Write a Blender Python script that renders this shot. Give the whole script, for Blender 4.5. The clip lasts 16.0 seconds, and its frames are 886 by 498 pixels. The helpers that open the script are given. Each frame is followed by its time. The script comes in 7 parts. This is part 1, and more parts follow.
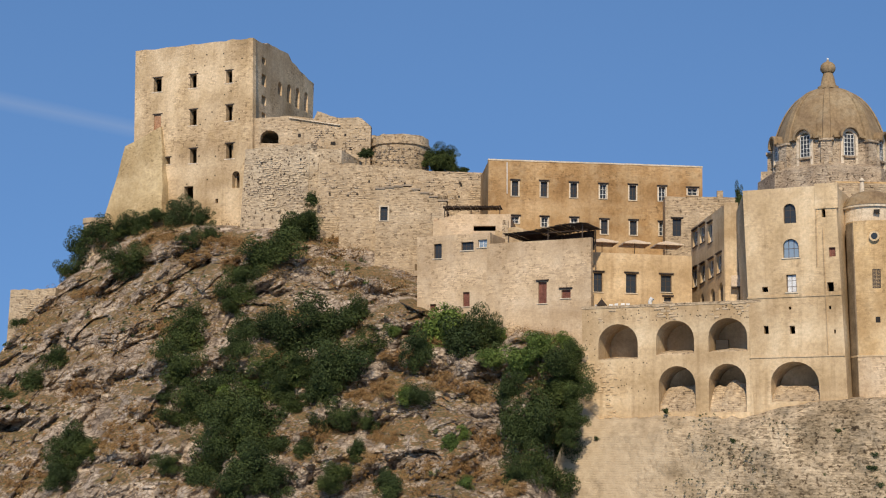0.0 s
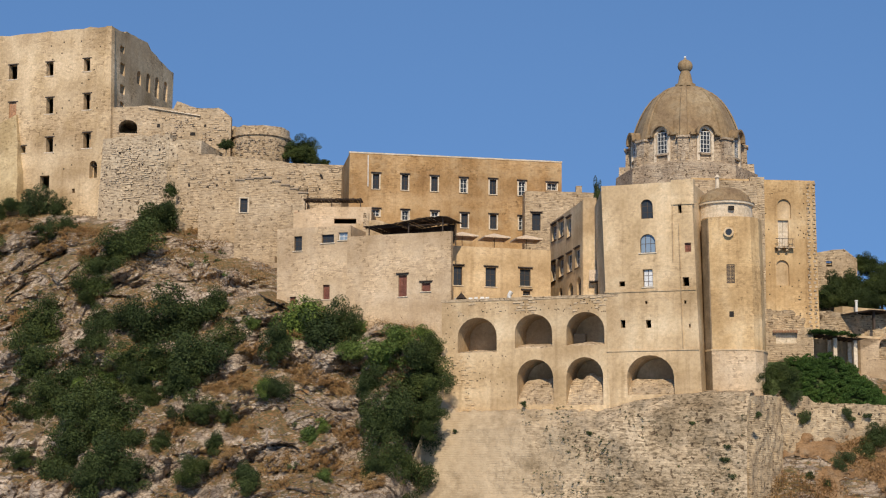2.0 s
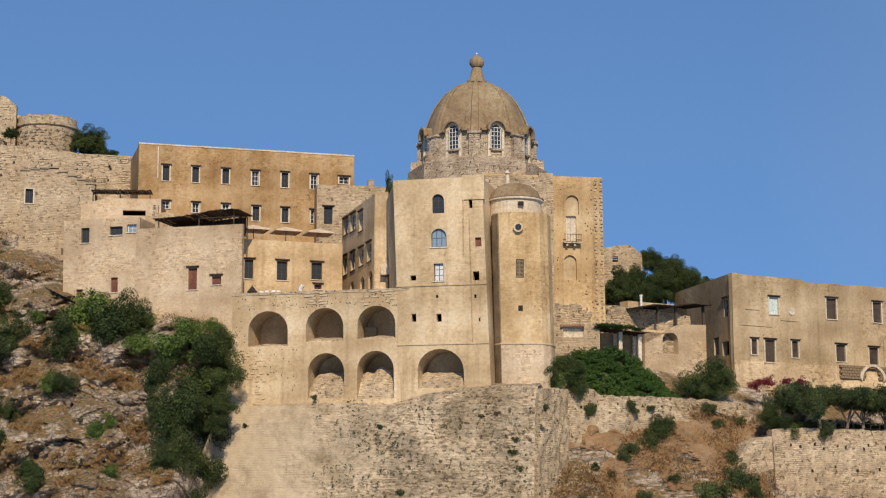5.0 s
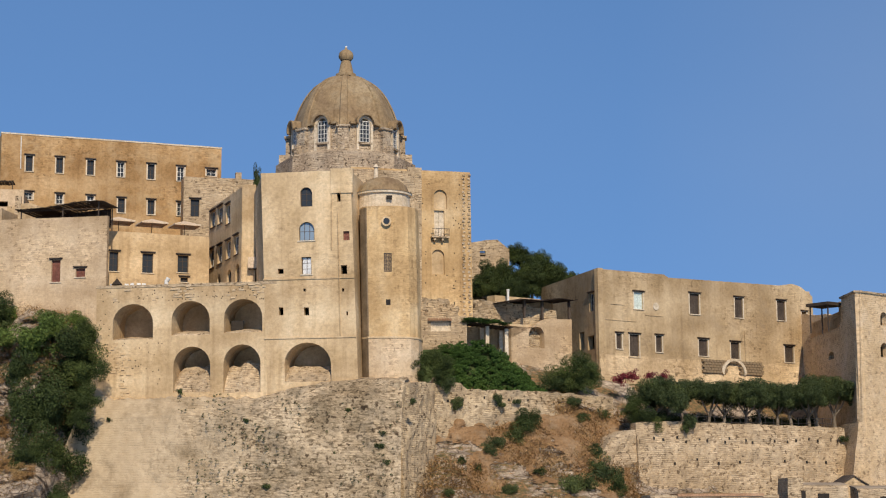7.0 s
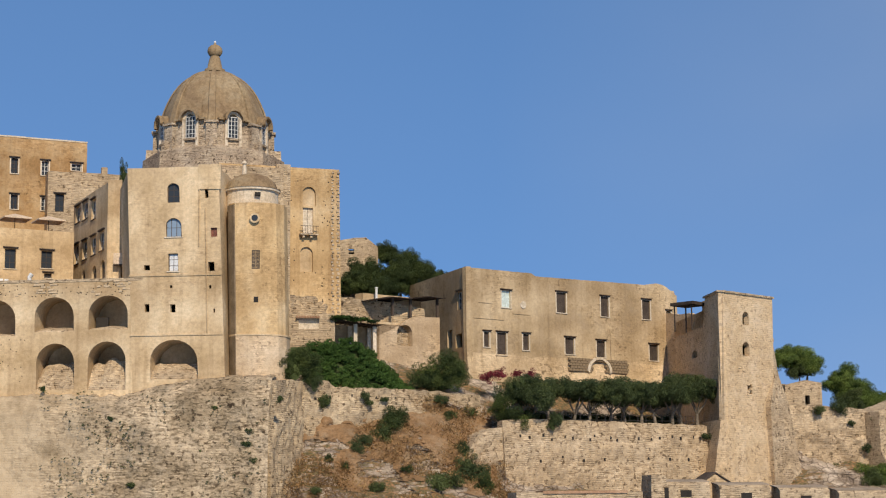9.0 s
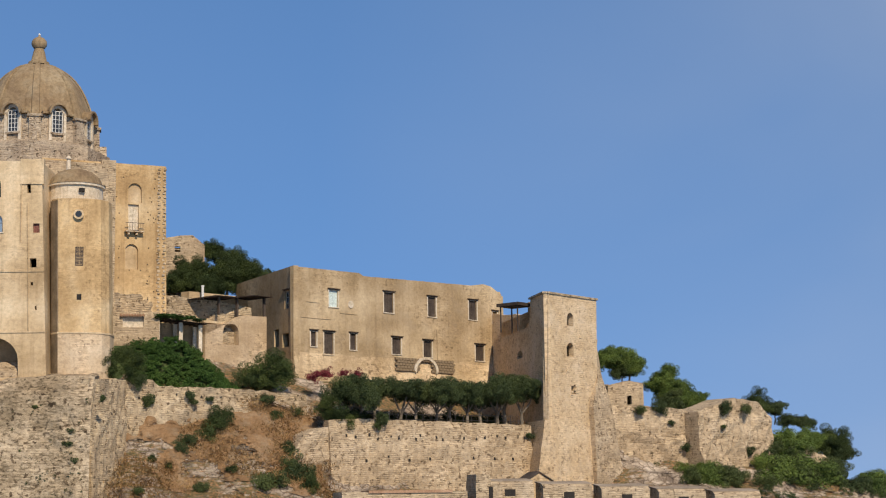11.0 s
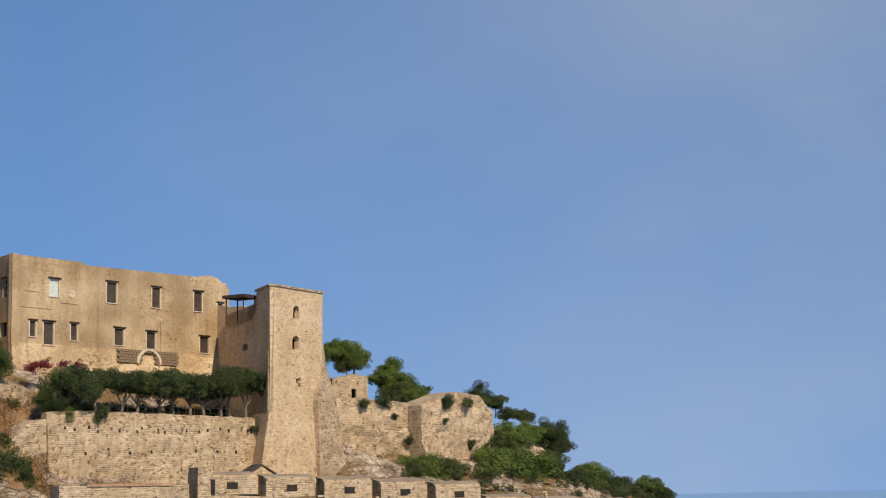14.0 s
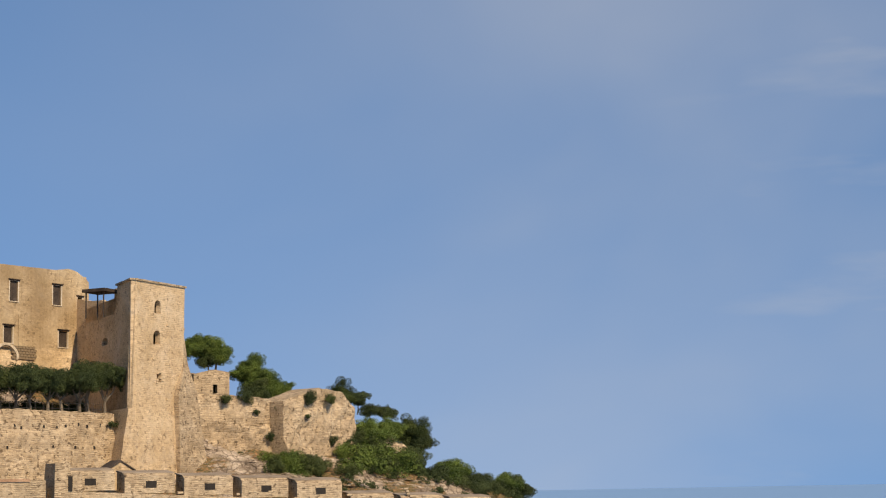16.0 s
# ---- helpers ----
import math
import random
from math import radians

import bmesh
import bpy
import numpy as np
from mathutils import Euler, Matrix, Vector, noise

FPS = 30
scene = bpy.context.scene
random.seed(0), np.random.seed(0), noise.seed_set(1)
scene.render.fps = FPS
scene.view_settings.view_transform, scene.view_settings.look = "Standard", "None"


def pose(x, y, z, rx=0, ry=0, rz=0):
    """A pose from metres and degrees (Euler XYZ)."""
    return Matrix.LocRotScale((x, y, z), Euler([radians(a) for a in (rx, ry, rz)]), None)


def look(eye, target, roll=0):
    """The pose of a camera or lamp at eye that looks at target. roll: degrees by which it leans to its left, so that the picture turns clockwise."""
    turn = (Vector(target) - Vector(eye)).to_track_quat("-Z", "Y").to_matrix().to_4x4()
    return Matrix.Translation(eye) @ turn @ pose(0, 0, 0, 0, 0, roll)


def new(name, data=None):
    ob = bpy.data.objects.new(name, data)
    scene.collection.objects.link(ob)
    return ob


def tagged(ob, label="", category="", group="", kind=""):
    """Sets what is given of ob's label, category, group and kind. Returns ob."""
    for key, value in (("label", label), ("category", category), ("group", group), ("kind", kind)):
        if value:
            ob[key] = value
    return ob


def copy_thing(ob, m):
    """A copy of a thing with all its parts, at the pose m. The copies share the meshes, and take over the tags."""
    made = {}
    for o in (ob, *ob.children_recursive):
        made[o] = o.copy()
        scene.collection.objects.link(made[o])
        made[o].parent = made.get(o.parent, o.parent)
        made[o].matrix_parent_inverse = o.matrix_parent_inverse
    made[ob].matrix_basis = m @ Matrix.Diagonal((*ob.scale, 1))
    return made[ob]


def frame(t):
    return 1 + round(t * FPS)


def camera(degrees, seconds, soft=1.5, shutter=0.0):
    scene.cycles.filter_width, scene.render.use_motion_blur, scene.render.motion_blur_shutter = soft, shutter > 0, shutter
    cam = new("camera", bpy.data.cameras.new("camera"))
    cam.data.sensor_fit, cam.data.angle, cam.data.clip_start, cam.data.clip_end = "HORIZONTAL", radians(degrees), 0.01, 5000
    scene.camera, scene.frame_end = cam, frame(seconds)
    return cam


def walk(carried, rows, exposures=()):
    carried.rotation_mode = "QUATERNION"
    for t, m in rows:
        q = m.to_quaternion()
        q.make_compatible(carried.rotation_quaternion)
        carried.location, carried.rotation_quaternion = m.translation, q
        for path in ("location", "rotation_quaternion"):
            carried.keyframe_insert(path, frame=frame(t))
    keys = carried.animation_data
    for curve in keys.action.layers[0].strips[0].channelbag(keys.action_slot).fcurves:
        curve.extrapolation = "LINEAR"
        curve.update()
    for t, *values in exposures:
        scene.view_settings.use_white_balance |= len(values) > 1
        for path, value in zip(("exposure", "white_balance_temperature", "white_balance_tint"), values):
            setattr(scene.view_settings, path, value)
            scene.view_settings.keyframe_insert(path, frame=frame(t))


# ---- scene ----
EYE = 12.0
cam = camera(29.106, 16.0, soft=1.15)
# seconds, heading, pitch and roll of a camera that turns on the spot
ROWS = [
    (0.0, 15.322, 9.300, -1.031),
    (0.5, 14.227, 9.256, -0.892),
    (1.0, 13.095, 9.177, -0.831),
    (1.5, 11.848, 9.109, -0.758),
    (2.0, 10.628, 9.135, -0.717),
    (2.5, 9.462, 9.147, -0.579),
    (3.0, 8.100, 9.114, -0.448),
    (3.5, 7.005, 9.099, -0.324),
    (6.0, 1.208, 8.840, 0.210),
    (6.5, 0.045, 8.763, 0.295),
    (7.0, -0.762, 8.750, 0.320),
    (7.5, -1.839, 8.714, 0.381),
    (8.0, -2.831, 8.690, 0.456),
    (8.5, -3.928, 8.660, 0.511),
    (11.0, -10.976, 8.562, 0.823),
    (11.5, -12.403, 8.473, 0.841),
    (12.0, -13.713, 8.372, 0.902),
    (12.5, -15.292, 8.304, 0.924),
    (13.0, -16.951, 8.247, 0.978),
    (13.5, -18.492, 8.208, 0.953),
    (14.0, -20.176, 8.174, 1.058),
    (14.5, -21.447, 8.131, 1.122),
    (15.0, -22.466, 8.054, 1.142),
    (15.5, -23.679, 8.015, 1.071),
    (16.0, -24.780, 7.974, 1.040),
]
walk(cam, [(t, pose(0, 0, EYE, 90 + pitch, roll, yaw)) for t, yaw, pitch, roll in ROWS],
     [(0.0, 0.0, 6500, 10), (12.8, 0.0, 6500, 10), (14.2, 0.03, 6900, 11), (15.5, 0.06, 7300, 12), (16.0, 0.06, 7350, 12)])

# ---- sky, sun ----
SUN = Vector((0.13, -0.78, 0.61)).normalized()
world = bpy.data.worlds.new("world")
scene.world = world
world.use_nodes = True
wn, wl = world.node_tree.nodes, world.node_tree.links
wbg = wn["Background"]
sky = wn.new("ShaderNodeTexSky")
sky.sky_type = 'NISHITA'
sky.sun_disc = False
sky.sun_elevation = math.asin(SUN.z)
sky.sun_rotation = math.atan2(SUN.x, SUN.y)
sky.air_density, sky.dust_density, sky.ozone_density = 1.0, 0.0, 4.0
# thin high cirrus over the blue
geo = wn.new("ShaderNodeTexCoord")
lift = wn.new("ShaderNodeVectorMath")
lift.operation = 'MULTIPLY_ADD'
lift.inputs[1].default_value, lift.inputs[2].default_value = (1, 1, 0.6), (0, 0, 0.36)
wl.new(geo.outputs["Generated"], lift.inputs[0])
wl.new(lift.outputs[0], sky.inputs["Vector"])
warp = wn.new("ShaderNodeMapping")
warp.inputs["Rotation"].default_value = (0.0, 0.5, 0.35)
warp.inputs["Scale"].default_value = (2.0, 2.0, 4.5)
wl.new(geo.outputs["Generated"], warp.inputs["Vector"])
veil = wn.new("ShaderNodeTexNoise")
veil.inputs["Scale"].default_value, veil.inputs["Detail"].default_value, veil.inputs["Distortion"].default_value = 0.9, 4, 0.4
wl.new(warp.outputs[0], veil.inputs["Vector"])
soft = wn.new("ShaderNodeMapRange")
soft.inputs[1].default_value, soft.inputs[2].default_value, soft.inputs[4].default_value = 0.25, 0.72, 0.45
wl.new(veil.outputs[0], soft.inputs[0])
# more veil towards the east
side = wn.new("ShaderNodeSeparateXYZ")
wl.new(geo.outputs["Generated"], side.inputs[0])
east = wn.new("ShaderNodeMapRange")
east.inputs[1].default_value, east.inputs[2].default_value = 0.12, 0.48
east.inputs[3].default_value, east.inputs[4].default_value = 0.04, 1.0
wl.new(side.outputs[0], east.inputs[0])
amount = wn.new("ShaderNodeMath")
amount.operation = 'MULTIPLY'
wl.new(soft.outputs[0], amount.inputs[0])
wl.new(east.outputs[0], amount.inputs[1])
# small streaks of cloud far to the east
comb = wn.new("ShaderNodeMapping")
comb.inputs["Rotation"].default_value = (0.0, 0.12, 0.0)
comb.inputs["Scale"].default_value = (9.0, 9.0, 44.0)
comb.inputs["Location"].default_value = (1.7, 0.0, 0.6)
wl.new(geo.outputs["Generated"], comb.inputs["Vector"])
wisp = wn.new("ShaderNodeTexNoise")
wisp.inputs["Scale"].default_value, wisp.inputs["Detail"].default_value = 0.8, 5
wl.new(comb.outputs[0], wisp.inputs["Vector"])
streak = wn.new("ShaderNodeMapRange")
streak.inputs[1].default_value, streak.inputs[2].default_value, streak.inputs[4].default_value = 0.58, 0.78, 0.2
wl.new(wisp.outputs[0], streak.inputs[0])
far_east = wn.new("ShaderNodeMapRange")
far_east.inputs[1].default_value, far_east.inputs[2].default_value = 0.5, 0.62
wl.new(side.outputs[0], far_east.inputs[0])
wisps = wn.new("ShaderNodeMath")
wisps.operation = 'MULTIPLY'
wl.new(streak.outputs[0], wisps.inputs[0])
wl.new(far_east.outputs[0], wisps.inputs[1])
# an old contrail in the west
across = wn.new("ShaderNodeVectorMath")
across.operation = 'DOT_PRODUCT'
across.inputs[1].default_value = (-0.2343, 0.1313, -0.9633)
wl.new(geo.outputs["Generated"], across.inputs[0])
off = wn.new("ShaderNodeMath")
off.operation = 'ABSOLUTE'
wl.new(across.outputs["Value"], off.inputs[0])
trail = wn.new("ShaderNodeMapRange")
trail.inputs[1].default_value, trail.inputs[2].default_value = 0.0, 0.006
trail.inputs[3].default_value, trail.inputs[4].default_value = 0.16, 0.0
wl.new(off.outputs[0], trail.inputs[0])
west = wn.new("ShaderNodeMapRange")
west.inputs[1].default_value, west.inputs[2].default_value = -0.42, -0.36
west.inputs[3].default_value, west.inputs[4].default_value = 1.0, 0.0
wl.new(side.outputs[0], west.inputs[0])
trails = wn.new("ShaderNodeMath")
trails.operation = 'MULTIPLY_ADD'
wl.new(trail.outputs[0], trails.inputs[0])
wl.new(west.outputs[0], trails.inputs[1])
wl.new(wisps.outputs[0], trails.inputs[2])
total = wn.new("ShaderNodeMath")
total.operation = 'ADD'
wl.new(amount.outputs[0], total.inputs[0])
wl.new(trails.outputs[0], total.inputs[1])
amount = total
haze = wn.new("ShaderNodeMix")
haze.data_type = 'RGBA'
wl.new(amount.outputs[0], haze.inputs[0])
blue = wn.new("ShaderNodeMix")
blue.data_type, blue.blend_type = 'RGBA', 'MULTIPLY'
blue.inputs[0].default_value = 1.0
blue.inputs[7].default_value = (0.85, 1.03, 1.13, 1)
wl.new(sky.outputs[0], blue.inputs[6])
wl.new(blue.outputs[2], haze.inputs[6])
haze.inputs[7].default_value = (3.5, 3.75, 4.15, 1)
wl.new(haze.outputs[2], wbg.inputs[0])
wbg.inputs[1].default_value = 0.145
sun_data = bpy.data.lights.new("sun", 'SUN')
sun_data.energy, sun_data.angle, sun_data.color = 4.5, radians(0.53), (1.0, 0.87, 0.70)
sun = new("sun", sun_data)
sun.matrix_world = look(SUN * 50, (0, 0, 0))


# ---- materials ----
def material(name, base, dark, light, scale=1.0, rough=0.9, bump=0.3, stain=None, stain_amount=0.0, island=False,
             courses=None, streak=0.0, grit=0.55, bare=0.0):
    """Weathered surface: broad patches, fine grain, optional rubble courses and rain streaks."""
    m = bpy.data.materials.new(name)
    m.use_nodes = True
    n, l = m.node_tree.nodes, m.node_tree.links
    b = n["Principled BSDF"]
    b.inputs["Roughness"].default_value = rough
    b.inputs["Specular IOR Level"].default_value = 0.2
    tc = n.new("ShaderNodeTexCoord")

    def noise_tex(s, detail=6, rough_=0.6, vec=None):
        t = n.new("ShaderNodeTexNoise")
        t.inputs["Scale"].default_value, t.inputs["Detail"].default_value = s, detail
        t.inputs["Roughness"].default_value = rough_
        l.new(vec or tc.outputs["Object"], t.inputs["Vector"])
        return t.outputs["Fac"]

    def ramp(fac, *stops):
        r = n.new("ShaderNodeValToRGB")
        r.color_ramp.elements[0].position, r.color_ramp.elements[0].color = stops[0][0], (*stops[0][1], 1)
        r.color_ramp.elements[1].position, r.color_ramp.elements[1].color = stops[-1][0], (*stops[-1][1], 1)
        for p, c in stops[1:-1]:
            e = r.color_ramp.elements.new(p)
            e.color = (*c, 1)
        l.new(fac, r.inputs[0])
        return r.outputs[0]

    def mix(fac, a, c, kind='MIX'):
        x = n.new("ShaderNodeMix")
        x.data_type, x.blend_type = 'RGBA', kind
        if isinstance(fac, float):
            x.inputs[0].default_value = fac
        else:
            l.new(fac, x.inputs[0])
        for s, v in ((x.inputs[6], a), (x.inputs[7], c)):
            if isinstance(v, tuple):
                s.default_value = (*v, 1)
            else:
                l.new(v, s)
        return x.outputs[2]

    col = ramp(noise_tex(0.22 * scale, 8, 0.62), (0.34, dark), (0.5, base), (0.68, light))
    grain = noise_tex(3.0 * scale, 8, 0.75)
    if bare:
        wide = ramp(noise_tex(0.09, 5, 0.55), (0.36, (0.72, 0.68, 0.63)), (0.62, (1.1, 1.1, 1.1)))
        col = mix(1.0, col, wide, 'MULTIPLY')
    col = mix(grit, col, ramp(grain, (0.33, (0.36, 0.33, 0.3)), (0.6, (1.22, 1.22, 1.22))), 'MULTIPLY')
    height = grain
    if courses:
        cw, ch, deep, mortar = courses
        # uneven horizontal courses that wander a little
        sx = n.new("ShaderNodeSeparateXYZ")
        l.new(tc.outputs["Object"], sx.inputs[0])
        along = n.new("ShaderNodeMath")
        along.operation = 'MULTIPLY_ADD'
        l.new(sx.outputs[1], along.inputs[0])
        along.inputs[1].default_value = 0.8
        l.new(sx.outputs[0], along.inputs[2])
        drift = n.new("ShaderNodeMath")
        drift.operation = 'MULTIPLY_ADD'
        l.new(noise_tex(0.55, 4), drift.inputs[0])
        drift.inputs[1].default_value = 0.5
        l.new(sx.outputs[2], drift.inputs[2])
        uv = n.new("ShaderNodeCombineXYZ")
        l.new(along.outputs[0], uv.inputs[0])
        l.new(drift.outputs[0], uv.inputs[1])
        size = n.new("ShaderNodeVectorMath")
        size.operation = 'MULTIPLY'
        size.inputs[1].default_value = (1.1 / cw, 1.35 / ch, 1)
        l.new(uv.outputs[0], size.inputs[0])
        v = n.new("ShaderNodeTexVoronoi")
        v.voronoi_dimensions = '2D'
        v.inputs["Scale"].default_value, v.inputs["Randomness"].default_value = 1.0, 0.75
        l.new(size.outputs[0], v.inputs["Vector"])
        pick = n.new("ShaderNodeSeparateColor")
        l.new(v.outputs["Color"], pick.inputs[0])
        tones = ramp(pick.outputs[0], (0.0, (0.5, 0.46, 0.42)), (0.22, (0.9, 0.87, 0.83)), (1.0, (1.3, 1.28, 1.24)))
        # bed joints, broken by the noise of the stones
        bed = n.new("ShaderNodeMath")
        bed.operation = 'PINGPONG'
        bed.inputs[1].default_value = ch * 0.5
        l.new(drift.outputs[0], bed.inputs[0])
        joint = n.new("ShaderNodeMapRange")
        joint.inputs[1].default_value, joint.inputs[2].default_value = ch * 0.06, ch * 0.2
        joint.inputs[3].default_value, joint.inputs[4].default_value = 1.0, 0.0
        l.new(bed.outputs[0], joint.inputs[0])
        gaps = n.new("ShaderNodeMapRange")
        gaps.inputs[1].default_value, gaps.inputs[2].default_value = 0.44, 0.62
        l.new(noise_tex(1.5, 4, 0.6), gaps.inputs[0])
        broken = n.new("ShaderNodeMath")
        broken.operation = 'MULTIPLY'
        l.new(joint.outputs[0], broken.inputs[0])
        l.new(gaps.outputs[0], broken.inputs[1])
        stones = mix(broken.outputs[0], tones, mortar)
        if bare:
            patch = ramp(noise_tex(0.16 * scale, 7, 0.6), (0.47, (deep * 0.25,) * 3), (0.56, (bare,) * 3))
        else:
            patch = ramp(noise_tex(0.42 * scale, 6), (0.38, (deep * 0.25,) * 3), (0.6, (min(1.0, deep * 1.5),) * 3))
        col = mix(patch, col, mix(1.0, col, stones, 'MULTIPLY'))
        ma = n.new("ShaderNodeMath")
        ma.operation = 'MULTIPLY_ADD'
        l.new(broken.outputs[0], ma.inputs[0])
        ma.inputs[1].default_value = -0.9 if not bare else -0.3 * bare
        l.new(grain, ma.inputs[2])
        height = ma.outputs[0]
        pit = ramp(noise_tex(2.1 * scale, 3, 0.5), (0.59, (1, 1, 1)), (0.66, (0.22, 0.19, 0.17)))
        col = mix(patch if bare else min(1.0, deep * 1.3), col, pit, 'MULTIPLY')
    if stain:
        col = mix(ramp(noise_tex(0.35 * scale, 9, 0.7), (0.5, (0, 0, 0)), (0.5 + 0.22, (stain_amount,) * 3)), col, stain)
    if streak:
        mp = n.new("ShaderNodeMapping")
        mp.inputs["Scale"].default_value = (1.3, 1.3, 0.07)
        l.new(tc.outputs["Object"], mp.inputs["Vector"])
        s = noise_tex(1.0, 5, 0.6, mp.outputs[0])
        col = mix(ramp(s, (0.52, (0, 0, 0)), (0.72, (streak,) * 3)), col, mix(1.0, col, (0.42, 0.36, 0.3), 'MULTIPLY'))
    if island:
        oi = n.new("ShaderNodeObjectInfo")
        gi = n.new("ShaderNodeNewGeometry")
        col = mix(1.0, col, ramp(gi.outputs["Random Per Island"], (0.0, (0.55, 0.6, 0.5)), (1.0, (1.35, 1.3, 1.1))), 'MULTIPLY')
        col = mix(1.0, col, ramp(oi.outputs["Random"], (0.0, (0.75, 0.8, 0.8)), (1.0, (1.25, 1.2, 1.0))), 'MULTIPLY')
    l.new(col, b.inputs["Base Color"])
    if bump:
        bp = n.new("ShaderNodeBump")
        bp.inputs["Strength"].default_value, bp.inputs["Distance"].default_value = bump, 0.12
        l.new(height, bp.inputs["Height"])
        l.new(bp.outputs[0], b.inputs["Normal"])
    return m


M_CREAM = material("cream_plaster", (0.565, 0.417, 0.243), (0.475, 0.34, 0.185), (0.63, 0.5, 0.32), 0.8, 0.9, 0.3,
                   (0.43, 0.295, 0.145), 0.5, courses=(0.5, 0.24, 0.12, (0.7, 0.65, 0.6)), streak=0.36, grit=0.36, bare=0.3)
M_OCHRE = material("ochre_plaster", (0.42, 0.265, 0.12), (0.34, 0.2, 0.085), (0.5, 0.35, 0.19), 0.8, 0.9, 0.3,
                   (0.5, 0.38, 0.22), 0.6, courses=(0.5, 0.24, 0.2, (0.6, 0.52, 0.45)), streak=0.34, grit=0.42, bare=0.5)
M_KEEP = material("keep_stone", (0.551, 0.413, 0.25), (0.459, 0.332, 0.184), (0.632, 0.495, 0.316), 0.8, 0.95, 0.5,
                  (0.4, 0.27, 0.12), 0.4, courses=(0.6, 0.26, 0.5, (0.6, 0.55, 0.5)), streak=0.25, grit=0.42, bare=0.62)
M_TOWER = material("tower_stone", (0.549, 0.405, 0.243), (0.459, 0.329, 0.184), (0.612, 0.473, 0.302), 0.9, 0.95, 0.5,
                   (0.66, 0.54, 0.39), 0.5, courses=(0.5, 0.25, 0.4, (0.6, 0.55, 0.5)), grit=0.32)
M_RUBBLE = material("rubble_stone", (0.458, 0.348, 0.22), (0.361, 0.268, 0.163), (0.528, 0.418, 0.282), 1.0, 0.95, 0.8,
                    (0.3, 0.23, 0.15), 0.5, courses=(0.5, 0.23, 0.6, (0.5, 0.45, 0.4)), streak=0.2)
M_BASTION = material("bastion_stone", (0.47, 0.37, 0.245), (0.37, 0.285, 0.185), (0.55, 0.45, 0.315), 1.0, 0.95, 0.8,
                     (0.26, 0.21, 0.15), 0.5, courses=(0.5, 0.23, 0.8, (0.4, 0.36, 0.32)))
M_PALE = material("pale_plaster", (0.545, 0.41, 0.26), (0.46, 0.335, 0.2), (0.62, 0.49, 0.335), 1.2, 0.92, 0.3,
                  (0.42, 0.31, 0.2), 0.45, courses=(0.5, 0.24, 0.5, (0.65, 0.6, 0.55)), grit=0.3, bare=0.6, streak=0.2)
M_TAN = material("tan_plaster", (0.465, 0.345, 0.2), (0.38, 0.275, 0.15), (0.55, 0.425, 0.265), 0.8, 0.92, 0.2,
                 (0.33, 0.25, 0.16), 0.6, courses=(0.5, 0.24, 0.3, (0.6, 0.55, 0.5)), streak=0.35, grit=0.34, bare=0.5)
M_DRUM = material("drum_masonry", (0.42, 0.332, 0.229), (0.301, 0.229, 0.155), (0.49, 0.404, 0.293), 1.6, 0.95, 0.9,
                  (0.25, 0.2, 0.15), 0.4, courses=(0.42, 0.22, 0.9, (0.45, 0.4, 0.36)))
M_DOME = material("dome_render", (0.257, 0.177, 0.0935), (0.188, 0.125, 0.0684), (0.325, 0.245, 0.142), 0.9, 0.85, 0.2,
                  (0.33, 0.28, 0.19), 0.5, streak=0.6)
# dark brown; on the turret strip it holds stain and painted shade
M_DARK_BROWN = material("dark_brown_masonry", (0.2, 0.145, 0.085), (0.13, 0.095, 0.055), (0.3, 0.22, 0.135), 1.2, 0.9, 0.3, streak=0.5, grit=0.4)
M_RAMPART = material("rampart_stone", (0.43, 0.327, 0.202), (0.327, 0.241, 0.146), (0.507, 0.4, 0.262), 1.0, 0.95, 0.9,
                     (0.2, 0.165, 0.12), 0.75, courses=(0.45, 0.23, 0.7, (0.45, 0.42, 0.38)))



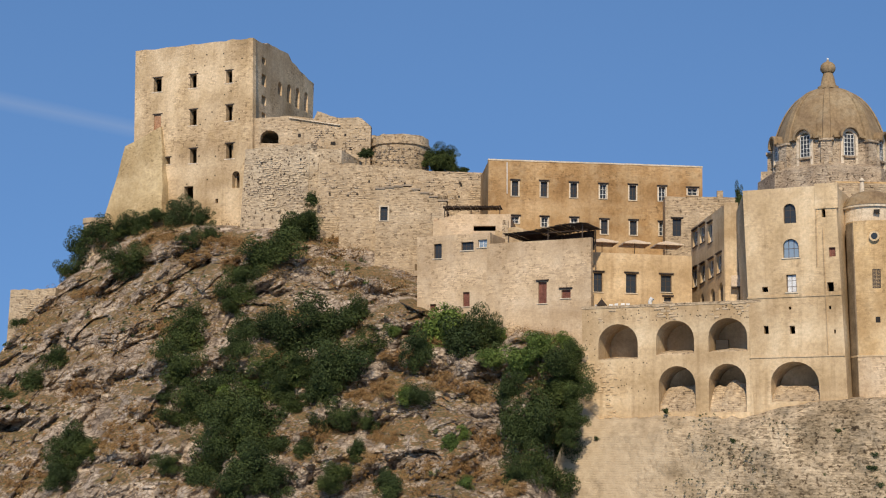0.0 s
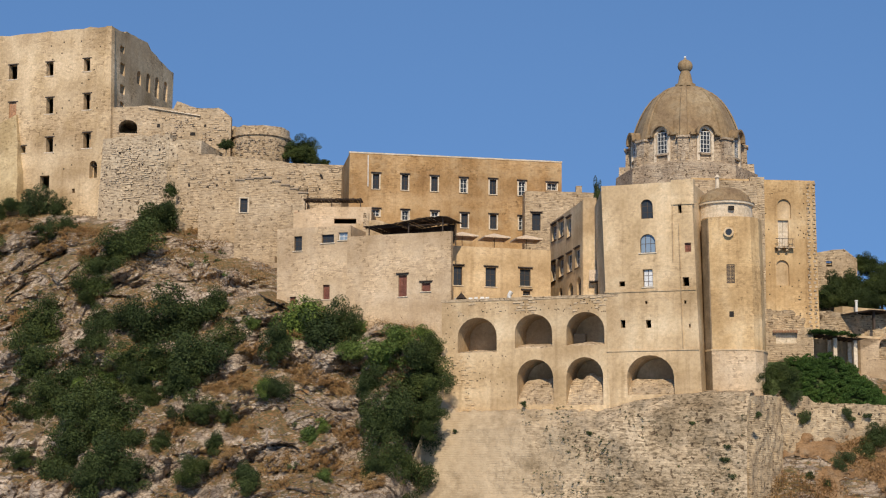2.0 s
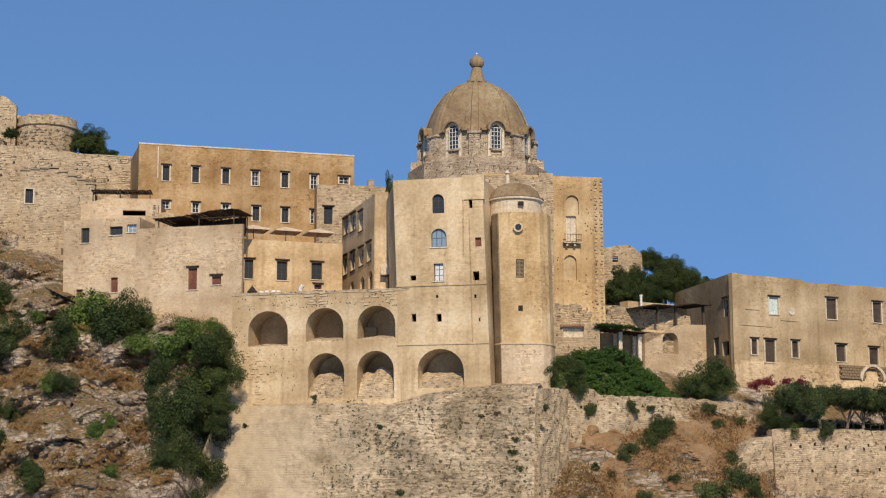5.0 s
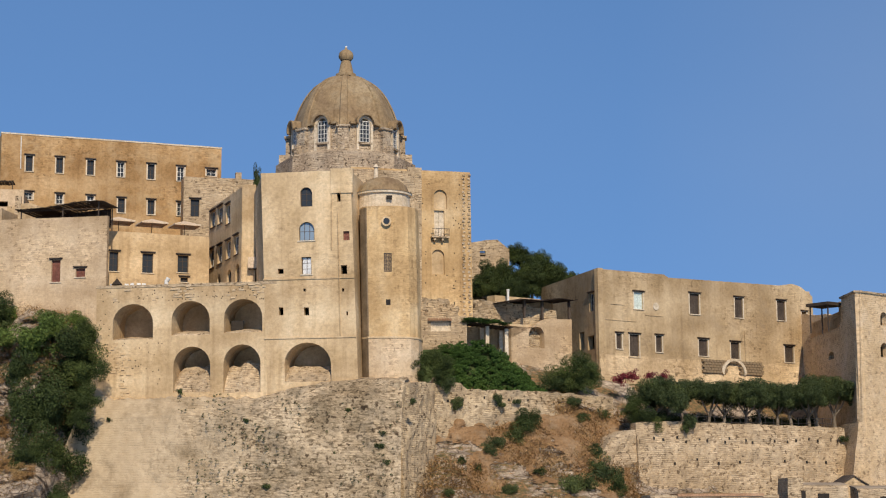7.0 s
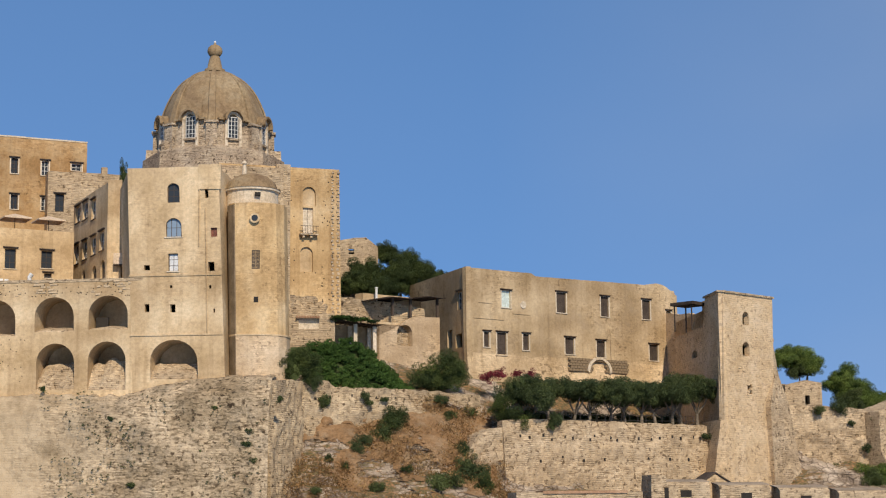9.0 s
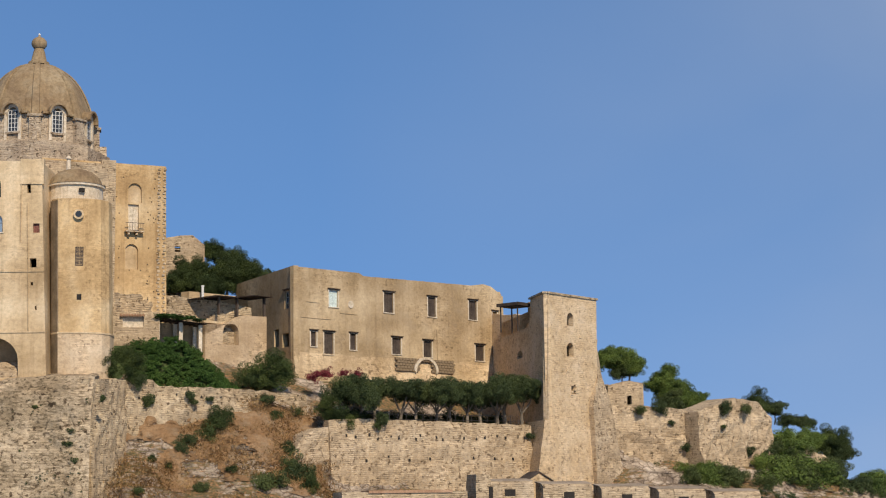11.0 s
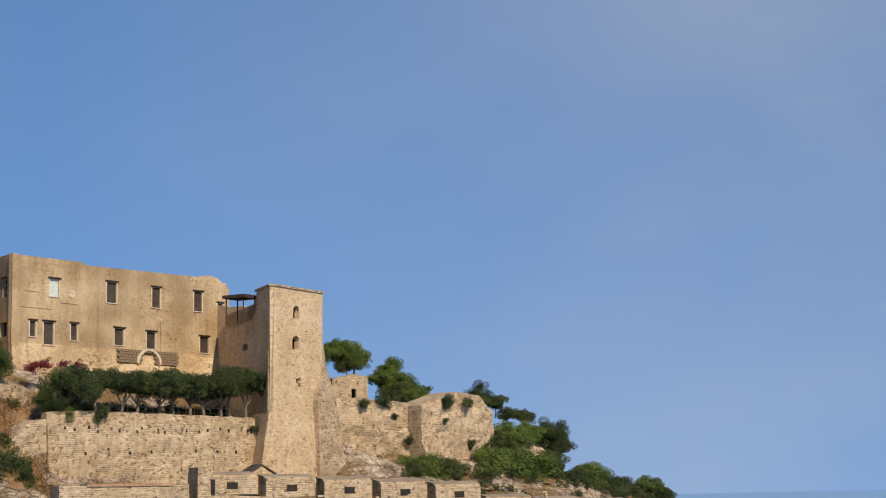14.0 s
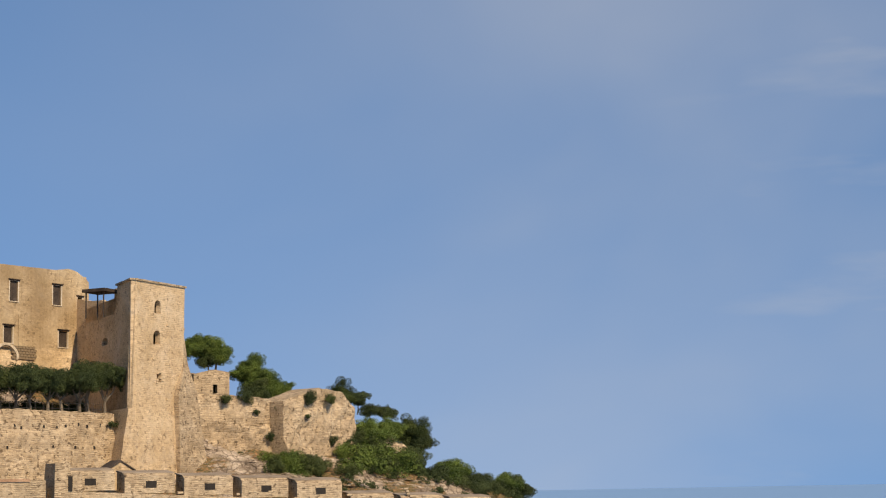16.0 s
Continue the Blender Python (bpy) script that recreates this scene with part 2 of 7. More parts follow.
def rampart_material():
    """Old rampart face: smooth lime render in the west, bare pale rubble with dark gaps in the east."""
    m = material("rampart_face", (0.365, 0.289, 0.196), (0.255, 0.2, 0.132), (0.459, 0.37, 0.259), 1.0, 0.95, 0.4,
                 (0.22, 0.19, 0.145), 0.7, courses=(0.6, 0.28, 0.7, (0.38, 0.34, 0.29)))
    n, l = m.node_tree.nodes, m.node_tree.links
    b = n["Principled BSDF"]
    old = b.inputs["Base Color"].links[0].from_socket
    tc = n.new("ShaderNodeTexCoord")
    sp = n.new("ShaderNodeSeparateXYZ")
    l.new(tc.outputs["Object"], sp.inputs[0])

    def noise_of(scale, detail, stretch=(1, 1, 1)):
        mp = n.new("ShaderNodeMapping")
        mp.inputs["Scale"].default_value = stretch
        l.new(tc.outputs["Object"], mp.inputs["Vector"])
        t = n.new("ShaderNodeTexNoise")
        t.inputs["Scale"].default_value, t.inputs["Detail"].default_value = scale, detail
        l.new(mp.outputs[0], t.inputs["Vector"])
        t.inputs["Roughness"].default_value = 0.68
        return t.outputs[0]
    edge = n.new("ShaderNodeMath")
    edge.operation = 'MULTIPLY_ADD'
    l.new(noise_of(0.25, 7), edge.inputs[0])
    edge.inputs[1].default_value = 22.0
    l.new(sp.outputs[0], edge.inputs[2])
    mask = n.new("ShaderNodeMapRange")
    mask.inputs[1].default_value, mask.inputs[2].default_value = 19.0, 31.0
    mask.inputs[3].default_value, mask.inputs[4].default_value = 0.85, 0.0
    l.new(edge.outputs[0], mask.inputs[0])
    tone = n.new("ShaderNodeValToRGB")
    tone.color_ramp.elements[0].position, tone.color_ramp.elements[0].color = 0.3, (0.4, 0.295, 0.175, 1)
    tone.color_ramp.elements[1].position, tone.color_ramp.elements[1].color = 0.7, (0.52, 0.405, 0.26, 1)
    l.new(noise_of(0.5, 8, (1, 1, 0.6)), tone.inputs[0])
    coat = n.new("ShaderNodeMix")
    coat.data_type = 'RGBA'
    l.new(mask.outputs[0], coat.inputs[0])
    l.new(old, coat.inputs[6])
    l.new(tone.outputs[0], coat.inputs[7])
    # grey lichen in broad blotches
    grey = n.new("ShaderNodeMapRange")
    grey.inputs[1].default_value, grey.inputs[2].default_value, grey.inputs[4].default_value = 0.49, 0.62, 0.8
    l.new(noise_of(0.17, 6, (1, 1, 1.3)), grey.inputs[0])
    lichen = n.new("ShaderNodeMix")
    lichen.data_type, lichen.blend_type = 'RGBA', 'MULTIPLY'
    l.new(grey.outputs[0], lichen.inputs[0])
    l.new(coat.outputs[2], lichen.inputs[6])
    lichen.inputs[7].default_value = (0.6, 0.58, 0.54, 1)
    # open joints and fallen stones where the render has gone
    bare_part = n.new("ShaderNodeMapRange")
    bare_part.inputs[1].default_value, bare_part.inputs[2].default_value = 20.0, 34.0
    bare_part.inputs[4].default_value = 0.9
    l.new(edge.outputs[0], bare_part.inputs[0])
    holes = n.new("ShaderNodeValToRGB")
    holes.color_ramp.elements[0].position, holes.color_ramp.elements[0].color = 0.38, (0.42, 0.39, 0.33, 1)
    holes.color_ramp.elements[1].position, holes.color_ramp.elements[1].color = 0.5, (1.16, 1.13, 1.06, 1)
    l.new(noise_of(1.5, 5, (1, 1, 2.2)), holes.inputs[0])
    worn = n.new("ShaderNodeMix")
    worn.data_type, worn.blend_type = 'RGBA', 'MULTIPLY'
    l.new(bare_part.outputs[0], worn.inputs[0])
    l.new(lichen.outputs[2], worn.inputs[6])
    l.new(holes.outputs[0], worn.inputs[7])
    l.new(worn.outputs[2], b.inputs["Base Color"])
    return m


M_RAMPART_FACE = rampart_material()


def rock_material():
    """Tuff in weathered strata, with dry grass and soil where it lies flatter."""
    m = material("tuff_rock", (0.47, 0.38, 0.285), (0.28, 0.22, 0.165), (0.61, 0.51, 0.4), 1.3, 0.95, 1.0)
    n, l = m.node_tree.nodes, m.node_tree.links
    b = n["Principled BSDF"]
    old = b.inputs["Base Color"].links[0].from_socket
    tc = n.new("ShaderNodeTexCoord")
    mp = n.new("ShaderNodeMapping")
    mp.inputs["Scale"].default_value = (0.35, 0.35, 1.1)
    l.new(tc.outputs["Object"], mp.inputs["Vector"])
    band = n.new("ShaderNodeTexNoise")
    band.inputs["Scale"].default_value, band.inputs["Detail"].default_value, band.inputs["Distortion"].default_value = 1.0, 8, 0.8
    l.new(mp.outputs[0], band.inputs["Vector"])
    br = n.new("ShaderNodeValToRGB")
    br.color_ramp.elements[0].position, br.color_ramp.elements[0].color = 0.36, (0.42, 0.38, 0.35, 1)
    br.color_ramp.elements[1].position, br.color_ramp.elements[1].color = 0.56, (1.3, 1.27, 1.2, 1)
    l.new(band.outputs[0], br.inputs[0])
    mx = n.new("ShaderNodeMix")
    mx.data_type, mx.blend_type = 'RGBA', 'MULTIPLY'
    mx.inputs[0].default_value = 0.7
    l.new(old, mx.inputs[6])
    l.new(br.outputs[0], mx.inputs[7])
    wob = n.new("ShaderNodeVectorMath")
    wob.operation = 'MULTIPLY_ADD'
    l.new(band.outputs["Color"], wob.inputs[0])
    wob.inputs[1].default_value = (2.0, 2.0, 1.0)
    l.new(tc.outputs["Object"], wob.inputs[2])
    split = n.new("ShaderNodeMapping")
    split.inputs["Scale"].default_value = (0.75, 0.3, 1.15)
    l.new(wob.outputs[0], split.inputs["Vector"])
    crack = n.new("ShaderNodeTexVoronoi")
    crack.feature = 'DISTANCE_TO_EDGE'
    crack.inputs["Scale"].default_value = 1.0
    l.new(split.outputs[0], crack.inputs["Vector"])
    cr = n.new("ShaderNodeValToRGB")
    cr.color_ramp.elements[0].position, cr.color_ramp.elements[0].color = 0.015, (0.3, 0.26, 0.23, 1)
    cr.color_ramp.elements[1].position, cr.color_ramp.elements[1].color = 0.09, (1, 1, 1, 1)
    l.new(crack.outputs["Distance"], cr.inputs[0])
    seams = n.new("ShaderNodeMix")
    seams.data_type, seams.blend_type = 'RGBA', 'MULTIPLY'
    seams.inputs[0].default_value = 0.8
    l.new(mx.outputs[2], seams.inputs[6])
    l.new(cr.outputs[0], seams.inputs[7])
    mx = seams
    g = n.new("ShaderNodeNewGeometry")
    sp = n.new("ShaderNodeSeparateXYZ")
    l.new(g.outputs["Normal"], sp.inputs[0])
    ns = n.new("ShaderNodeTexNoise")
    ns.inputs["Scale"].default_value, ns.inputs["Detail"].default_value = 0.16, 7
    l.new(tc.outputs["Object"], ns.inputs["Vector"])
    ad = n.new("ShaderNodeMath")
    ad.operation = 'MULTIPLY_ADD'
    l.new(sp.outputs[2], ad.inputs[0])
    ad.inputs[1].default_value = 0.38
    l.new(ns.outputs[0], ad.inputs[2])
    cut = n.new("ShaderNodeMapRange")
    cut.inputs[1].default_value, cut.inputs[2].default_value = 0.74, 0.83
    l.new(ad.outputs[0], cut.inputs[0])
    fine = n.new("ShaderNodeTexNoise")
    fine.inputs["Scale"].default_value, fine.inputs["Detail"].default_value = 2.5, 8
    l.new(tc.outputs["Object"], fine.inputs["Vector"])
    gr = n.new("ShaderNodeValToRGB")
    gr.color_ramp.elements[0].position, gr.color_ramp.elements[0].color = 0.3, (0.12, 0.075, 0.04, 1)
    gr.color_ramp.elements[1].position, gr.color_ramp.elements[1].color = 0.7, (0.4, 0.205, 0.09, 1)
    moss = gr.color_ramp.elements.new(0.42)
    moss.color = (0.13, 0.115, 0.05, 1)
    l.new(fine.outputs[0], gr.inputs[0])
    mg = n.new("ShaderNodeMix")
    mg.data_type = 'RGBA'
    l.new(cut.outputs[0], mg.inputs[0])
    l.new(mx.outputs[2], mg.inputs[6])
    l.new(gr.outputs[0], mg.inputs[7])
    l.new(mg.outputs[2], b.inputs["Base Color"])
    bump = b.inputs["Normal"].links[0].from_node
    bump.inputs["Distance"].default_value = 0.35
    return m


M_ROCK = rock_material()
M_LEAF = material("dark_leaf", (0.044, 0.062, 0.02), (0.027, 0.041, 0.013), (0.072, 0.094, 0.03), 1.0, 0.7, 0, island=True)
M_LEAF2 = material("fresh_leaf", (0.1, 0.145, 0.038), (0.066, 0.1, 0.025), (0.15, 0.195, 0.056), 1.0, 0.7, 0, island=True)
M_STRAW = material("matted_straw", (0.255, 0.149, 0.0697), (0.178, 0.102, 0.0467), (0.323, 0.208, 0.111), 1.2, 0.95, 0.9, (0.3, 0.24, 0.16), 0.6)
M_OLIVE = material("olive_leaf", (0.058, 0.078, 0.032), (0.037, 0.052, 0.021), (0.092, 0.115, 0.05), 1.0, 0.7, 0, island=True)
M_CREEPER = material("creeper_leaf", (0.05, 0.098, 0.023), (0.032, 0.068, 0.015), (0.078, 0.13, 0.032), 1.0, 0.7, 0, island=True)
M_BLOOM = material("magenta_bloom", (0.17, 0.025, 0.045), (0.11, 0.018, 0.03), (0.24, 0.04, 0.065), 1.0, 0.7, 0, island=True)
M_DRY = material("dry_grass", (0.35, 0.2, 0.1), (0.25, 0.135, 0.065), (0.45, 0.29, 0.155), 1.0, 0.9, 0, island=True)
# near-black that paints the shade inside holes, slits and doorways
M_BLACK = material("painted_hole_shade", (0.03, 0.025, 0.02), (0.02, 0.017, 0.014), (0.04, 0.034, 0.028), 1.0, 0.9, 0)
M_SEA = bpy.data.materials.new("sea_water")
M_SEA.use_nodes = True
sea = M_SEA.node_tree.nodes["Principled BSDF"]
sea.inputs["Base Color"].default_value = (0.2, 0.35, 0.52, 1)
sea.inputs["Roughness"].default_value = 0.3
ripple = M_SEA.node_tree.nodes.new("ShaderNodeTexNoise")
ripple.inputs["Scale"].default_value = 40
swell = M_SEA.node_tree.nodes.new("ShaderNodeBump")
swell.inputs["Strength"].default_value = 0.05
M_SEA.node_tree.links.new(ripple.outputs[0], swell.inputs["Height"])
M_SEA.node_tree.links.new(swell.outputs[0], sea.inputs["Normal"])


# ---- mesh helpers ----
def empty(name, label="", category="", group="", kind="", at=(0, 0, 0), turn=0.0):
    ob = new(name)
    ob.location = at
    ob.rotation_euler = (0, 0, radians(turn))
    return tagged(ob, label, category, group, kind)


def finish(bm, name, mat, smooth=False):
    bmesh.ops.recalc_face_normals(bm, faces=bm.faces)
    me = bpy.data.meshes.new(name)
    bm.to_mesh(me)
    bm.free()
    me.materials.append(mat)
    if smooth:
        for p in me.polygons:
            p.use_smooth = True
    return me


def part(name, bm, mat, parent, label="", smooth=False):
    ob = new(name, finish(bm, name, mat, smooth))
    ob.parent = parent
    return tagged(ob, label)


def box(bm, x0, x1, y0, y1, z0, z1, taper=0.0):
    """A box; taper draws its top in by that many metres."""
    vs = [bm.verts.new((x, y, z)) for z, k in ((z0, 0), (z1, taper))
          for x, y in ((x0 + k, y0 + k), (x1 - k, y0 + k), (x1 - k, y1 - k), (x0 + k, y1 - k))]
    for f in ((0, 3, 2, 1), (4, 5, 6, 7), (0, 1, 5, 4), (1, 2, 6, 5), (2, 3, 7, 6), (3, 0, 4, 7)):
        bm.faces.new([vs[i] for i in f])
    return vs


# ---- ground ----
# Cross-sections of the island from the sea inland: x, then (y, z) pairs
SECTIONS = [
    (-240, ((150, -3), (190, -3), (215, -3), (228, -3), (240, -3), (250, -3), (340, -3))),
    (-152, ((175, -2), (200, -2), (215, -1), (228, 0), (236, 1), (250, 1), (340, -2))),
    (-137.5, ((172, -2), (194, 4), (216, 9), (228, 13), (238, 15), (250, 15), (340, -2))),
    (-133.3, ((172, -2), (193, 9), (214, 20), (224, 27), (232, 31), (250, 31), (340, -2))),
    (-126, ((170, -2), (190, 12), (210, 28), (225, 42), (238, 50), (243, 57), (340, 10))),
    (-110, ((170, -2), (188, 13), (207, 30), (221, 43), (233, 54), (240, 58), (340, 15))),
    (-90, ((170, -2), (187, 14), (203, 30), (214, 42), (226, 52), (236, 56), (340, 20))),
    (-75, ((170, -2), (186, 14), (201, 28), (212, 38), (222, 47), (232, 52), (340, 25))),
    (-62, ((170, -2), (186, 14), (199, 27), (206, 35), (211, 40), (226, 45), (340, 25))),
    (-50, ((170, -2), (186, 14), (196, 25), (201, 31), (204, 35), (216, 44), (340, 25))),
    (-41.9, ((170, -2), (186, 14), (193, 21), (198, 28), (202, 35), (213, 38), (340, 25))),
    (-38.9, ((175, -2), (196, 6), (202, 12), (206, 24), (210, 34), (216, 38), (340, 25))),
    (-4, ((175, -2), (194, 8), (201, 15), (204, 22), (208, 26), (216, 37), (340, 25))),
    (2, ((170, -2), (184, 8), (194, 15), (198.5, 21), (201, 25), (212, 33), (340, 25))),
    (18, ((170, -2), (184, 8), (194, 13), (202, 20.5), (206, 25), (214, 29), (340, 25))),
    (26, ((170, -2), (184, 8), (194, 11.5), (201, 14), (207, 22), (216, 28), (340, 25))),
    (40, ((172, -2), (188, 8), (198, 11.5), (208, 14), (216, 22), (226, 28), (340, 20))),
    (54, ((176, -2), (194, 8), (204, 11.5), (216, 14), (226, 22), (232, 23), (340, 15))),
    (66, ((180, -2), (198, 8), (209, 12), (219, 14), (228, 23), (240, 24), (340, 10))),
    (89, ((186, -2), (204, 7), (214, 11), (224, 15), (231, 21), (240, 22), (340, 6))),
    (100, ((192, -2), (208, 6), (217, 10), (224, 14), (230, 16), (242, 16), (340, 3))),
    (113, ((200, -2), (212, 4), (219, 8), (224, 11), (230, 12), (242, 11), (340, 0))),
    (128, ((205, -2), (214, 1), (220, 4), (225, 6), (230, 6.5), (242, 5), (340, -2))),
    (150, ((205, -3), (214, -2), (220, -2), (225, -2), (230, -2), (242, -2), (340, -3))),
    (240, ((205, -3), (214, -3), (220, -3), (225, -3), (230, -3), (242, -3), (340, -3))),
]
S_X = np.array([s[0] for s in SECTIONS], float)
S_P = np.array([s[1] for s in SECTIONS], float)


def section(x, s):
    """The smooth ground at x, s of the way (0 to 6) from the sea inland."""
    i = min(int(s), 5)
    a = [np.interp(x, S_X, S_P[:, i + k, c]) for k in (0, 1) for c in (0, 1)]
    k = s - i
    return a[0] + (a[2] - a[0]) * k, a[1] + (a[3] - a[1]) * k


def ground_point(x, s):
    """The broken ground: steep rock faces between sloping ledges, split into blocks and thin beds."""
    y, z = section(x, s)
    y2, z2 = section(x, min(5.99, s + 0.05))
    run = min(1.6, max(0.0, (y2 - y) / max(0.01, z2 - z)))
    wild = np.interp(x, (-150, -134, -44, -37, -30, 0, 8, 24, 60, 90, 130), (0.2, 1, 1, 0.7, 0.1, 0.3, 0.45, 0.35, 0.4, 0.5, 0.2))
    wild *= np.interp(s, (0, 0.5, 4.0, 4.8, 6), (0.6, 1, 1, 0.3, 0.3))
    p = Vector((x, y * 0.9, z))
    warp = noise.noise(p * 0.2)
    # ledges: the face stands nearly upright, then steps back; short ledges, cut by gullies
    q = (z + 4.2 * noise.fractal(Vector((x * 0.075, 3.1, z * 0.03)), 1.0, 2.0, 4)) / 6.0
    f = q - math.floor(q)
    level = math.floor(q)
    strong = min(1.0, max(0.0, 0.8 + 1.6 * noise.noise(Vector((x * 0.09, level * 0.9, 2.2)))))
    face = 0.55 + 0.2 * noise.noise(Vector((x * 0.15, level * 1.7, 5.0)))
    h = -0.22 * math.sin(math.pi * f / face) if f < face else (f - face) / (1 - face)
    terrace = (f - h) * 6.0 * run * strong
    rib = 4.5 * abs(noise.noise(Vector((x * 0.12 + warp * 0.3, 1.7, z * 0.035)))) - 1.2
    rib += 2.4 * abs(noise.noise(Vector((x * 0.36 + warp * 0.5, 6.1, z * 0.1)))) - 0.5
    big = noise.fractal(Vector((x * 0.05, y * 0.02, z * 0.05)), 1.0, 2.1, 4) * 2.0 + rib
    dist, near = noise.voronoi(Vector((x * 0.22 + warp * 0.5, y * 0.02, z * 0.24 + warp * 0.4)))
    block = noise.noise(near[0] * 5.3) * 2.0 - max(0.0, 1 - (dist[1] - dist[0]) * 6) * 0.7
    dist, near = noise.voronoi(Vector((x * 0.6 + warp, y * 0.03, z * 0.7 + warp)))
    stone = noise.noise(near[0] * 4.1) * 0.9 - max(0.0, 1 - (dist[1] - dist[0]) * 5) * 0.45
    bed = (z * 0.8 + warp * 2.5 + x * 0.05) % 1.0
    groove = -0.6 * max(0.0, 1 - abs(bed - 0.5) * 6) * max(0.0, 0.1 + 1.6 * noise.noise(Vector((x * 0.2, 8, z * 0.2))))
    fine = noise.fractal(Vector((x * 0.7, y * 0.2, z * 0.8)), 0.75, 2.1, 5) * 0.5
    hollow = max(0.0, noise.noise(Vector((x * 0.13, y * 0.02, z * 0.27 + 7))) - 0.34) * 9.0
    out = (terrace + big + block + stone + groove + fine - min(hollow, 2.6)) * wild
    near_sea = out * 0.9 / y
    return Vector((x * (1 - near_sea) + noise.noise(p * 0.3) * 0.4 * wild, y * (1 - near_sea), z - (z - 12) * near_sea))


def build_ground():
    xs = np.concatenate([np.arange(-240, -140, 8), np.arange(-140, -36, 0.32), np.arange(-36, -4, 1.2),
                         np.arange(-4, 66, 0.6), np.arange(66, 130, 1.0), np.arange(130, 241, 8)])
    ss = np.concatenate([np.arange(0, 1, 0.1), np.arange(1, 5.001, 0.015), np.arange(5.1, 6.01, 0.15)])
    verts = [ground_point(x, s) for x in xs for s in ss]
    k = len(ss)
    faces = [(i * k + j, (i + 1) * k + j, (i + 1) * k + j + 1, i * k + j + 1) for i in range(len(xs) - 1) for j in range(k - 1)]
    me = bpy.data.meshes.new("ground")
    me.from_pydata(verts, [], faces)
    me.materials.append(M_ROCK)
    tagged(new("ground", me), "rocky island cliff with ledges and dry soil", "ground", kind="structure")


build_ground()


def grass_slope():
    """The sheet of dry grass on the bank below the garden wall, thinning out over the rocks."""
    xs, ss = np.arange(-0.5, 25, 0.35), np.arange(1.9, 4.02, 0.03)
    verts = [ground_point(x, s) + Vector((0, -0.1, 0.1)) for x in xs for s in ss]
    k = len(ss)
    faces = []
    for i in range(len(xs) - 1):
        for j in range(k - 1):
            x, s = xs[i], ss[j]
            edge = np.interp(s, (1.9, 2.5, 3.0, 4.0), (-0.3, 0.0, 0.4, 0.9)) + 0.75 * noise.fractal(Vector((x * 0.2, s * 2.4, 8)), 1, 2, 4)
            if edge > 0:
                faces.append((i * k + j, (i + 1) * k + j, (i + 1) * k + j + 1, i * k + j + 1))
    me = bpy.data.meshes.new("grass_slope")
    me.from_pydata(verts, [], faces)
    me.materials.append(M_STRAW)
    tagged(new("grass_slope", me), "matted dry russet grass on the bank", "grass", kind="stuff")


grass_slope()
bm = bmesh.new()
bmesh.ops.create_grid(bm, x_segments=8, y_segments=8, size=4500)
water = new("water", finish(bm, "water", M_SEA))
tagged(water, "calm blue sea round the island", "sea", kind="structure")


# ---- openings: kind, left, bottom, right, top in metres along and up each wall ----
OPENINGS = {}
OPENINGS['KEEP'] = [
    ('gap', 3.76, 27.84, 5.27, 30.17),
    ('gap', 10.54, 27.89, 11.80, 30.10),
    ('gap', 17.18, 28.11, 18.31, 30.12),
    ('blocked', 4.10, 21.54, 5.48, 24.13),
    ('gap', 10.83, 21.82, 12.09, 24.39),
    ('gap', 17.44, 22.01, 18.67, 24.55),
    ('gap', 11.14, 15.72, 12.39, 18.08),
    ('gap', 17.71, 15.96, 19.04, 18.39),
    ('gap', 6.56, 15.88, 7.51, 16.98),
    ('gap', 10.39, 10.08, 12.05, 12.07),
    ('arch', 19.03, 11.23, 20.35, 13.91),
    ('gap', 16.13, 9.05, 16.64, 9.76),
]
OPENINGS['KEEP_SIDE'] = [
    ('gap', 3.79, 31.98, 5.43, 33.06),
    ('gap', 4.08, 28.51, 5.95, 30.40),
    ('gap', 4.38, 25.55, 6.25, 26.98),
    ('gap', 4.61, 23.37, 6.25, 24.26),
    ('arch', 11.13, 28.80, 12.85, 31.01),
    ('arch', 15.17, 28.60, 16.95, 31.68),
    ('arch', 19.07, 28.61, 20.90, 32.12),
    ('arch', 23.07, 29.01, 24.94, 32.37),
]
OPENINGS['OCHRE'] = [
    ('dark', 3.32, 16.23, 4.24, 18.37),
    ('dark', 7.41, 16.24, 8.34, 18.39),
    ('dark', 11.62, 16.25, 12.56, 18.33),
    ('white', 15.80, 16.26, 16.75, 18.27),
    ('dark', 20.02, 16.18, 20.98, 18.29),
    ('white', 24.21, 16.19, 25.19, 18.22),
    ('white', 3.29, 12.36, 4.36, 13.31),
    ('white', 7.53, 11.96, 8.46, 13.30),
    ('white', 11.72, 12.18, 12.66, 13.30),
    ('dark', 15.98, 11.21, 16.93, 13.21),
    ('dark', 20.11, 11.19, 21.07, 13.20),
    ('white', 24.29, 11.24, 25.26, 13.10),
    ('white', 28.36, 17.18, 29.76, 18.16),
]
OPENINGS['GREY'] = [
    ('dark', 2.46, 16.24, 3.58, 18.15),
    ('dark', 6.36, 17.07, 8.11, 18.16),
    ('glass', 8.73, 17.33, 10.00, 18.35),
    ('red', 6.71, 9.83, 7.66, 11.70),
    ('red', 2.04, 9.35, 2.92, 10.36),
]
OPENINGS['PALE'] = [
    ('red', 7.10, 9.69, 8.24, 12.38),
    ('red', 10.21, 10.21, 11.42, 11.27),
]
OPENINGS['CREAM'] = [
    ('dark', 0.09, 6.01, 1.24, 8.46),
    ('dark', 4.31, 6.01, 5.70, 8.48),
    ('dark', 8.88, 6.31, 10.30, 8.50),
    ('dark', 9.29, 5.08, 10.26, 5.66),
]
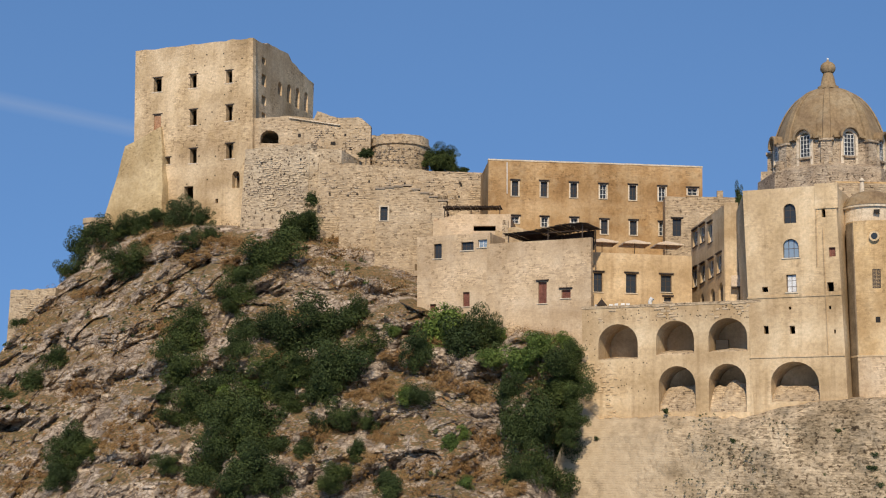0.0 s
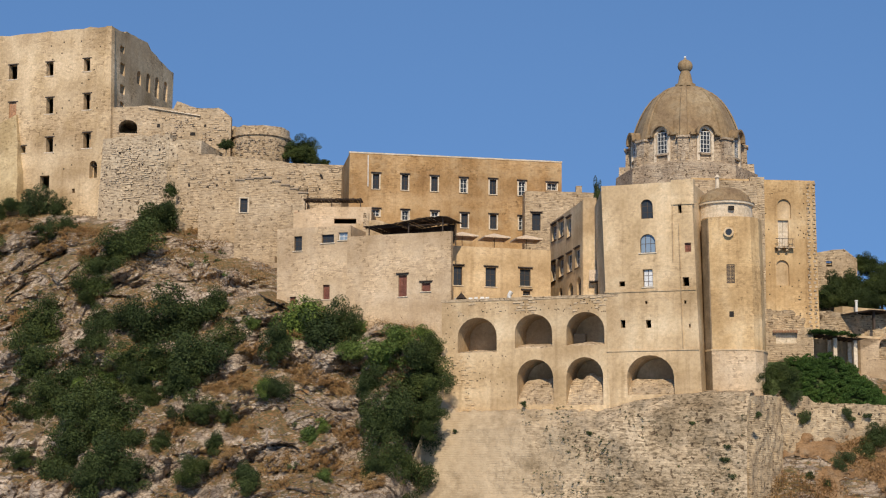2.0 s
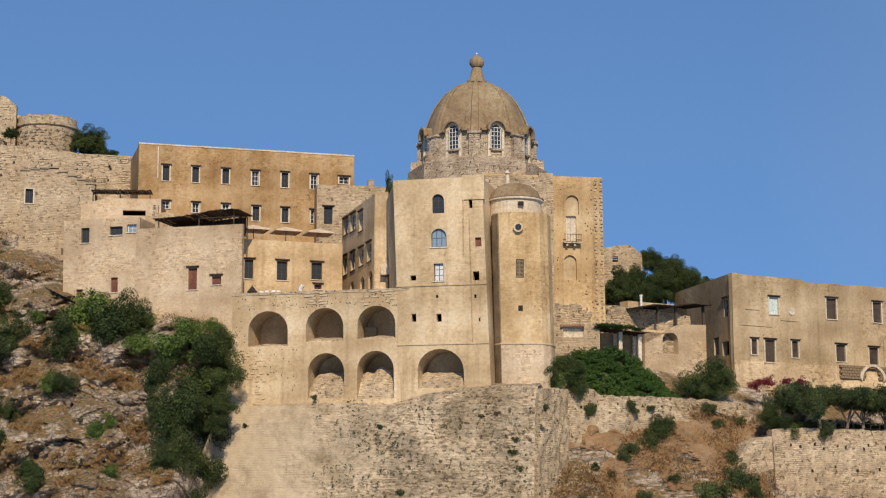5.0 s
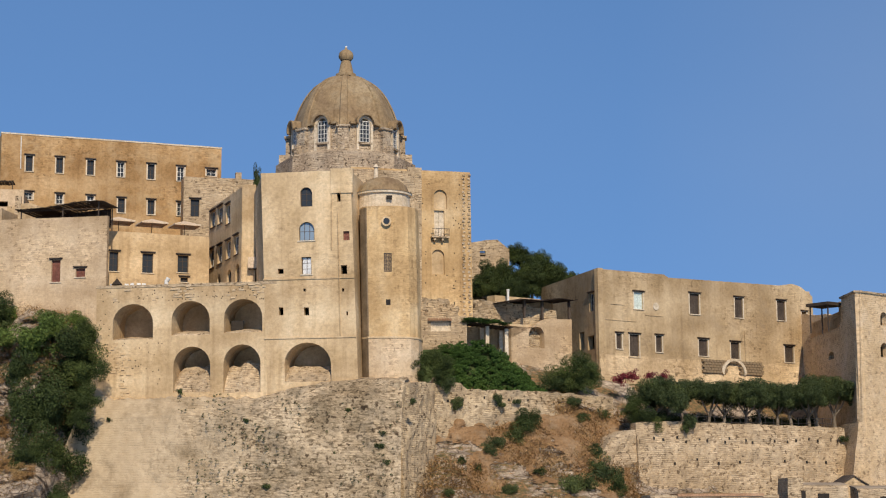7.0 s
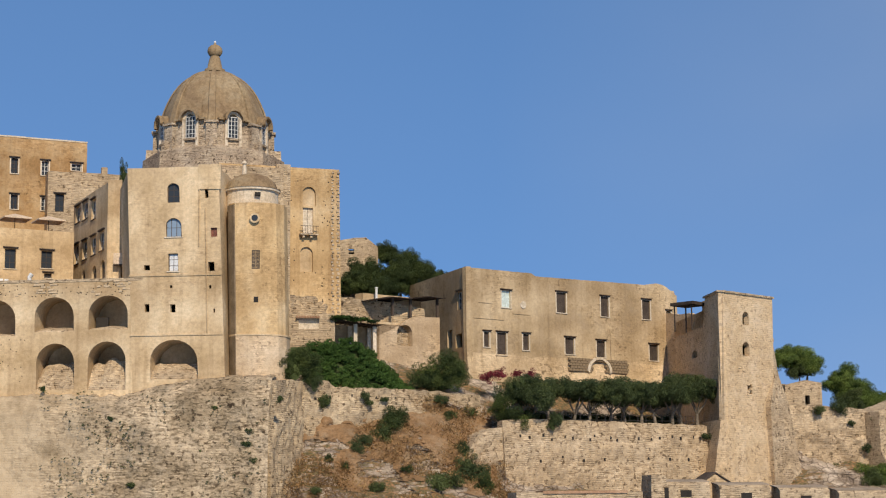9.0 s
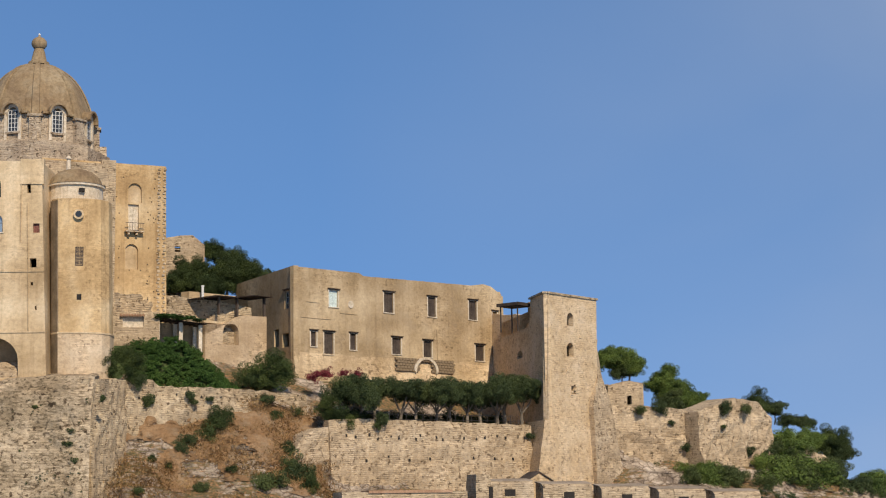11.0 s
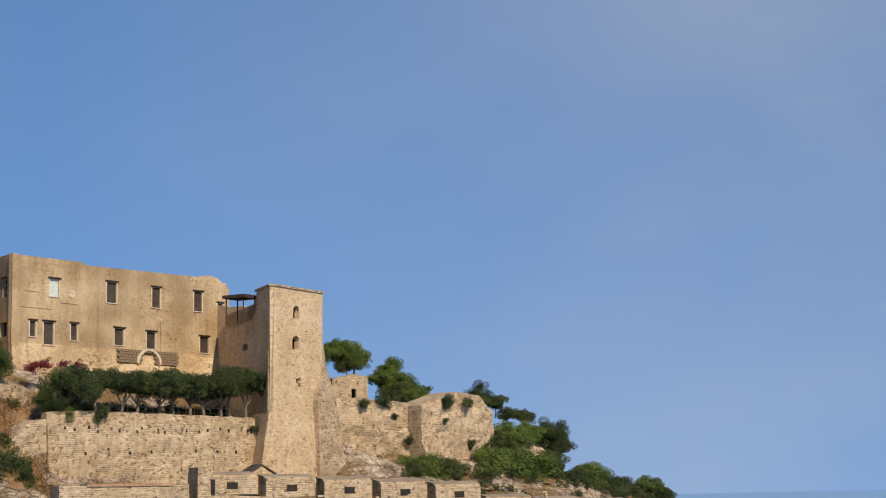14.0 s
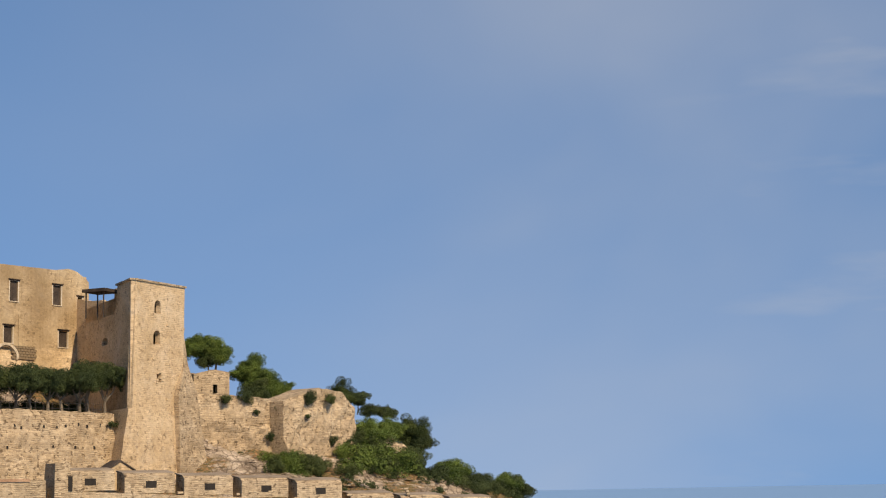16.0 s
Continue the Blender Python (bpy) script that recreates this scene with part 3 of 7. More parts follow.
OPENINGS['WING'] = [
    ('white', 1.03, 13.35, 3.55, 15.50),
    ('white', 4.76, 13.19, 7.51, 15.46),
    ('white', 9.29, 12.52, 11.35, 15.04),
    ('white', 0.66, 7.94, 3.18, 10.46),
    ('white', 5.01, 7.96, 7.43, 10.35),
    ('white', 9.49, 7.93, 11.83, 10.28),
    ('white', 13.53, 7.94, 15.78, 10.33),
    ('arch', 4.9, 4.0, 6.7, 6.6),
    ('arch', 10.0, 4.0, 12.4, 6.5),
    ('arch', 14.2, 4.0, 16.4, 6.7),
]
OPENINGS['ARCADE'] = [
    ('vault', 2.08, 12.09, 7.00, 16.27),
    ('vault', 9.25, 12.45, 13.85, 16.46),
    ('vault', 15.58, 12.63, 20.15, 16.53),
    ('vault', 9.57, 5.83, 14.01, 11.12),
    ('vault', 15.59, 5.68, 20.00, 11.25),
]
OPENINGS['FACADE'] = [
    ('arch', 4.75, 27.15, 6.17, 29.43),
    ('archw', 4.63, 23.14, 6.45, 25.34),
    ('white', 4.98, 19.17, 6.13, 21.22),
    ('gap', 2.15, 19.33, 2.83, 19.93),
    ('gap', 2.31, 14.51, 2.85, 15.43),
    ('gap', 5.27, 14.43, 5.88, 15.35),
    ('red', 9.88, 23.05, 10.62, 24.11),
    ('gap', 9.62, 19.10, 10.35, 20.15),
    ('gap', 5.20, 17.20, 5.47, 17.53),
    ('gap', 9.75, 17.07, 10.02, 17.46),
    ('gap', 9.14, 27.60, 9.55, 28.60),
    ('gap', 10.28, 14.31, 10.48, 14.76),
    ('vault', 3.02, 6.80, 8.49, 11.29),
]
OPENINGS['TURRET'] = [
    ('wood', 2.26, 19.46, 3.18, 21.64),
    ('oculus', 2.21, 24.97, 2.94, 25.70),
    ('gap', 2.51, 15.57, 3.03, 16.23),
]
OPENINGS['CHURCH'] = [
    ('blind', 10.72, 15.83, 12.42, 18.30),
    ('pale', 10.76, 12.21, 12.09, 15.61),
    ('blind', 10.43, 7.46, 12.05, 10.62),
]
OPENINGS['HOUSE'] = [
    ('mint', 6.05, 13.73, 7.59, 15.92),
    ('wood', 15.87, 13.69, 17.62, 16.41),
    ('wood', 24.20, 13.70, 25.73, 16.42),
    ('wood', 32.35, 13.83, 33.96, 16.54),
    ('gap', 37.23, 13.68, 38.18, 15.30),
    ('wood', 2.90, 8.42, 3.84, 10.36),
    ('wood', 5.16, 7.50, 6.78, 10.39),
    ('wood', 9.69, 8.33, 10.77, 10.46),
    ('wood', 17.33, 8.20, 18.99, 10.39),
    ('wood', 23.23, 8.08, 24.85, 10.31),
    ('wood', 33.57, 8.10, 35.31, 10.33),
]
OPENINGS['HOUSE_SIDE'] = [
    ('white', 17.28, 13.27, 18.74, 15.58),
    ('gap', 13.73, 8.63, 15.40, 10.95),
    ('gap', 16.52, 8.37, 18.70, 10.16),
]
OPENINGS['TOWER'] = [
    ('arch', 4.88, 26.89, 6.26, 28.59),
    ('arch', 4.67, 22.90, 6.18, 24.67),
    ('gap', 5.43, 18.08, 6.44, 19.26),
]
OPENINGS['TOWER_SIDE'] = [
    ('arch', 8.65, 23.45, 11.28, 24.43),
]
OPENINGS['ANNEX'] = [
    ('dark', 0.65, 10.72, 1.69, 12.74),
]
OPENINGS['UPPER2'] = [
    ('arch', 1.19, 10.23, 4.01, 12.29),
]
OPENINGS['UPPER'] = [
]
OPENINGS['CURTAIN'] = [
]


# ---- building helpers ----
FRAMES = {
    'KEEP': (-119.44, 243.35, -8.8, 52), 'KEEP_SIDE': (-97.86, 240, 89.5, 52), 'OCHRE': (-56.76, 228, 19.8, 42),
    'PALE': (-51.5, 206.6, -11, 30), 'GREY': (-61.5, 209.3, -11, 30), 'CREAM': (-38.91, 212, 23.4, 36),
    'WING': (-28.06, 225.18, -69.3, 36), 'ARCADE': (-38.01, 200, -10, 20), 'FACADE': (-18.5, 196.5, -10, 20),
    'TURRET': (-6.35, 195.7, 0, 20), 'CHURCH': (-8.5, 209.5, 14.4, 34), 'HOUSE': (22.73, 215, 34.6, 24),
    'HOUSE_SIDE': (16.88, 234.36, -73.2, 24), 'TOWER': (54.28, 210, 39, 8), 'TOWER_SIDE': (53.1, 232, -88.5, 8),
    'CURTAIN': (-83.5, 232, 18, 46), 'ANNEX': (-72.6, 226, 14, 44), 'UPPER': (-97, 236.5, -10, 54),
    'UPPER2': (-97.5, 240.5, 12, 60),
}


def frame_of(key):
    x, y, a, z = FRAMES[key]
    return pose(x, y, z, 0, 0, a)


def building(name, key, label, category="building"):
    x, y, a, z = FRAMES[key]
    return empty(name, label, category, at=(x, y, z), turn=a)


def inside(parent_key, key):
    """The pose of one wall's frame as seen from another's."""
    return frame_of(parent_key).inverted() @ frame_of(key)


def ragged(height, amount, seed, drops=()):
    def top(u):
        return np.interp(u, [d[0] for d in drops], [d[1] for d in drops]) + amount * noise.fractal(Vector((u * 0.7, seed, 0)), 1.0, 2.0, 4) \
            if drops else height + amount * noise.fractal(Vector((u * 0.7, seed, 0)), 1.0, 2.0, 4)
    return top


def arc(u0, u1, v1, rise, steps=10):
    c, r = (u0 + u1) / 2, (u1 - u0) / 2
    return [(c - r * math.cos(math.pi * i / steps), v1 - rise + rise * math.sin(math.pi * i / steps)) for i in range(steps + 1)]


ROUND = ('arch', 'archw', 'vault', 'blind')


def rise_of(o):
    return min((o[3] - o[1]) / 2, (o[4] - o[2]) * 0.55)


def wall(width, height, openings=(), thick=0.7, at=Matrix(), top=None, lean=0.0, batter=0.0, left=0.0, step=1.6):
    """A wall with thickness, real openings and reveals; lean shifts it sideways below its top, batter thickens its foot."""
    bm = bmesh.new()
    holes = []
    for o in openings:
        s = lean * ((o[2] + o[4]) / 2 - height)
        holes.append((o[0], o[1] - s, o[2], o[3] - s, o[4]))

    def axis(length, marks):
        pts = sorted({0.0, length, *[round(m, 3) for m in marks if 0 < m < length]})
        out = []
        for a, b in zip(pts, pts[1:]):
            n = max(1, round((b - a) / step))
            out += [a + (b - a) * i / n for i in range(n)]
        return out + [length]
    us = axis(width, [v for h in holes for v in (h[1], h[3])])
    vs = axis(height, [v for h in holes for v in (h[2], h[4])])

    def place(u, v, w):
        if top and v > height - 1.3:
            v = v + (top(u) - height) * (v - height + 1.3) / 1.3 if v < height else top(u)
        front = -batter * max(0.0, height - v)
        return at @ Vector((u + lean * (v - height) - left * max(0.0, height - v) * (1 - u / width), front if w == 0 else w, v))
    made = {}

    def vert(i, j, s):
        if (i, j, s) not in made:
            made[i, j, s] = bm.verts.new(place(us[i], vs[j], s * thick))
        return made[i, j, s]

    def hole(i, j):
        if not (0 <= i < len(us) - 1 and 0 <= j < len(vs) - 1):
            return True
        u, v = (us[i] + us[i + 1]) / 2, (vs[j] + vs[j + 1]) / 2
        return any(h[1] < u < h[3] and h[2] < v < h[4] for h in holes)
    for i in range(len(us) - 1):
        for j in range(len(vs) - 1):
            if hole(i, j):
                continue
            for s in (0, 1):
                bm.faces.new([vert(i, j, s), vert(i + 1, j, s), vert(i + 1, j + 1, s), vert(i, j + 1, s)])
            for di, dj, a, b in ((-1, 0, (0, 0), (0, 1)), (1, 0, (1, 0), (1, 1)), (0, -1, (0, 0), (1, 0)), (0, 1, (0, 1), (1, 1))):
                if hole(i + di, j + dj):
                    bm.faces.new([vert(i + a[0], j + a[1], 0), vert(i + b[0], j + b[1], 0), vert(i + b[0], j + b[1], 1), vert(i + a[0], j + a[1], 1)])
    for h in holes:
        if h[0] not in ROUND:
            continue
        pts = arc(h[1], h[3], h[4], rise_of(h), 12)
        for (a, b), (c, d) in zip(pts, pts[1:]):
            lo = [[bm.verts.new(place(p, q, s * thick)) for p, q in ((a, b), (c, d), (c, h[4]), (a, h[4]))] for s in (0, 1)]
            for s in (0, 1):
                bm.faces.new(lo[s])
            bm.faces.new([lo[0][0], lo[0][1], lo[1][1], lo[1][0]])
    return bm


def frame_bars(bm, u0, v0, u1, v1, w0, w1, t, cols, rows):
    box(bm, u0, u0 + t, w0, w1, v0, v1)
    box(bm, u1 - t, u1, w0, w1, v0, v1)
    box(bm, u0 + t, u1 - t, w0, w1, v0, v0 + t)
    box(bm, u0 + t, u1 - t, w0, w1, v1 - t, v1)
    for i in range(1, cols):
        c = u0 + (u1 - u0) * i / cols
        box(bm, c - t * 0.4, c + t * 0.4, w0 + 0.01, w1 - 0.01, v0 + t, v1 - t)
    for i in range(1, rows):
        c = v0 + (v1 - v0) * i / rows
        box(bm, u0 + t, u1 - t, w0 + 0.015, w1 - 0.015, c - t * 0.3, c + t * 0.3)


def moved(bm, m):
    bm.transform(m)
    return bm


def window(parent, o, at, hood=None, surround=None, deep=0.28, sill=None, curtain=False):
    """A window in its opening: frame, pane or shutters, sill and lintel."""
    kind, u0, v0, u1, v1 = o
    w, h = u1 - u0, v1 - v0
    if kind in ('gap', 'vault', 'arch') and not hood:
        if kind != 'arch':
            return
    bm = bmesh.new()
    if kind in ('white', 'dark', 'glass', 'archw', 'arch'):
        t = min(0.075, w * 0.085)
        cols, rows = (2, 3 if h > 1.5 else 2) if w < 1.6 else (3, 2)
        frame_bars(bm, u0 + 0.003, v0 + 0.003, u1 - 0.003, v1 - 0.003, deep, deep + 0.08, t, cols, rows)
        win = part("window", moved(bm, at), M_WHITE if kind in ('white', 'glass') and not curtain else M_DARKWOOD, parent)
        bm = bmesh.new()
        box(bm, u0 + t, u1 - t, deep + 0.035, deep + 0.05, v0 + t, v1 - t)
        part("pane", moved(bm, at), M_CURTAIN if curtain else M_GLASS_SKY if kind in ('glass', 'archw') else M_GLASS, win)
    elif kind in ('red', 'wood', 'pale', 'mint'):
        t, mid = 0.07, (u0 + u1) / 2
        frame_bars(bm, u0 + 0.003, v0 + 0.003, u1 - 0.003, v1 - 0.003, deep, deep + 0.07, t, 1, 1)
        mat = {'red': M_REDWOOD, 'wood': M_GREYWOOD, 'pale': M_LIME, 'mint': M_MINT}[kind]
        win = part("window", moved(bm, at), mat, parent)
        for a, b in ((u0 + t, mid - 0.015), (mid + 0.015, u1 - t)):
            bm = bmesh.new()
            n = max(4, int(h / 0.16))
            # louvred leaf: the front steps in and out, the back is flat
            levels = [v0 + t + (h - 2 * t) * i / (2 * n) for i in range(2 * n + 1)]
            rows = [[bm.verts.new((u, w, z)) for u, w in ((a, deep + 0.05), (a, deep + 0.025 * (i % 2)), (b, deep + 0.025 * (i % 2)), (b, deep + 0.05))]
                    for i, z in enumerate(levels)]
            for lo, hi in zip(rows, rows[1:]):
                for k in range(4):
                    bm.faces.new([lo[k], lo[(k + 1) % 4], hi[(k + 1) % 4], hi[k]])
            bm.faces.new(rows[0])
            bm.faces.new(rows[-1])
            part("shutter", moved(bm, at), mat, win)
    elif kind == 'blocked':
        box(bm, u0, u1, 0.2, 0.5, v0, v1)
        part("blocking", moved(bm, at), M_BRICK, parent, "bricked-up window opening")
        return
    elif kind == 'blind':
        box(bm, u0 - 0.1, u1 + 0.1, 0.3, 0.55, v0 - 0.05, v1 + 0.05)
        part("recess_panel", moved(bm, at), M_CREAM, parent)
        return
    elif kind == 'oculus':
        bmesh.ops.create_cone(bm, cap_ends=True, segments=20, radius1=w * 0.8, radius2=w * 0.8, depth=0.16,
                              matrix=pose((u0 + u1) / 2, -0.02, (v0 + v1) / 2, 90))
        win = part("round_window", moved(bm, at), M_CREAM, parent, "small round window with moulded ring")
        bm = bmesh.new()
        bmesh.ops.create_cone(bm, cap_ends=True, segments=20, radius1=w * 0.5, radius2=w * 0.5, depth=0.2,
                              matrix=pose((u0 + u1) / 2, -0.03, (v0 + v1) / 2, 90))
        part("pane", moved(bm, at), M_GLASS, win)
        return
    else:
        win = parent
        bm.free()
    if hood:
        bm = bmesh.new()
        box(bm, u0 - 0.28, u1 + 0.28, -0.24, 0.0, v1 + 0.16, v1 + 0.27)
        box(bm, u0 - 0.2, u1 + 0.2, -0.12, 0.0, v1 + 0.06, v1 + 0.16)
        part("lintel", moved(bm, at), hood, win)
    if surround:
        bm = bmesh.new()
        for a, b, c, d in ((u0 - 0.17, u0, v0, v1), (u1, u1 + 0.17, v0, v1), (u0 - 0.17, u1 + 0.17, v1, v1 + 0.15)):
            box(bm, a, b, -0.03, 0.05, c, d)
        part("surround", moved(bm, at), surround, win)
    if sill:
        bm = bmesh.new()
        box(bm, u0 - 0.16, u1 + 0.16, -0.12, 0.1, v0 - 0.1, v0)
        part("sill", moved(bm, at), sill, win)


def niche(parent, o, at, depth, back_mat, fill=0.0, lean=0.0, height=0.0):
    """The vaulted recess behind an arched opening, part filled with loose stone."""
    kind, u0, v0, u1, v1 = o
    pts = [(u0, v0)] + arc(u0, u1, v1, rise_of(o), 14) + [(u1, v0)]
    bm = bmesh.new()
    rings = [[bm.verts.new((u, w, v)) for u, v in pts] for w in (0.5, depth)]
    n = len(pts)
    for i in range(n):
        bm.faces.new([rings[0][i], rings[0][(i + 1) % n], rings[1][(i + 1) % n], rings[1][i]])
    bm.faces.new(rings[1])
    part("niche", moved(bm, at), back_mat, parent, "shaded vaulted recess of plastered stone")
    if fill:
        bm = bmesh.new()
        cols, rows = 10, 8
        grid = []
        for j in range(rows + 1):
            row = []
            for i in range(cols + 1):
                u = u0 + 0.02 + (u1 - u0 - 0.04) * i / cols
                z = v0 + fill * (v1 - v0) * j / rows * (0.82 + 0.22 * noise.noise(Vector((u * 0.8, v0, 3))) + 0.12 * math.sin(math.pi * i / cols))
                row.append(bm.verts.new((u, 0.3 + 2.2 * (j / rows) ** 1.5 + 0.25 * noise.noise(Vector((u * 1.3, z * 1.3, v0))), z)))
            grid.append(row)
        for j in range(rows):
            for i in range(cols):
                bm.faces.new([grid[j][i], grid[j][i + 1], grid[j + 1][i + 1], grid[j + 1][i]])
        back = [bm.verts.new((v.co.x, depth - 0.05, v.co.z - 0.1)) for v in grid[rows]]
        for i in range(cols):
            bm.faces.new([grid[rows][i], grid[rows][i + 1], back[i + 1], back[i]])
        part("stone_fill", moved(bm, at), M_RUBBLE, parent, "heap of rubble walling up the arch")


def shell(parent, width, depth, height, mat, roof_mat, lean=0.0, front_back=0.7, sides=('left', 'right', 'back'), roof=True, parapet=0.35, skew=0.0, start=0.0):
    """The other walls and the flat roof behind a front wall."""
    s = -lean * height

    def quad_wall(name, a, b):
        bm = bmesh.new()
        n = 6
        d = (Vector(b) - Vector(a)).normalized()
        nrm = Vector((-d.y, d.x, 0)) * 0.5
        cols = [[[bm.verts.new((a[0] + (b[0] - a[0]) * i / n + o.x + k, a[1] + (b[1] - a[1]) * i / n + o.y, z))
                  for z, k in ((0, s), (height, 0))] for i in range(n + 1)] for o in (Vector((0, 0, 0)), nrm)]
        for i in range(n):
            for c in cols:
                bm.faces.new([c[i][0], c[i + 1][0], c[i + 1][1], c[i][1]])
            bm.faces.new([cols[0][i][1], cols[0][i + 1][1], cols[1][i + 1][1], cols[1][i][1]])
        for i in (0, n):
            bm.faces.new([cols[0][i][0], cols[0][i][1], cols[1][i][1], cols[1][i][0]])
        part(name, bm, mat, parent)
    f = front_back
    if 'left' in sides:
        quad_wall("side_wall", (start + skew * depth, depth, 0), (start + skew * f, f, 0))
    if 'right' in sides:
        quad_wall("side_wall", (width + skew * f, f, 0), (width + skew * depth, depth, 0))
    if 'back' in sides:
        quad_wall("back_wall", (width + skew * depth - 0.5, depth, 0), (start + skew * depth + 0.5, depth, 0))
    if roof:
        bm = bmesh.new()
        for v in box(bm, start + 0.05, width - 0.05, f * 0.6, depth + 0.3, height - parapet - 0.3, height - parapet):
            v.co.x += skew * v.co.y
        part("roof", bm, roof_mat, parent)


def coping(parent, width, at, mat, z, out=0.12, high=0.14, deep=0.9, top=None):
    n = max(2, int(width / 1.2))
    for i in range(n):
        bm = bmesh.new()
        a, b = width * i / n, width * (i + 1) / n
        zz = (top((a + b) / 2) if top else z) + 0.03 * noise.noise(Vector((a * 3, z, 1)))
        box(bm, a - 0.005 + (0 if i else -out), b - 0.01 + (0 if i < n - 1 else out), -out, deep, zz - 0.02, zz + high)
        part("coping_stone", moved(bm, at), mat, parent)


M_CAP = material("weathered_cap", (0.3, 0.235, 0.165), (0.21, 0.165, 0.115), (0.38, 0.305, 0.22), 1.2, 0.95, 0.5, grit=0.4)
M_SCARP = material("scarp_stone", (0.47, 0.355, 0.19), (0.4, 0.295, 0.15), (0.54, 0.425, 0.25), 0.8, 0.95, 0.4,
                   (0.36, 0.25, 0.12), 0.3, courses=(0.5, 0.24, 0.3, (0.6, 0.55, 0.5)), grit=0.36, bare=0.4)
M_APSE = material("orange_plaster", (0.55, 0.38, 0.19), (0.46, 0.305, 0.145), (0.61, 0.46, 0.27), 0.8, 0.9, 0.3,
                  (0.4, 0.26, 0.12), 0.5, courses=(0.5, 0.24, 0.15, (0.6, 0.52, 0.45)), streak=0.5, grit=0.38, bare=0.4)
M_WHITE = material("white_paint", (0.66, 0.64, 0.58), (0.58, 0.56, 0.5), (0.74, 0.72, 0.67), 2.0, 0.6, 0.05)
M_DARKWOOD = material("dark_wood", (0.075, 0.05, 0.032), (0.05, 0.035, 0.022), (0.1, 0.07, 0.045), 2.0, 0.7, 0.1)
M_GREYWOOD = material("grey_wood", (0.075, 0.056, 0.042), (0.05, 0.037, 0.028), (0.105, 0.08, 0.062), 2.0, 0.8, 0.15)
M_REDWOOD = material("red_brown_paint", (0.19, 0.075, 0.05), (0.13, 0.05, 0.035), (0.26, 0.11, 0.075), 2.0, 0.7, 0.1)
M_BRICK = material("brick_infill", (0.4, 0.22, 0.12), (0.32, 0.17, 0.09), (0.47, 0.28, 0.16), 2.0, 0.9, 0.4, courses=(0.3, 0.1, 0.5, (0.7, 0.65, 0.6)))
M_IRON = material("dark_iron", (0.04, 0.037, 0.035), (0.03, 0.027, 0.025), (0.06, 0.05, 0.045), 2.0, 0.6, 0.1)
M_REED = material("dark_reed_matting", (0.05, 0.035, 0.025), (0.03, 0.022, 0.016), (0.08, 0.058, 0.04), 3.0, 0.9, 0.4)
M_CANVAS = material("cream_canvas", (0.6, 0.47, 0.33), (0.53, 0.4, 0.27), (0.66, 0.54, 0.4), 1.5, 0.85, 0.05)
M_STEM = material("pale_bark", (0.22, 0.18, 0.13), (0.15, 0.12, 0.085), (0.3, 0.255, 0.19), 2.0, 0.9, 0.5)
M_TILE = material("clay_tile", (0.36, 0.21, 0.12), (0.27, 0.15, 0.085), (0.44, 0.28, 0.17), 1.5, 0.9, 0.3)
M_LIME = material("lime_wash", (0.6, 0.5, 0.36), (0.5, 0.4, 0.27), (0.68, 0.58, 0.44), 1.0, 0.9, 0.2)


M_MINT = material("pale_green_paint", (0.56, 0.63, 0.57), (0.48, 0.55, 0.49), (0.63, 0.7, 0.64), 2.0, 0.7, 0.05)
M_CURTAIN = material("white_curtain", (0.62, 0.62, 0.6), (0.5, 0.5, 0.49), (0.7, 0.7, 0.68), 3.0, 0.8, 0.05)


def glass(name, tint):
    m = bpy.data.materials.new(name)
    m.use_nodes = True
    b = m.node_tree.nodes["Principled BSDF"]
    b.inputs["Base Color"].default_value = (*tint, 1)
    b.inputs["Roughness"].default_value = 0.15
    b.inputs["Specular IOR Level"].default_value = 0.14
    return m


M_GLASS = glass("window_glass", (0.035, 0.04, 0.045))
M_GLASS_SKY = glass("pale_window_glass", (0.2, 0.26, 0.32))


def grid_sheet(rows, mat, name, parent, label=""):
    bm = bmesh.new()
    vv = [[bm.verts.new(p) for p in r] for r in rows]
    for a, b in zip(vv, vv[1:]):
        for i in range(len(a) - 1):
            bm.faces.new([a[i], a[i + 1], b[i + 1], b[i]])
    return part(name, bm, mat, parent, label)


def tube(bm, a, b, r0, r1, n=7):
    a, b = Vector(a), Vector(b)
    q = (b - a).to_track_quat('Z', 'Y').to_matrix()
    rings = [[bm.verts.new(p + q @ Vector((math.cos(6.2832 * i / n), math.sin(6.2832 * i / n), 0)) * r) for i in range(n)]
             for p, r in ((a, r0), (b, r1))]
    for i in range(n):
        bm.faces.new([rings[0][i], rings[0][(i + 1) % n], rings[1][(i + 1) % n], rings[1][i]])
    bm.faces.new(rings[0][::-1])
    bm.faces.new(rings[1])


def putlogs(parent, spots, at=Matrix(), size=0.2, y=-0.02):
    """Black blocks painting the shade of small square scaffold holes left in old masonry."""
    for u, v in spots:
        bm = bmesh.new()
        box(bm, u, u + size, y, y + 0.3, v, v + size * 1.1)
        part("putlog_hole", moved(bm, at), M_BLACK, parent)


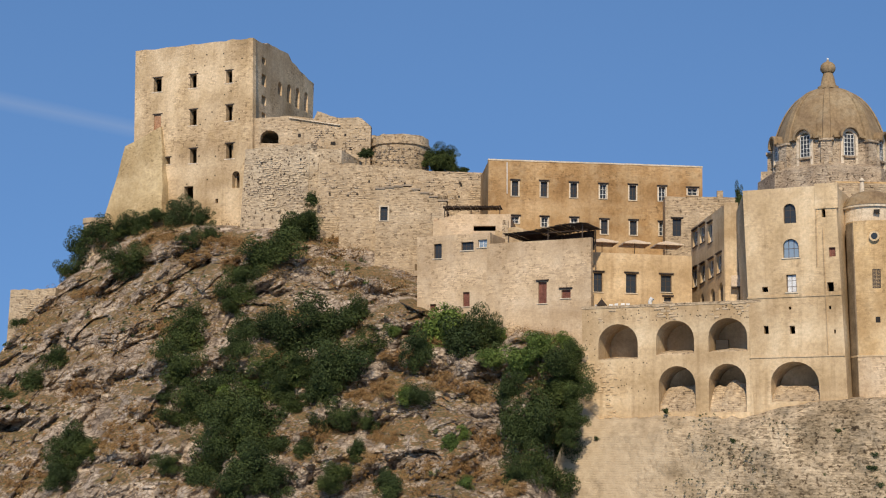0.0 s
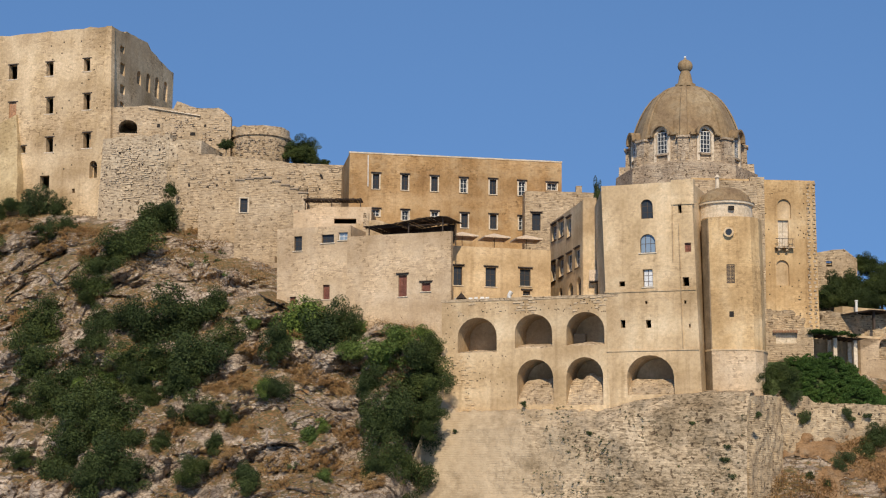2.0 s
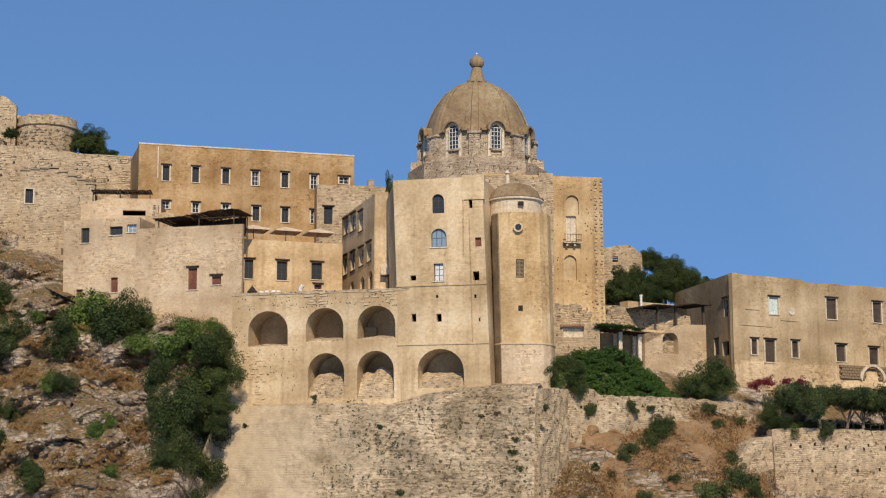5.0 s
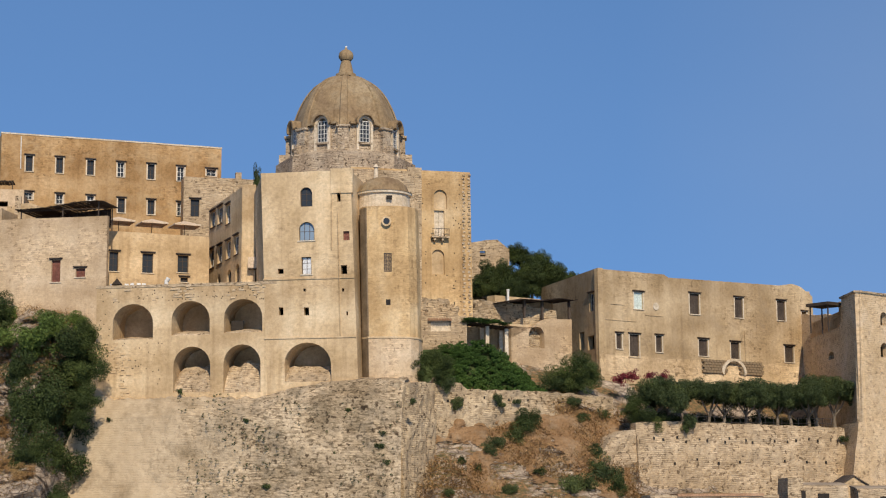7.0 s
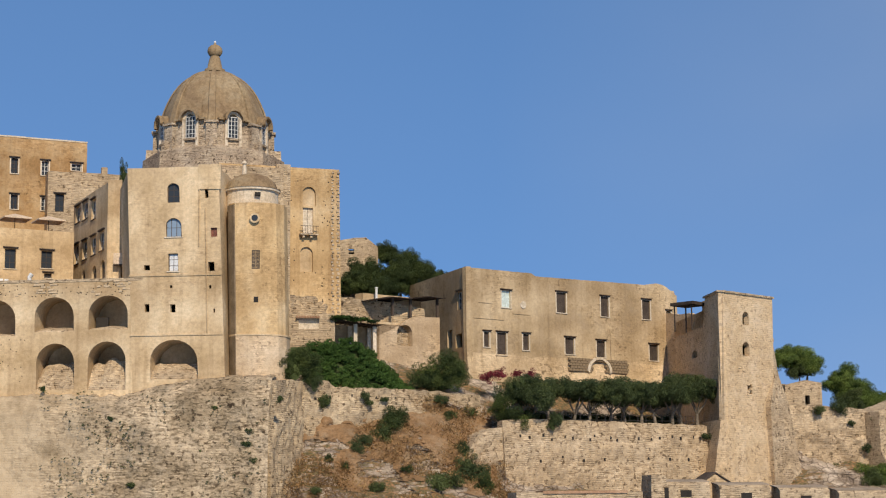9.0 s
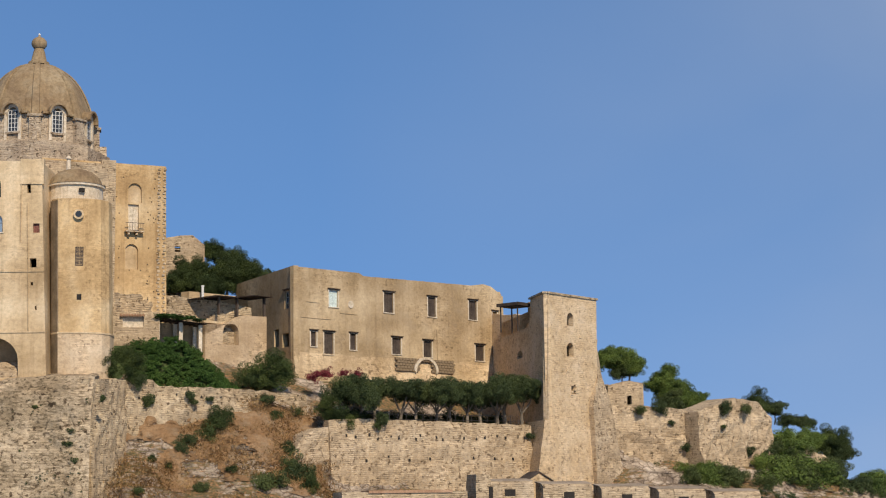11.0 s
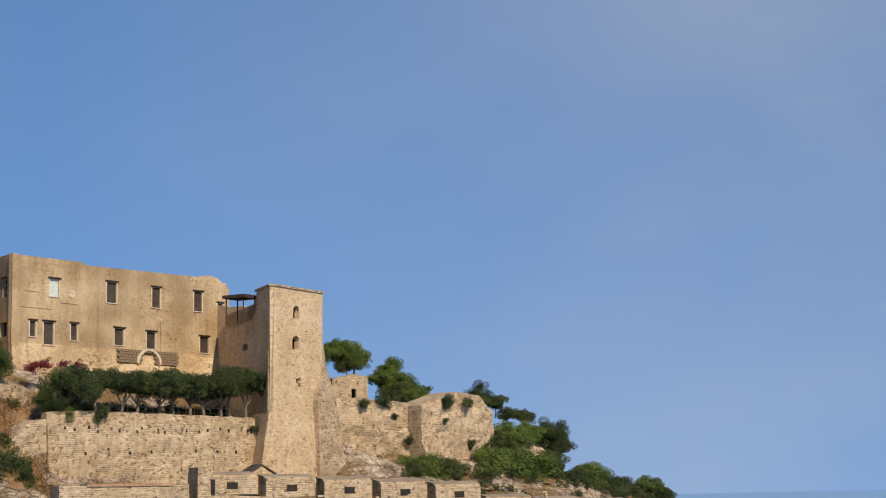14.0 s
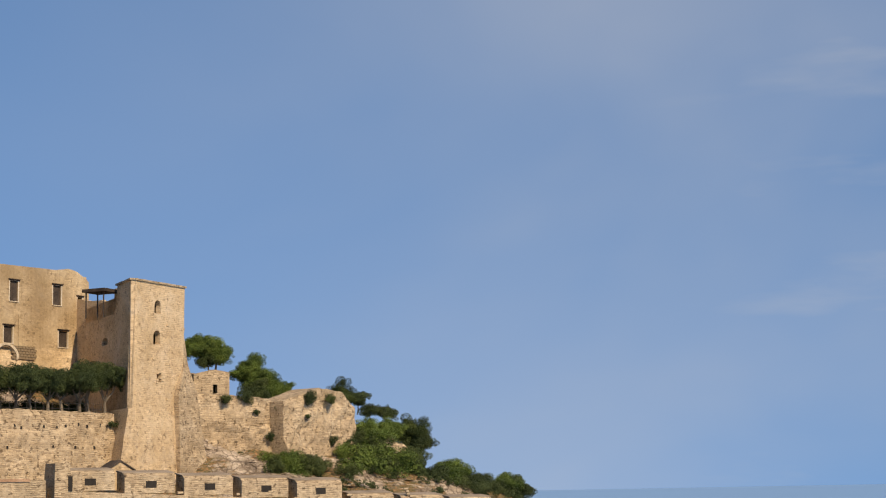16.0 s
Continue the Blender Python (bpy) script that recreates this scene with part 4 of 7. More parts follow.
def facing(parent, count, u0, u1, v0, v1, mat, seed, height=0.0, batter=0.0, spread=0.35):
    """Stones that stand proud of an eroded wall, gathered in ragged patches."""
    rr, made, shapes = random.Random(seed), 0, []
    for _ in range(7):
        bm = bmesh.new()
        box(bm, 0, rr.uniform(0.3, 0.75), -rr.uniform(0.02, 0.11), 0.3, 0, rr.uniform(0.15, 0.3), 0.03)
        for v in bm.verts:
            v.co += Vector((rr.uniform(-0.05, 0.05), rr.uniform(-0.05, 0.05), rr.uniform(-0.03, 0.03)))
        shapes.append(finish(bm, "stone", mat))
    for _ in range(count * 12):
        if made >= count:
            break
        u, v = rr.uniform(u0, u1), rr.uniform(v0, v1)
        if noise.noise(Vector((u * spread, v * spread, seed))) < 0.05:
            continue
        v = v0 + round((v - v0) / 0.3) * 0.3
        ob = new("stone", rr.choice(shapes))
        ob.parent = parent
        ob.location = (u, -batter * max(0.0, height - v), v)
        made += 1


# ---- the keep on the crag ----
def keep():
    t = building("castle_keep", "KEEP", "tall roofless stone castle keep on the cliff top", "castle")
    lean, h = -0.036, 35.0
    part("wall", wall(21.8, h, OPENINGS['KEEP'], 1.0, top=ragged(h, 0.25, 2.0), lean=lean), M_KEEP, t, "sunlit front wall of worn tan masonry")
    for o in OPENINGS['KEEP']:
        if o[0] in ('blocked',):
            window(t, o, Matrix())
    side = inside('KEEP', 'KEEP_SIDE')
    part("wall", wall(27.5, 36.5, OPENINGS['KEEP_SIDE'], 0.9, side, top=ragged(36, 0.35, 5.0, ((0, 35.0), (5, 35.4), (7, 35.9), (15.5, 36.6), (16.5, 35.7), (22, 35.2), (26.5, 34.6), (27.5, 33.0)))), M_KEEP, t,
         "shaded side wall with tall arched openings")
    s = -lean * h
    for name, a, b, z in (("back_wall", (0, 26, 0), (16.5, 26, 0), 33.0), ("side_wall", (0, 1, 0), (0, 26, 0), 34.6), ("partition", (18.0, 1, 0), (14.9, 25.5, 0), 32.5)):
        bm = bmesh.new()
        d = Vector(b) - Vector(a)
        n = d.normalized().cross(Vector((0, 0, 1))) * -0.4
        pts = [Vector(a) - n, Vector(b) - n, Vector(b) + n, Vector(a) + n]
        lo = [bm.verts.new((p.x + s, p.y, 0)) for p in pts]
        hi = [bm.verts.new((p.x, p.y, z)) for p in pts]
        bm.faces.new(hi)
        for i in range(4):
            bm.faces.new([lo[i], lo[(i + 1) % 4], hi[(i + 1) % 4], hi[i]])
        part(name, bm, M_KEEP, t)
    bm = bmesh.new()
    box(bm, 0.4, 15.0, 0.8, 25.8, 32.2, 32.6)
    part("roof", bm, M_KEEP, t)
    bm = bmesh.new()
    lo = [bm.verts.new(p) for p in ((-3.6, -2.6, 4), (8.5, -2.6, 4), (8.5, 22, 4), (-3.6, 22, 4))]
    hi = [bm.verts.new(p) for p in ((-0.9, -0.25, 19.3), (5.8, -0.25, 22.0), (5.8, 20, 21), (-0.2, 20, 21.2))]
    bm.faces.new(hi)
    for i in range(4):
        bm.faces.new([lo[i], lo[(i + 1) % 4], hi[(i + 1) % 4], hi[i]])
    bmesh.ops.subdivide_edges(bm, edges=bm.edges, cuts=6, use_grid_fill=True)
    for v in bm.verts:
        v.co += Vector((noise.noise(v.co * 0.4), noise.noise(v.co * 0.4 + Vector((9, 0, 0))), 0)) * 0.25
    part("scarp", bm, M_SCARP, t, "sloping buttress at the foot of the keep")
    for o in OPENINGS['KEEP'][:9]:
        bm = bmesh.new()
        box(bm, o[1] - 0.25, o[3] + 0.25, -0.06, 0.3, o[4], o[4] + 0.16)
        part("lintel", bm, M_GREYWOOD, t)
        if o[0] == 'gap':
            bm = bmesh.new()
            box(bm, o[1] - 0.3, o[3] + 0.3, -0.05, 0.2, o[2] - 0.14, o[2])
            part("sill", bm, M_LIME, t)


    q = random.Random(2)
    putlogs(t, [(q.uniform(6, 20.5), q.uniform(9, 33)) for _ in range(26)])


keep()


def wall_thing(name, key, width, height, mat, label, openings=(), thick=2.0, top=None, lean=0.0, batter=0.0, back=0.0, left=0.0, core=0.0, step=1.6, stones=0):
    t = building(name, key, label, "wall")
    part("wall", wall(width, height, openings, thick, top=top, lean=lean, batter=batter, left=left, step=step), mat, t)
    if stones:
        facing(t, stones, 0.3, width - 0.9, height * 0.3, height - 1.4, M_DRUM, width, height, batter)
        facing(t, stones, 0.3, width - 0.9, height * 0.3, height - 1.4, mat, width + 3, height, batter)
    if back:
        bm = bmesh.new()
        box(bm, 0.1, width - 0.1, core or thick * 0.8, back, 0, height - 0.8)
        part("core", bm, mat, t)
    q = random.Random(width)
    if not openings:
        putlogs(t, [(q.uniform(0.5, width - 0.8), h0 + q.uniform(-0.3, 0.3)) for h0 in np.arange(height * 0.4, height - 1, 2.1) for _ in range(int(width / 3.2))], size=0.24, y=-0.04 - batter * height * 0.32)
    return t


bastion = wall_thing("bastion", "UPPER", 11.4, 14.4, M_BASTION, "rough rubble bastion wall under the castle keep", thick=2, top=ragged(14.4, 0.45, 8), batter=0.06, back=5, step=0.6, stones=130)
bm = bmesh.new()
q = [Vector((11.4, 0, 0)), Vector((15.4, 2.4, 0)), Vector((15.4, 9, 0)), Vector((11.2, 6, 0))]
lo = [bm.verts.new(p + Vector((0, -0.8, -3))) for p in q]
hi = [bm.verts.new(p + Vector((0, 0, 13.6 if i < 2 else 13.0))) for i, p in enumerate(q)]
bm.faces.new(hi)
for i in range(4):
    bm.faces.new([lo[i], lo[(i + 1) % 4], hi[(i + 1) % 4], hi[i]])
part("flank", bm, M_BASTION, bastion)
upper = wall_thing("upper_rampart", "UPPER2", 18.3, 14.4, M_RUBBLE, "upper castle wall with a dark arched gateway", OPENINGS['UPPER2'], 1.5,
           top=ragged(14, 0.15, 11, ((0, 14.2), (5.6, 14.6), (9.4, 14.2), (9.8, 15.4), (13.1, 14.3), (16.6, 14.4), (17.6, 13.6), (18.3, 12.9))), back=9, core=8.6, step=0.5)
wall_thing("curtain_wall", "CURTAIN", 25.5, 19.1, M_RUBBLE, "long rubble curtain wall below the castle", thick=2.0,
           top=ragged(19, 0.3, 14, ((0, 19.1), (12, 18.3), (24, 17.5))), batter=0.05, back=4, step=0.7, stones=170)

# unseen slab added to stop daylight falling into the gateway from above
bm = bmesh.new()
box(bm, 0.3, 17.6, 1.52, 8.7, 12.6, 12.9)
part("wall_walk", bm, M_RUBBLE, upper)
facing(upper, 110, 6.0, 17.0, 5.5, 12.8, M_DRUM, 77)
facing(upper, 80, 6.0, 17.0, 5.5, 12.8, M_RUBBLE, 78)
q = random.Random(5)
# hollows are not cut: black blocks give their shade as colour
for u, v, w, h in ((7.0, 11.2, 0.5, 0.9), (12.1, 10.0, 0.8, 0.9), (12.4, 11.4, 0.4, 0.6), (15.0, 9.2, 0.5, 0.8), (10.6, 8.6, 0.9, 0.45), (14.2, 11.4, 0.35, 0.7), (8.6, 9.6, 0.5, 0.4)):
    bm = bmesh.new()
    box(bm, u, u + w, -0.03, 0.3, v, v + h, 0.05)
    part("hollow", bm, M_BLACK, upper, "black block painting the shade of a hollow in the wall")
bm = bmesh.new()
for i in range(16):
    a = 5.6 + i * 0.5
    box(bm, a, a + 0.48, -0.3, 0.2, 14.15 - (a - 5.6) * 0.145, 14.3 - (a - 5.6) * 0.145)
part("weathered_ledge", bm, M_LIME, upper, "thin sloping ledge of pale stone")


def round_tower():
    t = empty("round_tower", "low ruined round tower of rubble stone", "tower", at=(-76.1, 248.5, 60))
    bm = bmesh.new()
    n, rings = 36, []
    for z, r in ((0, 4.6), (6.2, 4.55), (10.0, 4.5), (10.1, 4.75), (10.5, 4.75), (10.6, 4.5), (11.6, 4.45), (11.6, 3.7), (9.8, 3.7)):
        rings.append([bm.verts.new((r * math.cos(6.2832 * i / n), r * math.sin(6.2832 * i / n),
                                    z + (0.35 * noise.noise(Vector((i * 0.9, 3, 0))) if z == 11.6 else 0))) for i in range(n)])
    for a, b in zip(rings, rings[1:]):
        for i in range(n):
            bm.faces.new([a[i], a[(i + 1) % n], b[(i + 1) % n], b[i]])
    bm.faces.new(rings[-1])
    part("wall", bm, M_RUBBLE, t)
    rr, shapes = random.Random(12), []
    for _ in range(6):
        bm = bmesh.new()
        box(bm, -0.2, rr.uniform(0.06, 0.2), 0, rr.uniform(0.3, 0.8), 0, rr.uniform(0.15, 0.34), 0.03)
        shapes.append(finish(bm, "stone", M_DRUM))
    for _ in range(130):
        a, z = rr.uniform(-2.9, 0.2), rr.choice((5.2, 5.6, 6.0, 6.5, 7.0, 7.4, 7.9, 8.3, 8.8, 9.2))
        ob = new("stone", rr.choice(shapes))
        ob.parent = t
        ob.matrix_basis = pose(4.5 * math.cos(a), 4.5 * math.sin(a), z, 0, 0, math.degrees(a))



round_tower()


def annex():
    t = building("stone_annex", "ANNEX", "small stone house leaning on the curtain wall", "house")
    part("wall", wall(10.0, 16, OPENINGS['ANNEX'], 0.7, top=ragged(16, 0.08, 3, ((0, 15.2), (4.3, 15.8), (10, 13.4)))), M_RUBBLE, t)
    shell(t, 10.0, 8, 15, M_RUBBLE, M_RUBBLE, parapet=2.2)
    coping(t, 10.0, Matrix(), M_CAP, 15, 0.16, 0.2, 0.8, top=lambda u: np.interp(u, (0, 4.3, 10), (15.2, 15.8, 13.4)))
    for o in OPENINGS['ANNEX']:
        window(t, o, Matrix(), surround=M_LIME, sill=M_LIME)
    t2 = empty("low_ruin_wall", "low broken stone wall at the cliff edge", "wall", at=(-79.2, 229.5, 44), turn=8)
    part("wall", wall(7, 15.0, (), 1.0, top=ragged(14.6, 1.0, 19)), M_RUBBLE, t2)


annex()


# ---- houses below the castle ----
def ochre_house():
    t = building("ochre_house", "OCHRE", "long ochre plastered house with two rows of windows", "house")
    part("wall", wall(30.5, 21.3, OPENINGS['OCHRE'], 0.7, top=ragged(21.3, 0.05, 31)), M_OCHRE, t, "flaking ochre plaster front")
    shell(t, 30.5, 11, 21.2, M_OCHRE, M_TILE)
    coping(t, 30.5, Matrix(), M_LIME, 21.25, 0.06, 0.18)
    for o in OPENINGS['OCHRE']:
        window(t, o, Matrix(), hood=M_GREYWOOD, surround=M_LIME, sill=M_LIME)
    bm = bmesh.new()
    tube(bm, (2.6, -0.1, 21), (2.65, -0.1, 16.5), 0.07, 0.07)
    part("drainpipe", bm, M_WHITE, t, "pale drainpipe")


ochre_house()


def cream_house():
    t = building("cream_house", "CREAM", "cream plastered guest house with a roof terrace", "house")
    part("wall", wall(13.0, 11.1, OPENINGS['CREAM'], 0.6), M_CREAM, t)
    shell(t, 13.0, 9, 11.1, M_CREAM, M_TILE)
    for o in OPENINGS['CREAM']:
        window(t, o, Matrix(), hood=M_GREYWOOD, sill=M_LIME)


cream_house()


def parasol():
    t = empty("terrace_umbrella", "square cream canvas umbrella on the roof terrace", "umbrella", "umbrellas on the terrace")
    bm = bmesh.new()
    c = [bm.verts.new((x, y, 1.95)) for x, y in ((-1.75, -1.75), (1.75, -1.75), (1.75, 1.75), (-1.75, 1.75))]
    d = [bm.verts.new((v.co.x, v.co.y, 1.78)) for v in c]
    a = bm.verts.new((0, 0, 2.6))
    for i in range(4):
        bm.faces.new([c[i], c[(i + 1) % 4], a])
        bm.faces.new([d[i], d[(i + 1) % 4], c[(i + 1) % 4], c[i]])
    part("canopy", bm, M_CANVAS, t)
    bm = bmesh.new()
    tube(bm, (0, 0, 0), (0, 0, 2.6), 0.05, 0.04)
    part("pole", bm, M_GREYWOOD, t)
    bm = bmesh.new()
    box(bm, -0.35, 0.35, -0.35, 0.35, 0, 0.12, 0.05)
    part("base", bm, M_IRON, t)
    return t


first = parasol()
fm = frame_of('CREAM')
for i, u in enumerate((1.7, 6.0, 10.3)):
    m = fm @ pose(u, 2.2, 10.75)
    if i == 0:
        first.matrix_basis = m
    else:
        copy_thing(first, m)


def wing():
    t = building("convent_wing", "WING", "tan convent wing with shuttered windows in shade", "house")
    part("wall", wall(17.4, 16.1, OPENINGS['WING'], 0.6), M_CREAM, t, "plaster front in grazing light")
    end = frame_of('WING').inverted() @ pose(-21.95, 208.75, 36)
    part("end_wall", wall(1.7, 16.3, (), 0.6, end), M_CREAM, t, "plain end wall beside the church")
    bm = bmesh.new()
    box(bm, 0, 17.4, 0.62, 7.5, 15.4, 15.8)
    part("roof", bm, M_TILE, t)
    bm = bmesh.new()
    box(bm, 0, 0.6, 0.6, 7.5, 0, 16.0)
    part("side_wall", bm, M_TAN, t)
    for o in OPENINGS['WING']:
        window(t, o, Matrix(), hood=None if o[0] == 'arch' else M_GREYWOOD, sill=None if o[0] == 'arch' else M_GREYWOOD)
    bm = bmesh.new()
    box(bm, 0.9, 2.5, -0.9, -0.01, 5.6, 5.75)
    balcony = part("balcony", moved(bm, end), M_GREYWOOD, t, "small boxed balcony")
    bm = bmesh.new()
    for a, b, c, d in ((0.9, 2.5, -0.9, -0.82), (0.9, 0.98, -0.82, -0.01), (2.42, 2.5, -0.82, -0.01)):
        box(bm, a, b, c, d, 5.75, 7.1)
    part("parapet", moved(bm, end), M_CANVAS, balcony)


wing()


def back_house():
    t = empty("stone_house", "rubble stone house between the ochre house and the convent", "house", at=(-32.6, 233.0, 44), turn=14)
    part("wall", wall(12.5, 14.4, [('dark', 1.0, 8.6, 2.2, 11.0)], 0.6, top=ragged(14.2, 0.25, 44)), M_RUBBLE, t)
    shell(t, 12.5, 7, 14.2, M_RUBBLE, M_TILE)
    window(t, ('dark', 1.0, 8.6, 2.2, 11.0), Matrix(), hood=M_GREYWOOD)
    bm = bmesh.new()
    box(bm, 7.5, 8.3, 2, 2.8, 13, 15.5)
    part("chimney", bm, M_RUBBLE, t)


back_house()


def grey_house():
    t = building("grey_plaster_house", "GREY", "pale grey plastered house at the cliff edge", "house")
    part("wall", wall(10.4, 19.2, OPENINGS['GREY'], 0.6, lean=-0.02), M_PALE, t)
    shell(t, 10.4, 10, 19.1, M_PALE, M_TILE, lean=-0.02)
    for o in OPENINGS['GREY']:
        window(t, o, Matrix(), sill=M_LIME)
    bm = bmesh.new()
    box(bm, -1.0, -0.02, 1.0, 4.0, 14.3, 15.0)
    box(bm, -0.9, -0.8, 1.0, 4.0, 15.0, 15.9)
    part("balcony", bm, M_PALE, t, "narrow side balcony")
    t = empty("terraced_house", "low plastered house with a flat roof terrace", "house", at=(-62.0, 218.5, 42), turn=8)
    part("wall", wall(10.5, 12.0, [('dark', 5.5, 9.6, 8.5, 10.3)], 0.6, top=ragged(12, 0.05, 51, ((0, 11.0), (3, 11.9), (10.5, 11.9)))), M_PALE, t)
    shell(t, 10.5, 8, 11.6, M_PALE, M_TILE)
    for u in (1.4, 5.0, 8.9):
        bm = bmesh.new()
        box(bm, u, u + 0.12, 0.6, 0.72, 11.5, 13.05)
        part("post", bm, M_REED, t)
    bm = bmesh.new()
    box(bm, 1.2, 9.1, 0.6, 0.7, 12.95, 13.05)
    awning = part("awning_beam", bm, M_REED, t, "beam of the reed sun shade")
    for i in range(24):
        bm = bmesh.new()
        box(bm, 1.2 + i * 0.33, 1.47 + i * 0.33, 0.5, 3.5, 13.05 + 0.03 * (i % 3), 13.14 + 0.03 * (i % 3))
        part("slat", bm, M_REED, awning)
    t = empty("lean_to_house", "plastered lean-to with a sloping roof edge", "house", at=(-51.9, 212.0, 40), turn=6)
    part("wall", wall(7.4, 11.2, (), 0.6, top=ragged(11, 0.03, 61, ((0, 9.6), (1.5, 10.6), (2.2, 11.0), (7.4, 9.2)))), M_TAN, t)
    shell(t, 7.4, 6, 10.4, M_TAN, M_TILE, parapet=1.5)
    bm = bmesh.new()
    box(bm, 1.0, 1.9, -0.3, 0.6, 6, 11.6, 0.1)
    part("chimney", bm, M_RUBBLE, t)


grey_house()


def pale_house():
    t = building("pale_stone_house", "PALE", "pale stone house with red shutters above the vines", "house")
    part("wall", wall(14.1, 17.6, OPENINGS['PALE'], 0.6, top=ragged(17.6, 0.1, 71)), M_PALE, t)
    shell(t, 14.1, 8, 17.2, M_PALE, M_TILE, parapet=0.9, skew=-0.45)
    for o in OPENINGS['PALE']:
        window(t, o, Matrix(), hood=M_GREYWOOD, sill=M_LIME)
    t = empty("roof_pergola", "dark reed pergola on the roof terrace", "pergola", at=frame_of('PALE') @ Vector((2.3, 0.8, 16.7)), turn=-11)
    for u in (0.2, 5.6, 10.2):
        for w in (0.1, 4.6):
            bm = bmesh.new()
            box(bm, u, u + 0.12, w, w + 0.12, 0, 2.1 + u * 0.07)
            part("post", bm, M_GREYWOOD, t)
    bm = bmesh.new()
    box(bm, -0.2, 11.0, 0.1, 0.2, 1.98, 2.08)
    matting = part("beam", bm, M_REED, t, "beam under ragged reed matting")
    rr = random.Random(4)
    for i in range(46):
        bm = bmesh.new()
        u = -0.2 + i * 0.245
        z = 2.12 + u * 0.07 - 0.12 * math.sin(u * 0.6) + rr.uniform(-0.04, 0.04)
        box(bm, u, u + 0.23, -0.5 + rr.uniform(-0.2, 0.1), 5.0 + rr.uniform(-0.2, 0.3), z, z + 0.06)
        part("reed_slat", bm, M_REED, matting)
    for i in range(20):
        bm = bmesh.new()
        u = 0.1 + i * 0.5
        box(bm, u, u + 0.48, 4.75, 4.8, 0.3, 2.1 + u * 0.07)
        part("reed_screen", bm, M_REED, t)


pale_house()


# ---- church on its arcade ----
def arcade():
    t = building("arcade_terrace", "ARCADE", "plastered terrace wall with five deep arches", "terrace")
    part("wall", wall(21.8, 18.4, OPENINGS['ARCADE'], 0.8, top=ragged(18.4, 0.06, 81), lean=-0.01), M_CREAM, t)
    coping(t, 21.8, Matrix(), M_RUBBLE, 18.2, 0.06, 0.3)
    facing(t, 60, 0.3, 20.5, 16.6, 18.1, M_RUBBLE, 41, spread=0.6)
    facing(t, 45, 0.3, 4.5, 4.0, 11.5, M_CREAM, 42, spread=0.5)
    q = random.Random(15)
    putlogs(t, [(q.uniform(0.4, 20.5), q.uniform(16.4, 17.9)) for _ in range(60)] + [(q.uniform(0.4, 1.8), q.uniform(6, 16)) for _ in range(16)]
            + [(q.uniform(1.6, 8.6), q.uniform(6.5, 11.6)) for _ in range(26)], size=0.11)
    fills = (0.12, 0.2, 0.16, 0.66, 0.68)
    for o, fill in zip(OPENINGS['ARCADE'], fills):
        niche(t, o, Matrix(), 4.2, M_CREAM, fill)
    # black block, doorway shade given as colour
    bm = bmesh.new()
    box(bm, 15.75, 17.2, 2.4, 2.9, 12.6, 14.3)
    part("doorway", bm, M_BLACK, t, "black block painting the shade of a low doorway")
    bm = bmesh.new()
    box(bm, 0.3, 20.0, 4.4, 9, 0, 17.0)
    part("core", bm, M_CREAM, t)
    bm = bmesh.new()
    box(bm, 0.2, 20.1, 0.8, 16, 16.9, 17.4)
    part("terrace_floor", bm, M_LIME, t)
    bm = bmesh.new()
    box(bm, 0.02, 0.7, 0.8, 12, 0, 18.3)
    part("side_wall", bm, M_CREAM, t)


arcade()


def church_front():
    t = building("baroque_church", "FACADE", "tall cream plastered church front with arched windows", "church")
    part("wall", wall(10.7, 31.3, OPENINGS['FACADE'], 0.8, top=ragged(31.3, 0.06, 91), lean=-0.04), M_CREAM, t)
    shell(t, 10.7, 14, 31.2, M_CREAM, M_TILE, lean=-0.04, sides=('left', 'right', 'back'))
    flank = wall(12.2, 31.1, (), 0.5, frame_of('FACADE').inverted() @ pose(-20.5, 208.9, 20, 0, 0, -80.3))
    for v in flank.verts:
        v.co.x += 0.04 * (31.1 - v.co.z)
    part("flank_wall", flank, M_CREAM, t, "shaded side wall of the church")
    for o in OPENINGS['FACADE']:
        if o[0] == 'vault':
            niche(t, o, Matrix(), 4.5, M_CREAM, 0.5)
        else:
            window(t, o, Matrix(), sill=M_LIME if o[0] in ('white', 'archw') else None, curtain=o[0] == 'white' and o[1] < 9)
    for z, k in ((18.7, 0.5), (11.85, 0.75)):
        bm = bmesh.new()
        box(bm, k - 0.1, 10.7 + k, -0.1, 0.02, z - 0.09, z + 0.09)
        part("string_course", bm, M_CREAM, t)
    for u, v0, v1, k in ((9.2, 12.0, 26.4, 0.4), (8.5, 22, 31, 0.0)):
        bm = bmesh.new()
        tube(bm, (u + k, -0.09, v0), (u, -0.09, v1), 0.06, 0.06)
        part("drainpipe", bm, M_TAN, t)
    bm = bmesh.new()
    box(bm, 8.4, 11.0, -0.16, 0.5, 28.6, 31.5)
    part("pier", bm, M_CREAM, t)


church_front()


